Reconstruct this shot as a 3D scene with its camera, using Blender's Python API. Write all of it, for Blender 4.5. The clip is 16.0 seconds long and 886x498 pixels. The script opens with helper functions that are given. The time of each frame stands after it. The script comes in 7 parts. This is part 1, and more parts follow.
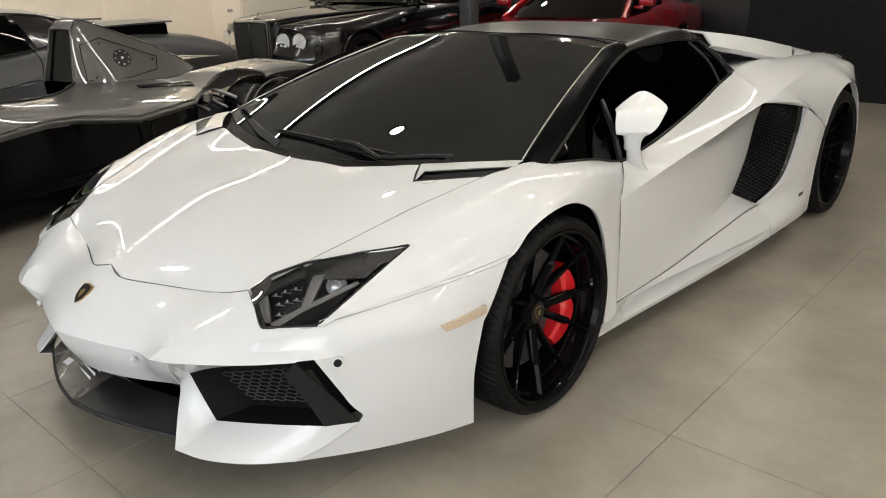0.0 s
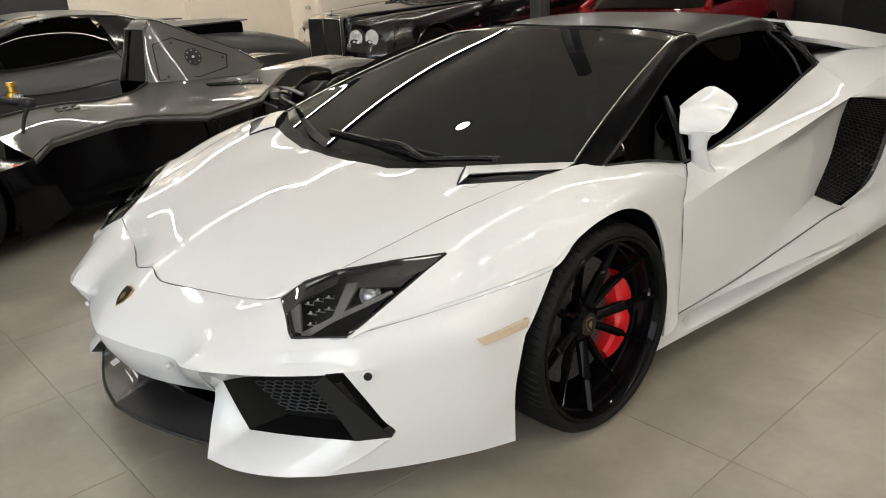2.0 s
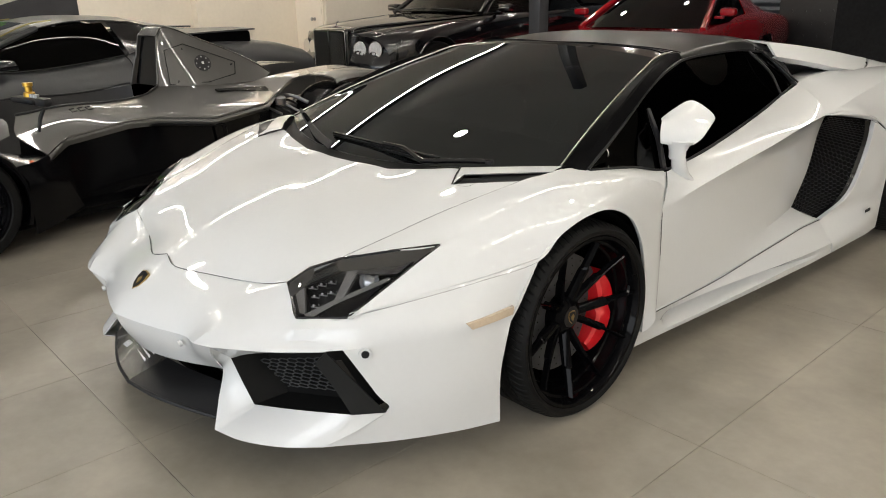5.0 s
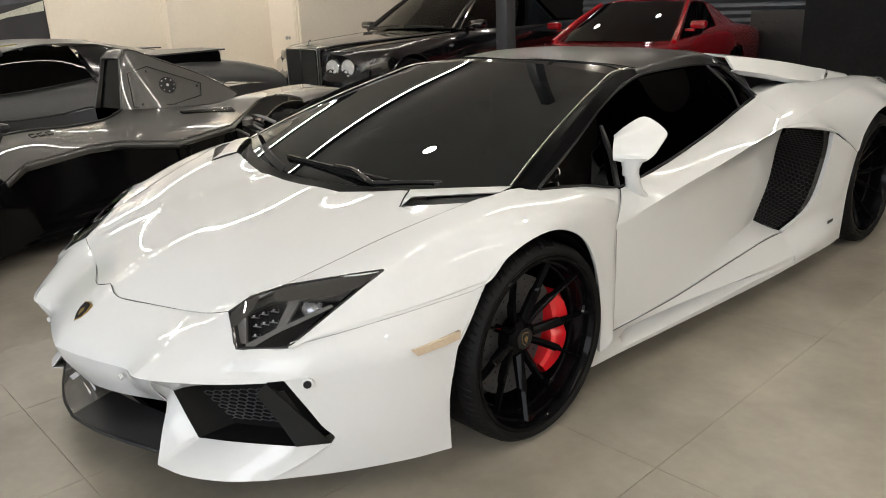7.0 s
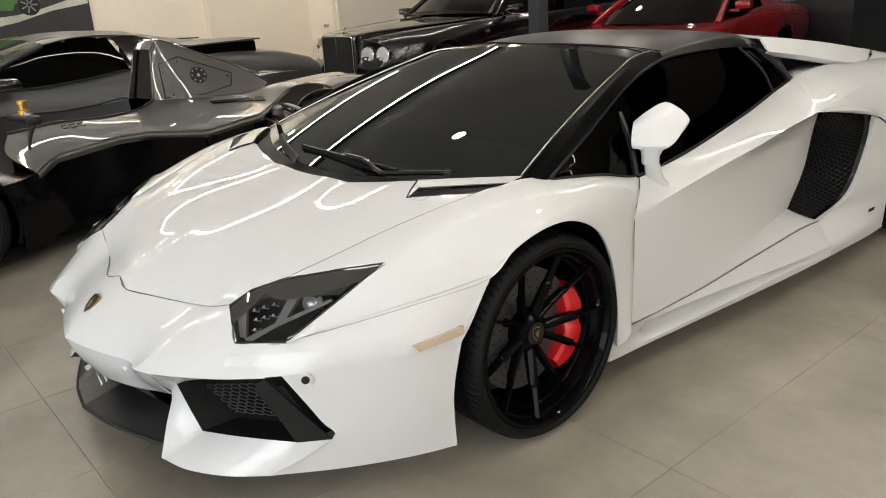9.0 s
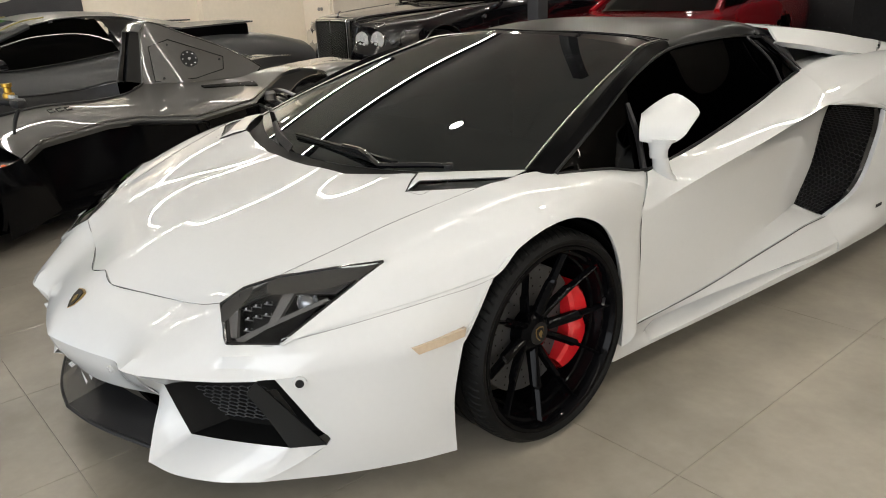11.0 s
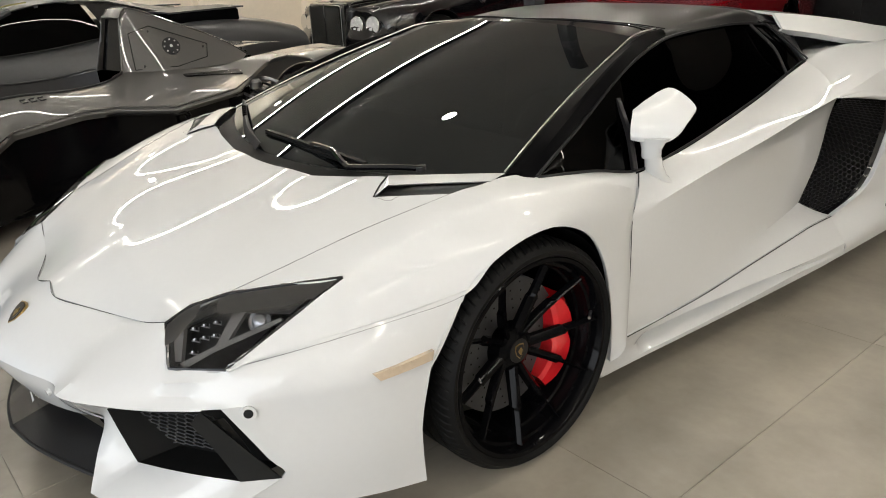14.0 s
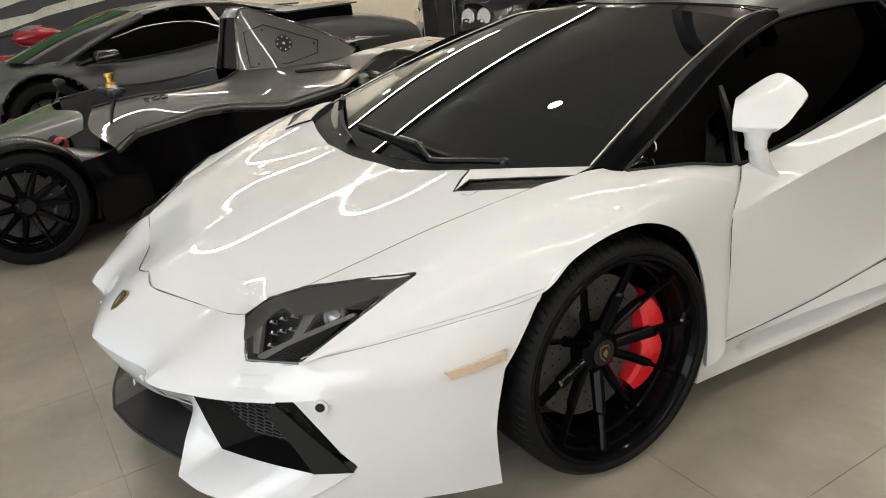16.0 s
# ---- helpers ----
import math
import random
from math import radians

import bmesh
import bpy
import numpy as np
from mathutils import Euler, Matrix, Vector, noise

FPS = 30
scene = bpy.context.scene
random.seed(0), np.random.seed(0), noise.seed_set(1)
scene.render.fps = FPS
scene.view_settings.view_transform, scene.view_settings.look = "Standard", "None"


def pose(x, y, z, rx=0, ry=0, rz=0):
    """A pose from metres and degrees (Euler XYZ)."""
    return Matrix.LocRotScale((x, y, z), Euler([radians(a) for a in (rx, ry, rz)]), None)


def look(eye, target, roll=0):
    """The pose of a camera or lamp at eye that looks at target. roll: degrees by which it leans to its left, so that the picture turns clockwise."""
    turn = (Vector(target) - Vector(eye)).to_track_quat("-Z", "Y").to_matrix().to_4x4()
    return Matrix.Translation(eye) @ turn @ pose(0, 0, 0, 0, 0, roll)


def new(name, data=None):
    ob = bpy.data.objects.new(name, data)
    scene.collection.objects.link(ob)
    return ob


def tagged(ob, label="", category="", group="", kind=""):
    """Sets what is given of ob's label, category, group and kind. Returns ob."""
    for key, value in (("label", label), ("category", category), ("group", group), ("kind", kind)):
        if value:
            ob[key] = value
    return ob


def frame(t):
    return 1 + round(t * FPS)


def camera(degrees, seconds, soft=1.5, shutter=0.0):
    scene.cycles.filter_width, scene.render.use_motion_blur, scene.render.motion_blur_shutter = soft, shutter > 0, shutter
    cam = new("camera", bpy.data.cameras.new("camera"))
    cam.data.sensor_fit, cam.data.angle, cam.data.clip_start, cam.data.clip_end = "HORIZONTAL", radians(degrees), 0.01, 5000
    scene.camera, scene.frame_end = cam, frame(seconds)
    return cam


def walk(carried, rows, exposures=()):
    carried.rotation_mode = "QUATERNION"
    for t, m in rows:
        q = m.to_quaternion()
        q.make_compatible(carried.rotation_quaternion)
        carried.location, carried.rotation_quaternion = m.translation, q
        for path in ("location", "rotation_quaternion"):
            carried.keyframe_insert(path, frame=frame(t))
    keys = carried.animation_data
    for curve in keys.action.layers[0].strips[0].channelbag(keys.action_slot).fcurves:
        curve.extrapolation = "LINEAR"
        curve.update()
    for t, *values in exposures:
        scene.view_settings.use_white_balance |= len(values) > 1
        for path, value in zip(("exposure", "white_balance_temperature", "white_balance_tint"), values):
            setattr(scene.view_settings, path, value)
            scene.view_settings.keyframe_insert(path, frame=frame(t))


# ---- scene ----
cam = camera(60.2, 16.0, soft=1.0)
PATH = [
    (0, (2.132, -1.789, 1.312), (0.872, -0.391, 0.635), -1.4),
    (0.5, (2.121, -1.74, 1.314), (0.823, -0.376, 0.64), -1.7),
    (1, (2.115, -1.699, 1.312), (0.775, -0.374, 0.64), -2.0),
    (1.5, (2.12, -1.662, 1.309), (0.743, -0.378, 0.633), -2.4),
    (2, (2.128, -1.633, 1.306), (0.722, -0.385, 0.621), -2.9),
    (2.5, (2.131, -1.619, 1.303), (0.702, -0.403, 0.611), -3.4),
    (3, (2.13, -1.614, 1.297), (0.685, -0.419, 0.601), -3.7),
    (3.5, (2.156, -1.64, 1.304), (0.698, -0.457, 0.616), -3.7),
    (4, (2.187, -1.683, 1.308), (0.728, -0.492, 0.636), -2.9),
    (4.5, (2.228, -1.727, 1.306), (0.787, -0.507, 0.646), -1.9),
    (5, (2.27, -1.749, 1.309), (0.861, -0.488, 0.658), -1.4),
    (5.2, (2.28, -1.751, 1.309), (0.886, -0.471, 0.665), -1.2),
    (7.3, (2.319, -1.611, 1.32), (0.917, -0.322, 0.708), -2.6),
    (7.5, (2.321, -1.597, 1.319), (0.908, -0.322, 0.705), -2.7),
    (8, (2.327, -1.567, 1.313), (0.888, -0.326, 0.691), -3.0),
    (8.5, (2.346, -1.536, 1.311), (0.884, -0.326, 0.68), -3.5),
    (11, (2.256, -1.467, 1.31), (0.812, -0.262, 0.63), -2.8),
    (11.5, (2.193, -1.462, 1.314), (0.775, -0.231, 0.625), -1.9),
    (12, (2.153, -1.46, 1.312), (0.755, -0.216, 0.608), -1.4),
    (12.5, (2.134, -1.443, 1.311), (0.754, -0.189, 0.587), -1.3),
    (13, (2.131, -1.407, 1.308), (0.757, -0.153, 0.574), -1.7),
    (13.5, (2.158, -1.353, 1.31), (0.758, -0.124, 0.581), -2.3),
    (14, (2.169, -1.276, 1.309), (0.727, -0.091, 0.592), -2.9),
    (14.5, (2.182, -1.226, 1.305), (0.687, -0.102, 0.599), -3.4),
    (15, (2.189, -1.194, 1.305), (0.641, -0.139, 0.605), -4.0),
    (15.5, (2.19, -1.18, 1.304), (0.6, -0.193, 0.599), -4.9),
    (16, (2.186, -1.171, 1.294), (0.568, -0.238, 0.579), -5.6),
]
walk(cam, [(t, look(eye, target, roll)) for t, eye, target, roll in PATH])

# ---------------------------------------------------------------- world and lamps
world = bpy.data.worlds.new("world")
scene.world = world
world.use_nodes = True
world.node_tree.nodes["Background"].inputs[0].default_value = (0.75, 0.87, 1.0, 1)
world.node_tree.nodes["Background"].inputs[1].default_value = 1.0

CEIL = 3.35
# rows at x 6.5 and 4.7 are fill, added to brighten flank and floor
TUBES_AND_FILL = [(6.5, -3.0, 4.5), (-7.7, -1.0, 5.0), (-4.85, -2.2, 7.4), (0.05, -1.5, 6.0), (2.35, -3.5, 4.5), (4.7, -3.5, 5.5)]
# those at x -8.9 and y 8.8 are added to lift the walls and back
SPOTS_AND_FILL = [(-2.45, 1.77), (-2.45, 5.2), (-2.45, -1.6), (1.2, 1.77), (-8.9, 1.2), (-8.9, 4.6), (-8.9, 3.0), (-4.0, 8.8), (-6.0, 8.8), (-2.3, 8.8)]
TUBE_POWER = 79.0


def area(name, at, aim, sx, sy, power, color):
    d = bpy.data.lights.new(name, "AREA")
    d.shape, d.size, d.size_y, d.energy, d.color = "RECTANGLE", sx, sy, power, color
    ob = new(name, d)
    ob.matrix_world = look(at, aim)
    return ob


# daylight through the shop front
area("shop_front_daylight", (2.4, -6.8, 1.6), (0.6, 0.0, 0.7), 9.0, 2.6, 320, (0.95, 0.97, 1.0))

# ---------------------------------------------------------------- materials
def mat(name, color, rough=0.5, metal=0.0, coat=0.0, coat_rough=0.03, spec=0.5, var=0.0, scale=3.0, bump=0.0, bump_scale=200.0, rvar=0.0, color2=None):
    m = bpy.data.materials.new(name)
    m.use_nodes = True
    nt = m.node_tree
    b = nt.nodes["Principled BSDF"]
    b.inputs["Base Color"].default_value = (*color, 1)
    b.inputs["Roughness"].default_value = rough
    b.inputs["Metallic"].default_value = metal
    b.inputs["Coat Weight"].default_value = coat
    b.inputs["Coat Roughness"].default_value = coat_rough
    b.inputs["Specular IOR Level"].default_value = spec
    tc = nt.nodes.new("ShaderNodeTexCoord")
    if var > 0 or color2:
        n1 = nt.nodes.new("ShaderNodeTexNoise")
        n1.inputs["Scale"].default_value = scale
        n1.inputs["Detail"].default_value = 8
        n2 = nt.nodes.new("ShaderNodeTexNoise")
        n2.inputs["Scale"].default_value = scale * 17
        n2.inputs["Detail"].default_value = 4
        add = nt.nodes.new("ShaderNodeMath"); add.operation = "ADD"
        mul = nt.nodes.new("ShaderNodeMath"); mul.operation = "MULTIPLY"; mul.inputs[1].default_value = 0.5
        nt.links.new(tc.outputs["Object"], n1.inputs["Vector"])
        nt.links.new(tc.outputs["Object"], n2.inputs["Vector"])
        nt.links.new(n1.outputs["Fac"], add.inputs[0]); nt.links.new(n2.outputs["Fac"], add.inputs[1])
        nt.links.new(add.outputs[0], mul.inputs[0])
        ramp = nt.nodes.new("ShaderNodeMapRange")
        ramp.inputs["From Min"].default_value = 0.35; ramp.inputs["From Max"].default_value = 0.65
        nt.links.new(mul.outputs[0], ramp.inputs["Value"])
        mix = nt.nodes.new("ShaderNodeMix"); mix.data_type = "RGBA"
        c2 = color2 or tuple(min(1, c * (1 + var)) for c in color)
        c1 = color if color2 else tuple(c * (1 - var) for c in color)
        mix.inputs["A"].default_value = (*c1, 1); mix.inputs["B"].default_value = (*c2, 1)
        nt.links.new(ramp.outputs[0], mix.inputs["Factor"])
        nt.links.new(mix.outputs["Result"], b.inputs["Base Color"])
        if rvar:
            r2 = nt.nodes.new("ShaderNodeMapRange")
            r2.inputs["To Min"].default_value = max(0.0, rough - rvar); r2.inputs["To Max"].default_value = rough + rvar
            nt.links.new(ramp.outputs[0], r2.inputs["Value"]); nt.links.new(r2.outputs[0], b.inputs["Roughness"])
    if bump > 0:
        nb = nt.nodes.new("ShaderNodeTexNoise")
        nb.inputs["Scale"].default_value = bump_scale; nb.inputs["Detail"].default_value = 3
        bp = nt.nodes.new("ShaderNodeBump"); bp.inputs["Strength"].default_value = bump; bp.inputs["Distance"].default_value = 0.002
        nt.links.new(tc.outputs["Object"], nb.inputs["Vector"])
        nt.links.new(nb.outputs["Fac"], bp.inputs["Height"]); nt.links.new(bp.outputs["Normal"], b.inputs["Normal"])
    return m


def glass(name, tint, rough=0.0, gloss=1.0, ior=1.5):
    """A pane: tinted see-through with a mirror sheen that grows at grazing angles."""
    m = bpy.data.materials.new(name); m.use_nodes = True
    nt = m.node_tree; nt.nodes.clear()
    out = nt.nodes.new("ShaderNodeOutputMaterial")
    tr = nt.nodes.new("ShaderNodeBsdfTransparent"); tr.inputs["Color"].default_value = (*tint, 1)
    gl = nt.nodes.new("ShaderNodeBsdfGlossy"); gl.inputs["Roughness"].default_value = rough
    gl.inputs["Color"].default_value = (*gloss, 1) if isinstance(gloss, tuple) else (gloss, gloss, gloss, 1)
    fr = nt.nodes.new("ShaderNodeFresnel"); fr.inputs["IOR"].default_value = ior
    mx = nt.nodes.new("ShaderNodeMixShader")
    nt.links.new(fr.outputs[0], mx.inputs["Fac"]); nt.links.new(tr.outputs[0], mx.inputs[1]); nt.links.new(gl.outputs[0], mx.inputs[2])
    nt.links.new(mx.outputs[0], out.inputs["Surface"])
    return m


def lamp_mat(name, color, power):
    m = bpy.data.materials.new(name); m.use_nodes = True
    b = m.node_tree.nodes["Principled BSDF"]
    b.inputs["Base Color"].default_value = (0.8, 0.8, 0.8, 1)
    b.inputs["Emission Color"].default_value = (*color, 1); b.inputs["Emission Strength"].default_value = power
    return m


WHITE = mat("white_pearl_paint", (0.603, 0.614, 0.615), 0.45, spec=0.15, coat=1.0, coat_rough=0.025, var=0.012, scale=60, bump=0.004, bump_scale=900)
GLOSS_BLACK = mat("gloss_black", (0.004, 0.004, 0.005), 0.12, spec=0.4, coat=0.3, var=0.1, scale=8)
SATIN_BLACK = mat("satin_black", (0.009, 0.009, 0.010), 0.42, spec=0.3, var=0.15, scale=12, bump=0.05, bump_scale=700)
CARBON_ROOF = mat("matte_black_roof", (0.013, 0.0128, 0.0125), 0.30, spec=0.5, var=0.12, scale=10, bump=0.03, bump_scale=900)
PLASTIC = mat("black_plastic", (0.010, 0.010, 0.011), 0.5, spec=0.35, var=0.2, scale=20, bump=0.15, bump_scale=800)
SEAM = mat("panel_gap", (0.012, 0.012, 0.012), 0.9, spec=0.1)
RUBBER = mat("tyre_rubber", (0.0055, 0.0055, 0.0055), 0.55, spec=0.13, var=0.25, scale=25, bump=0.2, bump_scale=400, rvar=0.1)
RIM = mat("gloss_black_wheel", (0.0025, 0.0025, 0.003), 0.10, spec=0.06, coat=0.03, coat_rough=0.03, var=0.1, scale=10)
DISC = mat("brake_disc_carbon", (0.075, 0.075, 0.078), 0.38, metal=0.3, var=0.2, scale=30, bump=0.1, bump_scale=300)
RED_CALIPER = mat("red_caliper", (0.62, 0.012, 0.018), 0.25, coat=0.8, var=0.06, scale=20)
EDGE_GLINT = mat("edge_glint_steel", (0.85, 0.84, 0.82), 0.38, metal=1.0)
CHROME = mat("chrome", (0.75, 0.75, 0.76), 0.08, metal=1.0)
STEEL = mat("steel", (0.42, 0.42, 0.43), 0.3, metal=1.0, var=0.08, scale=40)
GOLD = mat("gold_enamel", (0.36, 0.25, 0.10), 0.35, metal=0.8, var=0.1, scale=60)
AMBER = mat("pale_amber_reflector", (0.50, 0.40, 0.29), 0.25, coat=0.8, var=0.08, scale=90, bump=0.2, bump_scale=350)
LAMP_GREY = mat("lamp_grey", (0.20, 0.20, 0.20), 0.35, metal=0.3, var=0.08, scale=40)
LAMP_DARK = mat("lamp_housing", (0.020, 0.020, 0.021), 0.3, var=0.15, scale=30)
LENS = mat("clear_lens", (0.42, 0.43, 0.45), 0.22, metal=0.8, var=0.3, scale=90)
TINTED = glass("dark_tinted_glass", (0.060, 0.070, 0.072), gloss=(0.86, 0.92, 0.96), ior=1.72)
WINDOW = glass("tinted_side_glass", (0.012, 0.012, 0.012), gloss=(0.24, 0.235, 0.23), ior=1.5)
INNER = glass("inner_glass_face", (1, 1, 1), gloss=0.0, ior=1.001)
CLEAR = glass("lamp_cover_glass", (0.72, 0.72, 0.72), gloss=0.22, ior=1.35)
LEATHER = mat("black_leather", (0.015, 0.015, 0.016), 0.5, var=0.2, scale=30, bump=0.3, bump_scale=250)
DARK = mat("underbody_black", (0.004, 0.004, 0.004), 0.9, spec=0.04, var=0.2, scale=10)
LIGHT_PRINT = mat("white_print", (0.7, 0.7, 0.7), 0.5)
PILLAR_BLACK = mat("pillar_black", (0.002, 0.002, 0.0023), 0.36, spec=0.012, var=0.1, scale=10)
# splitter black lifted to a paler brown, the floor's reflection in its colour
SPLITTER_REFLECT = mat("splitter_floor_reflection", (0.060, 0.054, 0.050), 0.22, coat=0.5, var=0.08, scale=30)
GRILLE_BLACK = mat("grille_black", (0.006, 0.006, 0.007), 0.35, spec=0.22, var=0.1, scale=30)
VENT_SATIN = mat("vent_satin_black", (0.008, 0.009, 0.010), 0.30, spec=0.4, var=0.15, scale=14)
TUB_BLACK = mat("vent_tub_black", (0.006, 0.006, 0.006), 0.55, spec=0.15, var=0.2, scale=20)
COMB = mat("honeycomb_plastic", (0.030, 0.031, 0.033), 0.35, spec=0.5, var=0.15, scale=30)

# ---------------------------------------------------------------- building helpers
def crv(pts, n, lin=False):
    """n points along a curve through the control points, evenly in their order."""
    p = [Vector(q) for q in pts]
    k = len(p) - 1
    out = []
    for i in range(n):
        u = k * i / (n - 1)
        a = min(int(u), k - 1)
        f = u - a
        if lin or k == 1:
            out.append(p[a].lerp(p[a + 1], f)); continue
        p0 = p[a - 1] if a > 0 else 2 * p[a] - p[a + 1]
        p3 = p[a + 2] if a + 2 <= k else 2 * p[a + 1] - p[a]
        p1, p2 = p[a], p[a + 1]
        out.append(0.5 * (2 * p1 + (p2 - p0) * f + (2 * p0 - 5 * p1 + 4 * p2 - p3) * f * f + (3 * p1 - p0 - 3 * p2 + p3) * f ** 3))
    return out


def bulge(a, b, f, off):
    """A curve between two others, at the share f of the way, pushed by off."""
    return [tuple(Vector(p).lerp(Vector(q), f) + Vector(off)) for p, q in zip(a, b)]


def grid(bm, rows):
    vs = [[bm.verts.new(p) for p in r] for r in rows]
    for a, b in zip(vs, vs[1:]):
        for i in range(len(a) - 1):
            bm.faces.new((a[i], a[i + 1], b[i + 1], b[i]))


def skin(bm, curves, n=24, m=4, lin=False, across_lin=False):
    """A surface through curves: n points along each, m steps from one to the next."""
    s = [crv(c, n, lin) for c in curves]
    steps = (len(curves) - 1) * m + 1
    cols = [crv([c[i] for c in s], steps, across_lin) for i in range(n)]
    grid(bm, [[cols[i][j] for i in range(n)] for j in range(steps)])


def poly(bm, pts):
    return bm.faces.new([bm.verts.new(p) for p in pts])


def slab(bm, pts, off):
    """A closed plate: the outline and its copy moved by off."""
    a = [bm.verts.new(p) for p in pts]
    b = [bm.verts.new(Vector(p) + Vector(off)) for p in pts]
    bm.faces.new(a); bm.faces.new(b[::-1])
    for i in range(len(a)):
        j = (i + 1) % len(a)
        bm.faces.new((a[j], a[i], b[i], b[j]))


def boxy(bm, a, b, bev=0.0, m=None, taper=(1, 1)):
    ret = bmesh.ops.create_cube(bm, size=1)
    vs = ret["verts"]
    for v in vs:
        t = taper if v.co.z > 0 else (1, 1)
        v.co = Vector([(a[i] + b[i]) / 2 + (b[i] - a[i]) * v.co[i] * (t[i] if i < 2 else 1) for i in range(3)])
    if bev:
        es = list({e for v in vs for e in v.link_edges})
        r = bmesh.ops.bevel(bm, geom=es, offset=bev, segments=2, profile=0.5, affect="EDGES")
        vs = list({v for f in r["faces"] for v in f.verts} | {v for v in vs if v.is_valid})
    if m is not None:
        bmesh.ops.transform(bm, matrix=m, verts=vs)


def tube(bm, pts, r, seg=8, n=0, closed=False):
    """A round bar along points; r may be one radius or one for each point."""
    p = crv(pts, n) if n else [Vector(q) for q in pts]
    rings = []
    for i, q in enumerate(p):
        d = (p[min(i + 1, len(p) - 1)] - p[max(i - 1, 0)])
        d = d.normalized() if d.length > 1e-9 else Vector((0, 0, 1))
        u = d.cross(Vector((0, 0, 1)) if abs(d.z) < 0.9 else Vector((1, 0, 0))).normalized()
        w = d.cross(u)
        rr = r if isinstance(r, (int, float)) else r[min(i * len(r) // len(p), len(r) - 1)]
        rings.append([bm.verts.new(q + rr * (math.cos(2 * math.pi * k / seg) * u + math.sin(2 * math.pi * k / seg) * w)) for k in range(seg)])
    for a, b in zip(rings, rings[1:]):
        for k in range(seg):
            bm.faces.new((a[k], a[(k + 1) % seg], b[(k + 1) % seg], b[k]))
    bm.faces.new(rings[0][::-1]); bm.faces.new(rings[-1])


def lathe(bm, prof, seg=48, axis="X", m=None, closed=False):
    """Turns a profile of (along the axis, radius) round the axis."""
    rings = []
    for h, r in prof:
        ring = []
        for k in range(seg):
            c, s = math.cos(2 * math.pi * k / seg) * r, math.sin(2 * math.pi * k / seg) * r
            co = Vector((h, c, s)) if axis == "X" else Vector((c, s, h)) if axis == "Z" else Vector((c, h, s))
            ring.append(bm.verts.new(m @ co if m is not None else co))
        rings.append(ring)
    pairs = list(zip(rings, rings[1:])) + ([(rings[-1], rings[0])] if closed else [])
    for a, b in pairs:
        for k in range(seg):
            bm.faces.new((a[k], a[(k + 1) % seg], b[(k + 1) % seg], b[k]))


def disc(bm, c, nrm, r, seg=24, depth=0.0):
    """A round plate with its face at c, facing along nrm."""
    q = Vector(nrm).to_track_quat("Z", "Y").to_matrix().to_4x4()
    m = Matrix.Translation(c) @ q
    prof = [(0, 0.0001), (0, r)] + ([(-depth, r), (-depth, 0.0001)] if depth else [])
    lathe(bm, prof, seg, "Z", m)


def fair(bm, soft, crease=14, hold=30.0):
    """Draws a skin to an even curvature; folds and borders stay lines of their own, corners stay put."""
    bm.verts.index_update(); bm.normal_update()
    n = len(bm.verts)
    co = np.array([v.co[:] for v in bm.verts])
    normal, keep = np.zeros((n, n)), np.full(n, soft)
    for v in bm.verts:
        i = v.index
        lines = [e for e in v.link_edges if len(e.link_faces) != 2 or e.calc_face_angle(0.0) > radians(crease)]
        if not lines:
            near = [(e.other_vert(v).index, 1.0 / max(e.calc_length(), 1e-5)) for e in v.link_edges]
        else:
            a, b = [e.other_vert(v) for e in lines[:2]] if len(lines) == 2 else (None, None)
            if a is None or (v.co - a.co).angle(b.co - v.co, 3.0) > radians(28):
                keep[i] = 100.0
                continue
            near = [(w.index, 1.0 / max((w.co - v.co).length, 1e-5)) for w in (a, b)]
            keep[i] = hold
        total = sum(w for _, w in near)
        row = [(i, 1.0)] + [(k, -w / total) for k, w in near]
        for k, w in row:
            for q, u in row:
                normal[k, q] += w * u
    normal[np.arange(n), np.arange(n)] += keep
    co = np.linalg.solve(normal, keep[:, None] * co)
    for v, p in zip(bm.verts, co):
        v.co = p


def outward(bm):
    """Turns the faces away from the long axis of a car."""
    bmesh.ops.recalc_face_normals(bm, faces=bm.faces)
    todo = set(bm.faces)
    while todo:
        stack = [todo.pop()]; isle = list(stack)
        while stack:
            for e in stack.pop().edges:
                for g in e.link_faces:
                    if g in todo:
                        todo.discard(g); stack.append(g); isle.append(g)
        score = 0.0
        for f in isle:
            c = f.calc_center_median()
            score += f.calc_area() * f.normal.dot(c - Vector((0, min(max(c.y, 0.2), 2.6), 0.35)))
        if score < 0:
            bmesh.ops.reverse_faces(bm, faces=isle)


def part(name, bm, material, parent=None, label="", thick=0.0, sharp=32, smooth=True, relax=0.0, crease=14):
    bmesh.ops.remove_doubles(bm, verts=bm.verts, dist=1e-5)
    if relax:
        fair(bm, relax, crease)
    if thick:
        outward(bm)
    for f in bm.faces:
        f.smooth = smooth
    for e in bm.edges:
        e.smooth = len(e.link_faces) == 2 and e.calc_face_angle(0.0) < radians(sharp)
    me = bpy.data.meshes.new(name)
    bm.to_mesh(me); bm.free()
    for q in material if isinstance(material, (list, tuple)) else [material]:
        me.materials.append(q)
    ob = new(name, me)
    if parent:
        ob.parent = parent
    if label:
        ob["label"] = label
    if thick:
        md = ob.modifiers.new("thickness", "SOLIDIFY"); md.thickness = thick; md.offset = -1
        md.material_offset = md.material_offset_rim = len(me.materials) - 1
    return ob


def flip(bm):
    """A mirrored copy across the middle of the car."""
    b = bm.copy()
    for v in b.verts:
        v.co.x = -v.co.x
    bmesh.ops.reverse_faces(b, faces=b.faces)
    return b


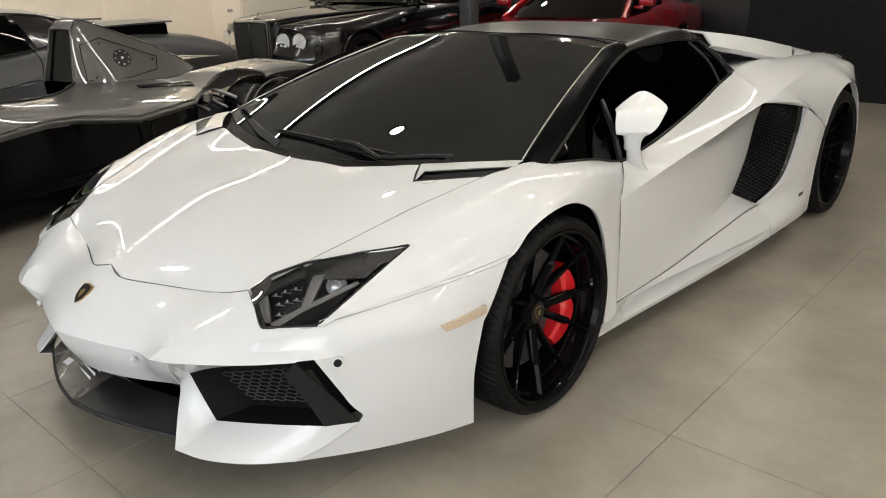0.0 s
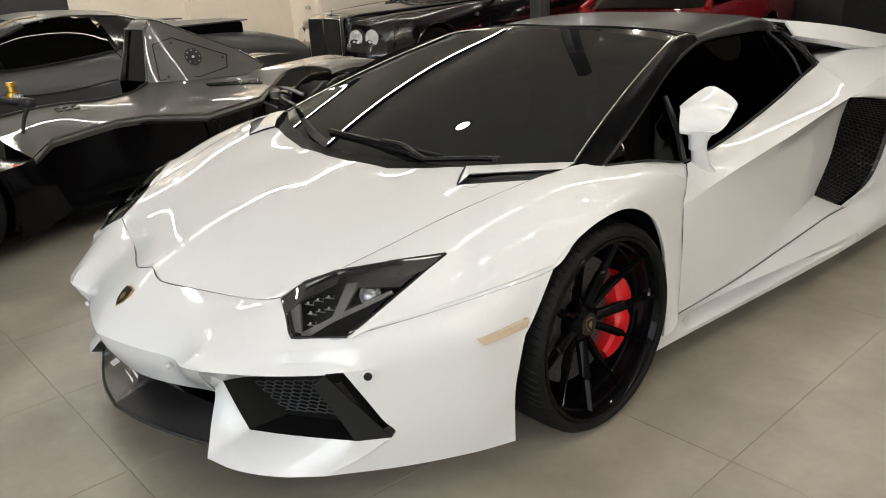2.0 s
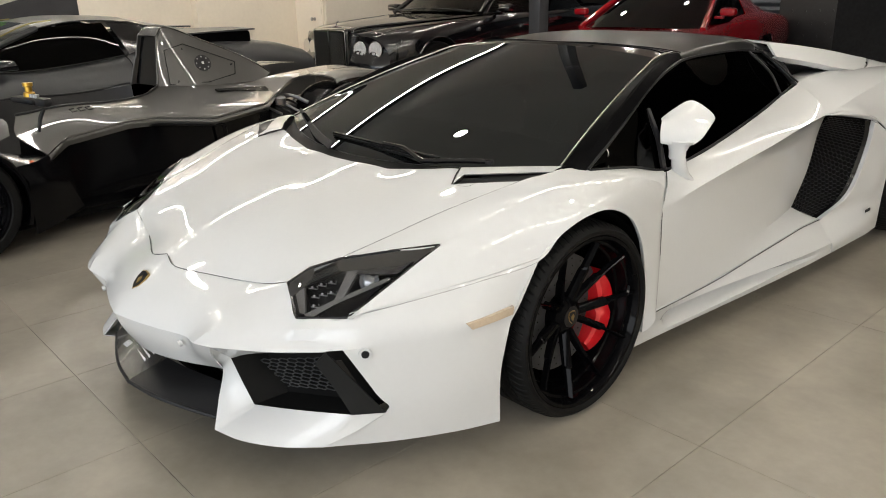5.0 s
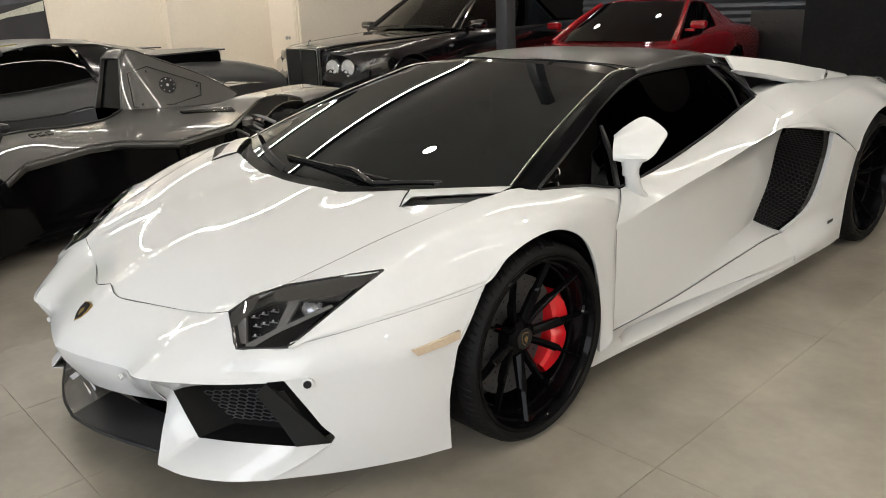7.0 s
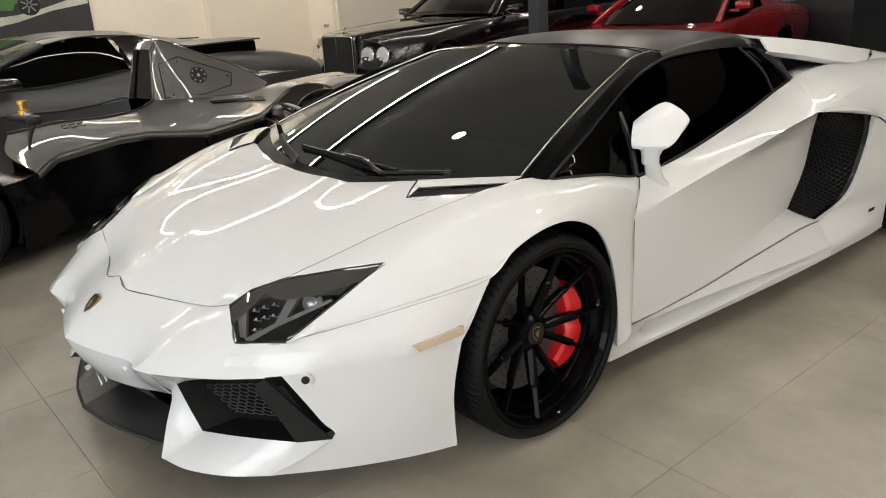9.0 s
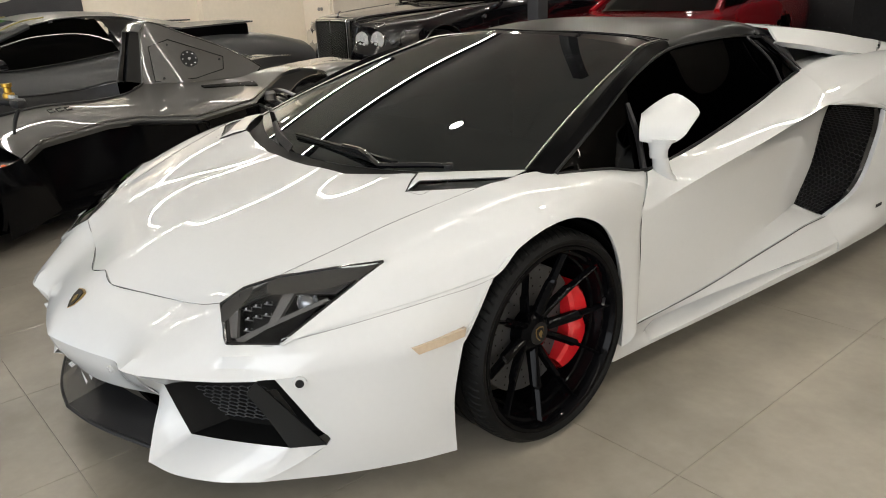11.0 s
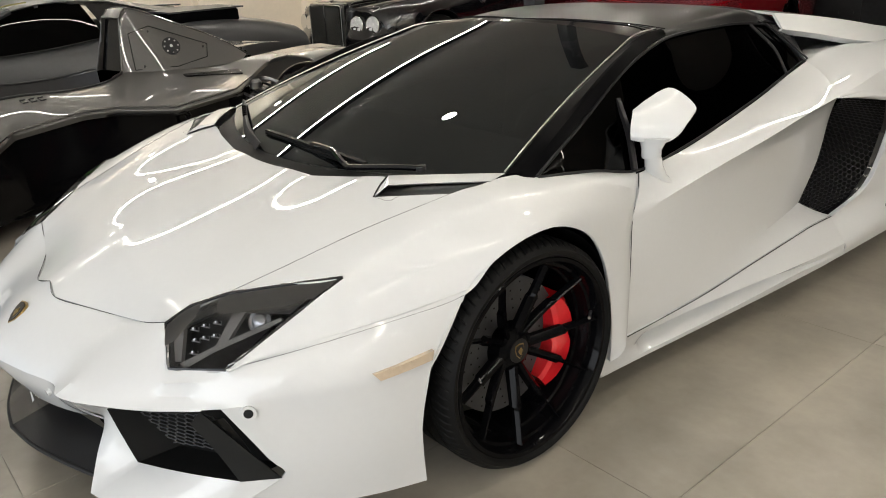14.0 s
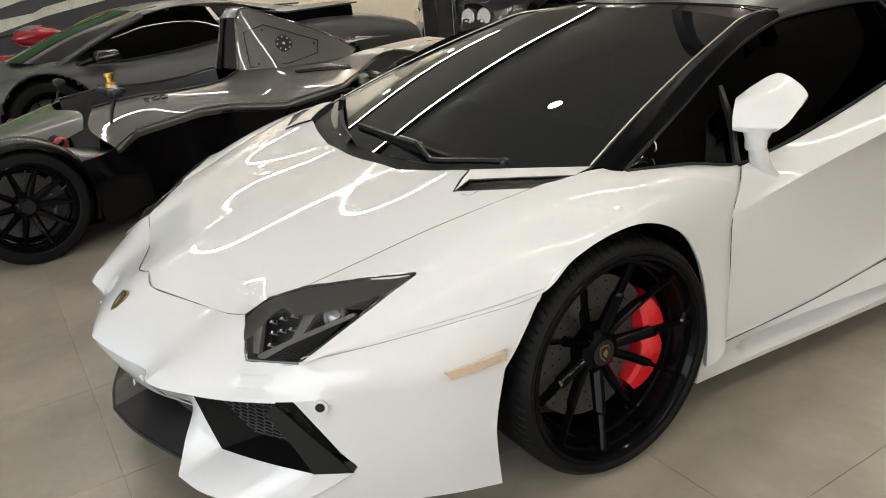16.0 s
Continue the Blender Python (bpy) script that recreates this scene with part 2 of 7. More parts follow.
def both(name, bm, material, parent, label="", **kw):
    """The part and its twin on the other side."""
    bmesh.ops.remove_doubles(bm, verts=bm.verts, dist=1e-5)
    soft = kw.pop("relax", 0.0)
    if soft:
        fair(bm, soft, kw.get("crease", 14))
    o = flip(bm)
    return part(name, bm, material, parent, label, **kw), part(name, o, material, parent, label, **kw)


def thing(name, at, label, category, group="", rz=0.0):
    ob = new(name)
    ob.empty_display_size = 0.2
    ob.matrix_world = pose(*at, 0, 0, rz)
    tagged(ob, label, category, group)
    return ob


def lattice(bm, a, b, nu, nv, r):
    """A honeycomb of thin bars between two curves: nv rows from top to bottom, nu steps across."""
    pa, pb = crv(a, nv + 2), crv(b, nv + 2)

    def at(i, v):
        v = min(max(v, 0.0), nv + 0.999)
        k = int(v)
        f = v - k
        k2 = min(k + 1, nv + 1)
        return pa[k].lerp(pa[k2], f).lerp(pb[k].lerp(pb[k2], f), i / nu)

    for row in range(nv + 1):
        tube(bm, [at(i, row + 0.5 + (0.17 if i % 2 == row % 2 else -0.17)) for i in range(nu + 1)], r, 4)
        for i in range(nu + 1):
            if i % 2 == row % 2 and row < nv:
                tube(bm, [at(i, row + 0.67), at(i, row + 1.33)], r, 4)

# ---------------------------------------------------------------- white sports car
CAR = thing("sports_car", (0, 0, -0.013), "white pearl roadster supercar with matte black roof on grey floor", "car")

# front edge of the hood, from the middle to the lamp
HOOD_FRONT = [(0, -0.879, 0.546), (0.085, -0.892, 0.529), (0.22, -0.845, 0.526), (0.354, -0.799, 0.528), (0.452, -0.781, 0.543), (0.528, -0.764, 0.564)]
LIP = [(0, -1.068, 0.403), (0.09, -1.049, 0.402), (0.20, -1.019, 0.402), (0.31, -0.986, 0.404), (0.405, -1.002, 0.420), (0.468, -0.985, 0.423)]

bm = bmesh.new()
H_C = [(0, -0.879, 0.546), (0, -0.70, 0.622), (0, -0.50, 0.681), (0, -0.34, 0.715), (0, -0.205, 0.740)]
H_R = [(0.455, -0.781, 0.543), (0.425, -0.665, 0.612), (0.375, -0.50, 0.672), (0.315, -0.34, 0.707), (0.25, -0.182, 0.737)]
H_S = [(0.53, -0.763, 0.565), (0.600, -0.640, 0.618), (0.645, -0.50, 0.659), (0.700, -0.325, 0.711), (0.773, -0.092, 0.766)]
H_N = [(0.085, -0.892, 0.529), (0.083, -0.70, 0.6215), (0.079, -0.50, 0.6805), (0.072, -0.34, 0.7145), (0.06, -0.203, 0.7398)]
h_m = bulge(H_N, H_R, 0.5, (0, -0.001, 0.003)); h_m[0] = (0.27, -0.826, 0.526)
skin(bm, [H_C, H_N], 30, 2)
skin(bm, [H_N, h_m, H_R], 30, 6)
h_1 = bulge(H_R, H_S, 0.33, (0, 0, 0.005)); h_1[4] = (0.41, -0.150, 0.756)
h_2 = bulge(H_R, H_S, 0.67, (0, 0, 0.005)); h_2[4] = (0.55, -0.112, 0.771); h_2[3] = (0.575, -0.325, 0.726)
h_1[0], h_2[0] = (0.48, -0.775, 0.550), (0.505, -0.769, 0.557)
skin(bm, [H_R, h_1, h_2, H_S], 30, 4)
bmesh.ops.remove_doubles(bm, verts=bm.verts, dist=1e-5)
fair(bm, 0.0012, 14)
# the lid is cut away round the slot in front of the windscreen
SLOT_A, SLOT_B, SLOT_E = Vector((0.593, -0.205, 0.755)), Vector((0.772, -0.094, 0.766)), Vector((0.539, -0.121, 0.772))
cut_n = [Vector((SLOT_E.y - SLOT_A.y, SLOT_A.x - SLOT_E.x, 0)).normalized(), Vector((SLOT_A.y - SLOT_B.y, SLOT_B.x - SLOT_A.x, 0)).normalized()]
for cn in cut_n:
    near = [fc for fc in bm.faces if fc.calc_center_median().x > 0.45 and fc.calc_center_median().y > -0.32]
    bmesh.ops.bisect_plane(bm, geom=near + list({e for fc in near for e in fc.edges}) + list({v for fc in near for v in fc.verts}), plane_co=SLOT_A, plane_no=cn)
bmesh.ops.delete(bm, geom=[fc for fc in bm.faces if fc.calc_center_median().x > 0.45 and all((fc.calc_center_median() - SLOT_A).dot(cn) > 0 for cn in cut_n)], context="FACES")
slot_rim = [min((v.co for v in bm.verts), key=lambda c: (c.xy - SLOT_A.lerp(SLOT_B, k / 5).xy).length).copy() for k in range(6)]
o = flip(bm); me_tmp = bpy.data.meshes.new("tmp"); o.to_mesh(me_tmp); o.free(); bm.from_mesh(me_tmp)
part("hood", bm, WHITE, CAR, "white front lid with two soft ridges", thick=0.004, sharp=40)

# nose between hood and lip
bm = bmesh.new()
mid1 = [(0, -0.955, 0.497), (0.085, -0.957, 0.491), (0.20, -0.935, 0.487), (0.33, -0.898, 0.485), (0.445, -0.897, 0.491), (0.56, -0.845, 0.50)]
mid2 = [(0, -1.036, 0.445), (0.085, -1.021, 0.442), (0.20, -0.993, 0.438), (0.32, -0.956, 0.434), (0.428, -0.970, 0.448), (0.51, -0.938, 0.452)]
# a fold runs up from the lip towards the lamp
skin(bm, [HOOD_FRONT[:5], mid1[:5], mid2[:5], LIP[:5]], 25, 4)
skin(bm, [HOOD_FRONT[4:], mid1[4:], mid2[4:], LIP[4:]], 6, 4)
# beside the lamp, down to the shoulder
lamp_low = [(0.528, -0.764, 0.564), (0.580, -0.789, 0.536), (0.635, -0.810, 0.505), (0.695, -0.772, 0.512), (0.757, -0.732, 0.519)]
SHOULDER = [(0.468, -0.985, 0.423), (0.54, -0.945, 0.427), (0.62, -0.895, 0.431), (0.70, -0.835, 0.437), (0.773, -0.763, 0.443)]
ns1 = [(0.56, -0.845, 0.50), (0.60, -0.838, 0.492), (0.645, -0.838, 0.485), (0.705, -0.795, 0.492), (0.768, -0.745, 0.495)]
ns2 = [(0.51, -0.938, 0.452), (0.567, -0.898, 0.451), (0.630, -0.857, 0.454), (0.699, -0.804, 0.459), (0.767, -0.752, 0.465)]
skin(bm, [lamp_low, ns1, ns2, SHOULDER], 25, 4)
# flanks of the bumper, in one piece with the nose
ARCH = [(0.965, -0.230, 0.594), (0.973, -0.140, 0.653), (0.976, -0.025, 0.684), (0.975, 0.090, 0.679), (0.971, 0.202, 0.625), (0.966, 0.272, 0.535), (0.960, 0.312, 0.425), (0.953, 0.336, 0.29), (0.944, 0.346, 0.18)]
TOP = [(0.757, -0.732, 0.519), (0.84, -0.580, 0.545), (0.915, -0.400, 0.571), (0.965, -0.230, 0.594)]
VENT_BR = (0.818, -0.668, 0.240)
D = [*TOP[:3], *ARCH]
TOP_D = [tuple(p) for p in crv(D, 67)[:19]]
sh_a = [(0.768, -0.745, 0.495), (0.855, -0.603, 0.510), (0.928, -0.448, 0.524), (0.967, -0.272, 0.535)]
sh_b = [(0.767, -0.752, 0.465), (0.861, -0.609, 0.474), (0.937, -0.464, 0.480), (0.968, -0.312, 0.482)]
sh2 = [(0.773, -0.763, 0.443), (0.866, -0.61, 0.445), (0.938, -0.465, 0.446), (0.968, -0.342, 0.45)]
low1 = [(0.808, -0.69, 0.30), (0.872, -0.585, 0.315), (0.930, -0.46, 0.32), (0.957, -0.366, 0.32)]
low2 = [VENT_BR, (0.868, -0.575, 0.235), (0.922, -0.46, 0.235), (0.947, -0.362, 0.235)]
BOT = [(0.713, -0.811, 0.147), (0.815, -0.635, 0.136), (0.893, -0.47, 0.130), (0.936, -0.350, 0.128)]
skin(bm, [TOP_D, sh_a, sh_b, sh2], 25, 4)
skin(bm, [sh2, low1, low2, BOT], 25, 4)
skin(bm, [BOT, [(p[0] - 0.03, p[1] + 0.015, p[2] - 0.012) for p in BOT]], 25, 1)
o = flip(bm); o.to_mesh(me_tmp); o.free(); bm.from_mesh(me_tmp)
part("front_bumper", bm, WHITE, CAR, "white pointed front bumper skin", thick=0.004, sharp=18, relax=0.0025, crease=24)

# underside of the nose, back to the slot
bm = bmesh.new()
under = [(0, -1.004, 0.266), (0.085, -0.994, 0.270), (0.18, -0.973, 0.277), (0.26, -0.947, 0.283), (0.32, -0.919, 0.285), (0.352, -0.902, 0.283)]
under_mid = bulge(LIP, under, 0.4, (0, -0.006, -0.002))
skin(bm, [LIP, under_mid, under], 24, 3)
slot = [(p[0], p[1] + 0.06, p[2] + 0.02) for p in under]
skin(bm, [under, slot], 24, 1)
o = flip(bm); o.to_mesh(me_tmp); o.free(); bm.from_mesh(me_tmp)
part("nose_underside", bm, WHITE, CAR, thick=0.004)

# white fin between slot and vent, and lower blade
bm = bmesh.new()
VENT_T = [(0.415, -0.905, 0.348), (0.52, -0.905, 0.398), (0.63, -0.865, 0.423), (0.741, -0.795, 0.437)]
VENT_B = [(0.471, -0.876, 0.205), (0.57, -0.838, 0.218), (0.67, -0.795, 0.232), (0.767, -0.744, 0.243)]
skin(bm, [[(0.464, -0.985, 0.421), (0.405, -0.945, 0.352), (0.352, -0.902, 0.283), (0.395, -0.945, 0.222), (0.436, -0.987, 0.155)],
          [(0.467, -0.984, 0.421), (0.440, -0.942, 0.380), (0.415, -0.900, 0.340), (0.445, -0.888, 0.270), (0.471, -0.876, 0.205)]], 21, 4, across_lin=True)
skin(bm, [[(0.466, -0.984, 0.421), (0.54, -0.943, 0.425), (0.62, -0.893, 0.430), (0.70, -0.833, 0.435), (0.741, -0.797, 0.438)],
          [(0.415, -0.900, 0.340), (0.52, -0.905, 0.392), (0.62, -0.868, 0.420), (0.70, -0.82, 0.432), (0.741, -0.793, 0.436)]], 16, 2)
BLADE_EDGE = [(0.436, -0.987, 0.155), (0.53, -0.955, 0.148), (0.63, -0.89, 0.145), (0.713, -0.811, 0.147)]
skin(bm, [VENT_B, bulge(VENT_B, BLADE_EDGE, 0.5, (0, 0, 0)), BLADE_EDGE], 22, 2)
skin(bm, [[(0.767, -0.744, 0.243), (0.793, -0.706, 0.242), VENT_BR], [(0.713, -0.811, 0.147), (0.77, -0.745, 0.19), VENT_BR]], 12, 4)
skin(bm, [BLADE_EDGE, [(p[0] - 0.012, p[1] + 0.05, p[2] - 0.022) for p in BLADE_EDGE]], 22, 2)
both("lower_blade", bm, WHITE, CAR, thick=0.004, sharp=70)

# front fender: crown, flank round the arch
bm = bmesh.new()
HS = [tuple(p) for p in crv(H_S, 30)]
EDGE_IN = [HS[7], HS[14], HS[22], HS[29], (0.792, -0.02, 0.774), (0.802, 0.09, 0.778), (0.85, 0.30, 0.757), (0.862, 0.545, 0.700)]
CREST = [(0.69, -0.555, 0.641), (0.808, -0.448, 0.661), (0.845, -0.27, 0.716), (0.872, -0.10, 0.742), (0.890, 0.05, 0.751), (0.90, 0.20, 0.745), (0.903, 0.36, 0.715), (0.897, 0.50, 0.655)]
skin(bm, [EDGE_IN, bulge(EDGE_IN, CREST, 0.5, (0.0, 0, 0.003)), CREST], 43, 5)
U = [(0.757, -0.732, 0.519), (0.783, -0.59, 0.591), (0.808, -0.448, 0.661), (0.845, -0.27, 0.716), (0.872, -0.10, 0.742), (0.890, 0.05, 0.751), (0.90, 0.20, 0.745), (0.903, 0.36, 0.715), (0.897, 0.50, 0.655), (0.925, 0.445, 0.575), (0.945, 0.425, 0.42), (0.950, 0.415, 0.235)]
for v in bm.verts:
    for p, q in zip(crv(CREST, 43)[6:], crv(U, 67)[12:49]):
        if (v.co - p).length < 1e-5:
            v.co = q
            break
skin(bm, [U, bulge(U, D, 0.35, (0.016, 0, 0.003)), bulge(U, D, 0.7, (0.014, 0, 0)), D], 67, 4)
both("front_fender", bm, WHITE, CAR, thick=0.004, sharp=60, relax=0.0015, crease=70)

# arch lips and wheel wells
bm = bmesh.new()
A = [(0.936, -0.350, 0.128), (0.947, -0.362, 0.235), (0.954, -0.362, 0.32), (0.968, -0.342, 0.45), *ARCH]
skin(bm, [A, [(p[0] - 0.014, p[1] * 1.01, p[2] + 0.003) for p in A]], 60, 2)
both("arch_lip", bm, WHITE, CAR)
for y0, z0, r0, w in ((0.0, 0.330, 0.350, 0.36), (2.70, 0.352, 0.388, 0.44)):
    bm = bmesh.new()
    ring = [(math.cos(a) * r0, math.sin(a) * r0) for a in [radians(-14 + 200 * k / 40) for k in range(41)]]
    x1 = 0.938 if y0 == 0 else 0.975
    grid(bm, [[(x1, y0 + c, z0 + s) for c, s in ring], [(x1 - w, y0 + c, z0 + s) for c, s in ring]])
    vs = [bm.verts.new((x1 - w, y0 + c, z0 + s)) for c, s in ring]
    bm.faces.new(vs)
    both("wheel_well", bm, DARK, CAR)

# lower splitter, folded at the middle
bm = bmesh.new()
edge = [(0, -1.058, 0.172), (0.13, -1.038, 0.170), (0.26, -1.000, 0.168), (0.40, -0.948, 0.166)]
back = [(0, -0.93, 0.202), (0.13, -0.915, 0.206), (0.26, -0.895, 0.215), (0.40, -0.87, 0.222)]
skin(bm, [back, edge, [(p[0], p[1] + 0.003, p[2] - 0.012) for p in edge], [(p[0], p[1] + 0.10, p[2] - 0.02) for p in edge]], 16, 3, across_lin=True)
o = flip(bm)
part("front_splitter", bm, SATIN_BLACK, CAR, "black front splitter with white scratch marks", thick=0.004)
# same plate mirrored; its lighter colour paints in the floor's reflection
part("splitter_reflecting_half", o, SPLITTER_REFLECT, CAR, "dark splitter half, paler to paint in the floor's reflection", thick=0.004)
bm = bmesh.new()
for q in (1, -1):
    tube(bm, [(q * p[0], p[1] - 0.002, p[2] - 0.006) for p in edge], 0.0065, 8, 24)
part("splitter_edge", bm, SATIN_BLACK, CAR)
bm = bmesh.new()
for k in range(3):
    y, z = -0.985 + k * 0.016, 0.208 + k * 0.0066
    slab(bm, [(-0.115 - 0.012 * k, y + 0.004, z + 0.001), (-0.02, y - 0.010, z - 0.004), (-0.03, y - 0.003, z - 0.001)], (0, 0, 0.0015))
for k in range(4):
    slab(bm, [(-0.215 + 0.009 * k, -0.992, 0.197), (-0.210 + 0.009 * k, -0.992, 0.197), (-0.210 + 0.009 * k, -0.970, 0.206), (-0.215 + 0.009 * k, -0.970, 0.206)], (0, 0, 0.0015))
part("scratch_marks", bm, LIGHT_PRINT, CAR, smooth=False)
bm = bmesh.new()
poly(bm, [(-0.36, -0.90, 0.31), (0.36, -0.90, 0.31), (0.36, -0.86, 0.22), (-0.36, -0.86, 0.22)])
part("slot_grille", bm, DARK, CAR, thick=0.004)

# side vents in the bumper: tub, honeycomb, black fin
bm = bmesh.new()
T2 = [(p[0] + 0.02, p[1] + 0.10, p[2] - 0.01) for p in VENT_T]
B2 = [(p[0] + 0.025, p[1] + 0.10, p[2] + 0.012) for p in VENT_B]
skin(bm, [VENT_T, T2], 16, 1)
skin(bm, [VENT_B, B2], 16, 1)
skin(bm, [[VENT_T[0], (0.445, -0.890, 0.27), VENT_B[0]], [T2[0], (0.47, -0.79, 0.27), B2[0]]], 8, 2)
skin(bm, [T2, B2], 16, 2)
both("vent_tub", bm, TUB_BLACK, CAR)
bm = bmesh.new()
T1 = [Vector(p) + Vector((0.035, 0.055, -0.016)) for p in VENT_T]
B1 = [Vector(p) + Vector((0.05, 0.060, 0.055)) for p in VENT_B]
lt, rt = crv([T1[0], T1[1], T1[2], T1[3]], 21), crv(B1, 21)
lattice(bm, [lt[2], lt[2].lerp(rt[2], 0.5), rt[2]], [lt[17], lt[17].lerp(rt[17], 0.5), rt[17]], 16, 8, 0.0018)
both("honeycomb_grille", bm, COMB, CAR)
bm = bmesh.new()
skin(bm, [[(0.741, -0.797, 0.437), (0.782, -0.735, 0.34), (0.819, -0.670, 0.241)],
          [(0.712, -0.812, 0.400), (0.742, -0.775, 0.32), (0.768, -0.746, 0.243)],
          [(0.735, -0.745, 0.395), (0.762, -0.715, 0.32), (0.785, -0.695, 0.25)]], 14, 3, across_lin=True)
both("vent_fin", bm, VENT_SATIN, CAR, thick=0.004)

# headlamps
LAMP = [(0.530, -0.764, 0.563), (0.558, -0.709, 0.598), (0.604, -0.635, 0.619), (0.700, -0.545, 0.640), (0.806, -0.450, 0.660), (0.781, -0.590, 0.590), (0.757, -0.730, 0.519), (0.695, -0.770, 0.511), (0.636, -0.809, 0.505)]
bm = bmesh.new()
c0 = sum((Vector(p) for p in LAMP), Vector()) / len(LAMP)
inner = [Vector(p).lerp(c0, 0.12) + Vector((-0.035, 0.05, -0.03)) for p in LAMP]
n = len(LAMP)
va = [bm.verts.new(p) for p in LAMP]; vb = [bm.verts.new(p) for p in inner]
for i in range(n):
    bm.faces.new((va[i], va[(i + 1) % n], vb[(i + 1) % n], vb[i]))
bm.faces.new(vb)
both("lamp_housing", bm, LAMP_DARK, CAR, smooth=False)
top = [LAMP[0], LAMP[1], LAMP[2], LAMP[3], LAMP[4]]
bot = [LAMP[8], (0.665, -0.79, 0.508), LAMP[7], LAMP[6], LAMP[5]]
def on_lamp(u, v, d=0.0):
    """A place on the lamp's cover, u along it and v downwards, d metres inside."""
    a = crv(top, 101)[int(u * 100)]; b = crv(bot, 101, True)[int(u * 100)]
    return a.lerp(b, v) + Vector((-0.5, 0.6, -0.5)).normalized() * d
bm = bmesh.new()
skin(bm, [top, bulge(top, bot, 0.5, (0.006, -0.008, 0.006)), bot], 24, 4)
for sx in both("lamp_cover", bm, CLEAR, CAR, "clear lamp cover"):
    sx.visible_shadow = False
bm = bmesh.new()
for a, b in zip(LAMP, LAMP[1:] + LAMP[:1]):
    tube(bm, [a, b], 0.004, 6)
both("lamp_rim", bm, GLOSS_BLACK, CAR)
bm = bmesh.new()
slab(bm, [on_lamp(0.66, 0.04, 0.012), on_lamp(0.95, 0.05, 0.012), on_lamp(0.90, 0.55, 0.014), on_lamp(0.62, 0.30, 0.014)], (-0.01, 0.012, -0.01))
slab(bm, [on_lamp(0.03, 0.06, 0.012), on_lamp(0.50, 0.05, 0.012), on_lamp(0.50, 0.20, 0.012), on_lamp(0.06, 0.25, 0.012)], (-0.01, 0.012, -0.01))
both("lamp_blind", bm, LAMP_DARK, CAR, smooth=False)
bm = bmesh.new()
slab(bm, [on_lamp(0.56, 0.22, 0.016), on_lamp(0.63, 0.22, 0.016), on_lamp(0.60, 0.80, 0.016), on_lamp(0.53, 0.85, 0.016)], (-0.008, 0.01, -0.008))
slab(bm, [on_lamp(0.12, 0.90, 0.016), on_lamp(0.20, 0.98, 0.016), on_lamp(0.58, 0.84, 0.016), on_lamp(0.88, 0.62, 0.016), on_lamp(0.85, 0.52, 0.016), on_lamp(0.54, 0.70, 0.016)], (-0.008, 0.01, -0.008))
slab(bm, [on_lamp(0.04, 0.35, 0.016), on_lamp(0.16, 0.30, 0.018), on_lamp(0.14, 0.88, 0.018), on_lamp(0.04, 0.85, 0.016)], (-0.008, 0.01, -0.008))
both("light_bar", bm, LAMP_GREY, CAR, "pale grey Y-shaped running light", smooth=False)
bm = bmesh.new()
slab(bm, [on_lamp(0.32, 0.985, 0.0), on_lamp(0.75, 0.985, 0.0), on_lamp(0.88, 0.70, 0.0), on_lamp(0.58, 0.80, 0.0)], (-0.01, 0.012, -0.01))
both("lamp_foot", bm, GLOSS_BLACK, CAR, smooth=False)
for k in range(7):
    u, v = 0.25 + 0.10 * (k % 3) + (0.03 if k > 2 else 0), 0.36 + 0.19 * (k // 3)
    bm = bmesh.new()
    p = on_lamp(u, v, 0.022)
    disc(bm, p, (0.5, -0.75, 0.45), 0.003, 8, 0.006)
    tube(bm, [p + Vector((-0.010, -0.002, -0.006)), p + Vector((0.014, 0.008, -0.005)), p + Vector((0.015, 0.008, 0.005))], 0.0018, 5)
    both("led_lens", bm, STEEL, CAR)
bm = bmesh.new()
q = Vector((0.5, -0.7, 0.5)).to_track_quat("Z", "Y").to_matrix().to_4x4()
lathe(bm, [(0.0, 0.029), (0.010, 0.028), (0.004, 0.022), (0.014, 0.016), (0.018, 0.008), (0.019, 0.0002)], 28, "Z", Matrix.Translation(on_lamp(0.72, 0.42, 0.040)) @ q)
both("projector_lens", bm, LENS, CAR, "round chrome projector lens")

# side reflector and parking sensors
bm = bmesh.new()
skin(bm, [[(0.934, -0.476, 0.478), (0.957, -0.400, 0.487), (0.971, -0.333, 0.496)], [(0.941, -0.462, 0.459), (0.959, -0.396, 0.467), (0.971, -0.338, 0.474)]], 10, 2)
for v in bm.verts: v.co += Vector((0.005, -0.003, 0))
both("side_reflector", bm, AMBER, CAR, "pale side reflector", thick=0.012)
for p, nr in (((0.809, -0.719, 0.427), (0.84, -0.54, 0.05)),):
    bm = bmesh.new(); nr = Vector(nr).normalized()
    disc(bm, Vector(p) + nr * -0.0025, nr, 0.0175, 24, 0.012)
    both("sensor_ring", bm, WHITE, CAR)
    bm = bmesh.new()
    disc(bm, Vector(p) + nr * -0.0008, nr, 0.0105, 20, 0.01)
    both("parking_sensor", bm, SATIN_BLACK, CAR)
bm = bmesh.new(); disc(bm, (0.30, -1.002, 0.378), (0.1, -0.9, -0.2), 0.009, 16, 0.01)
both("tow_cap", bm, WHITE, CAR)

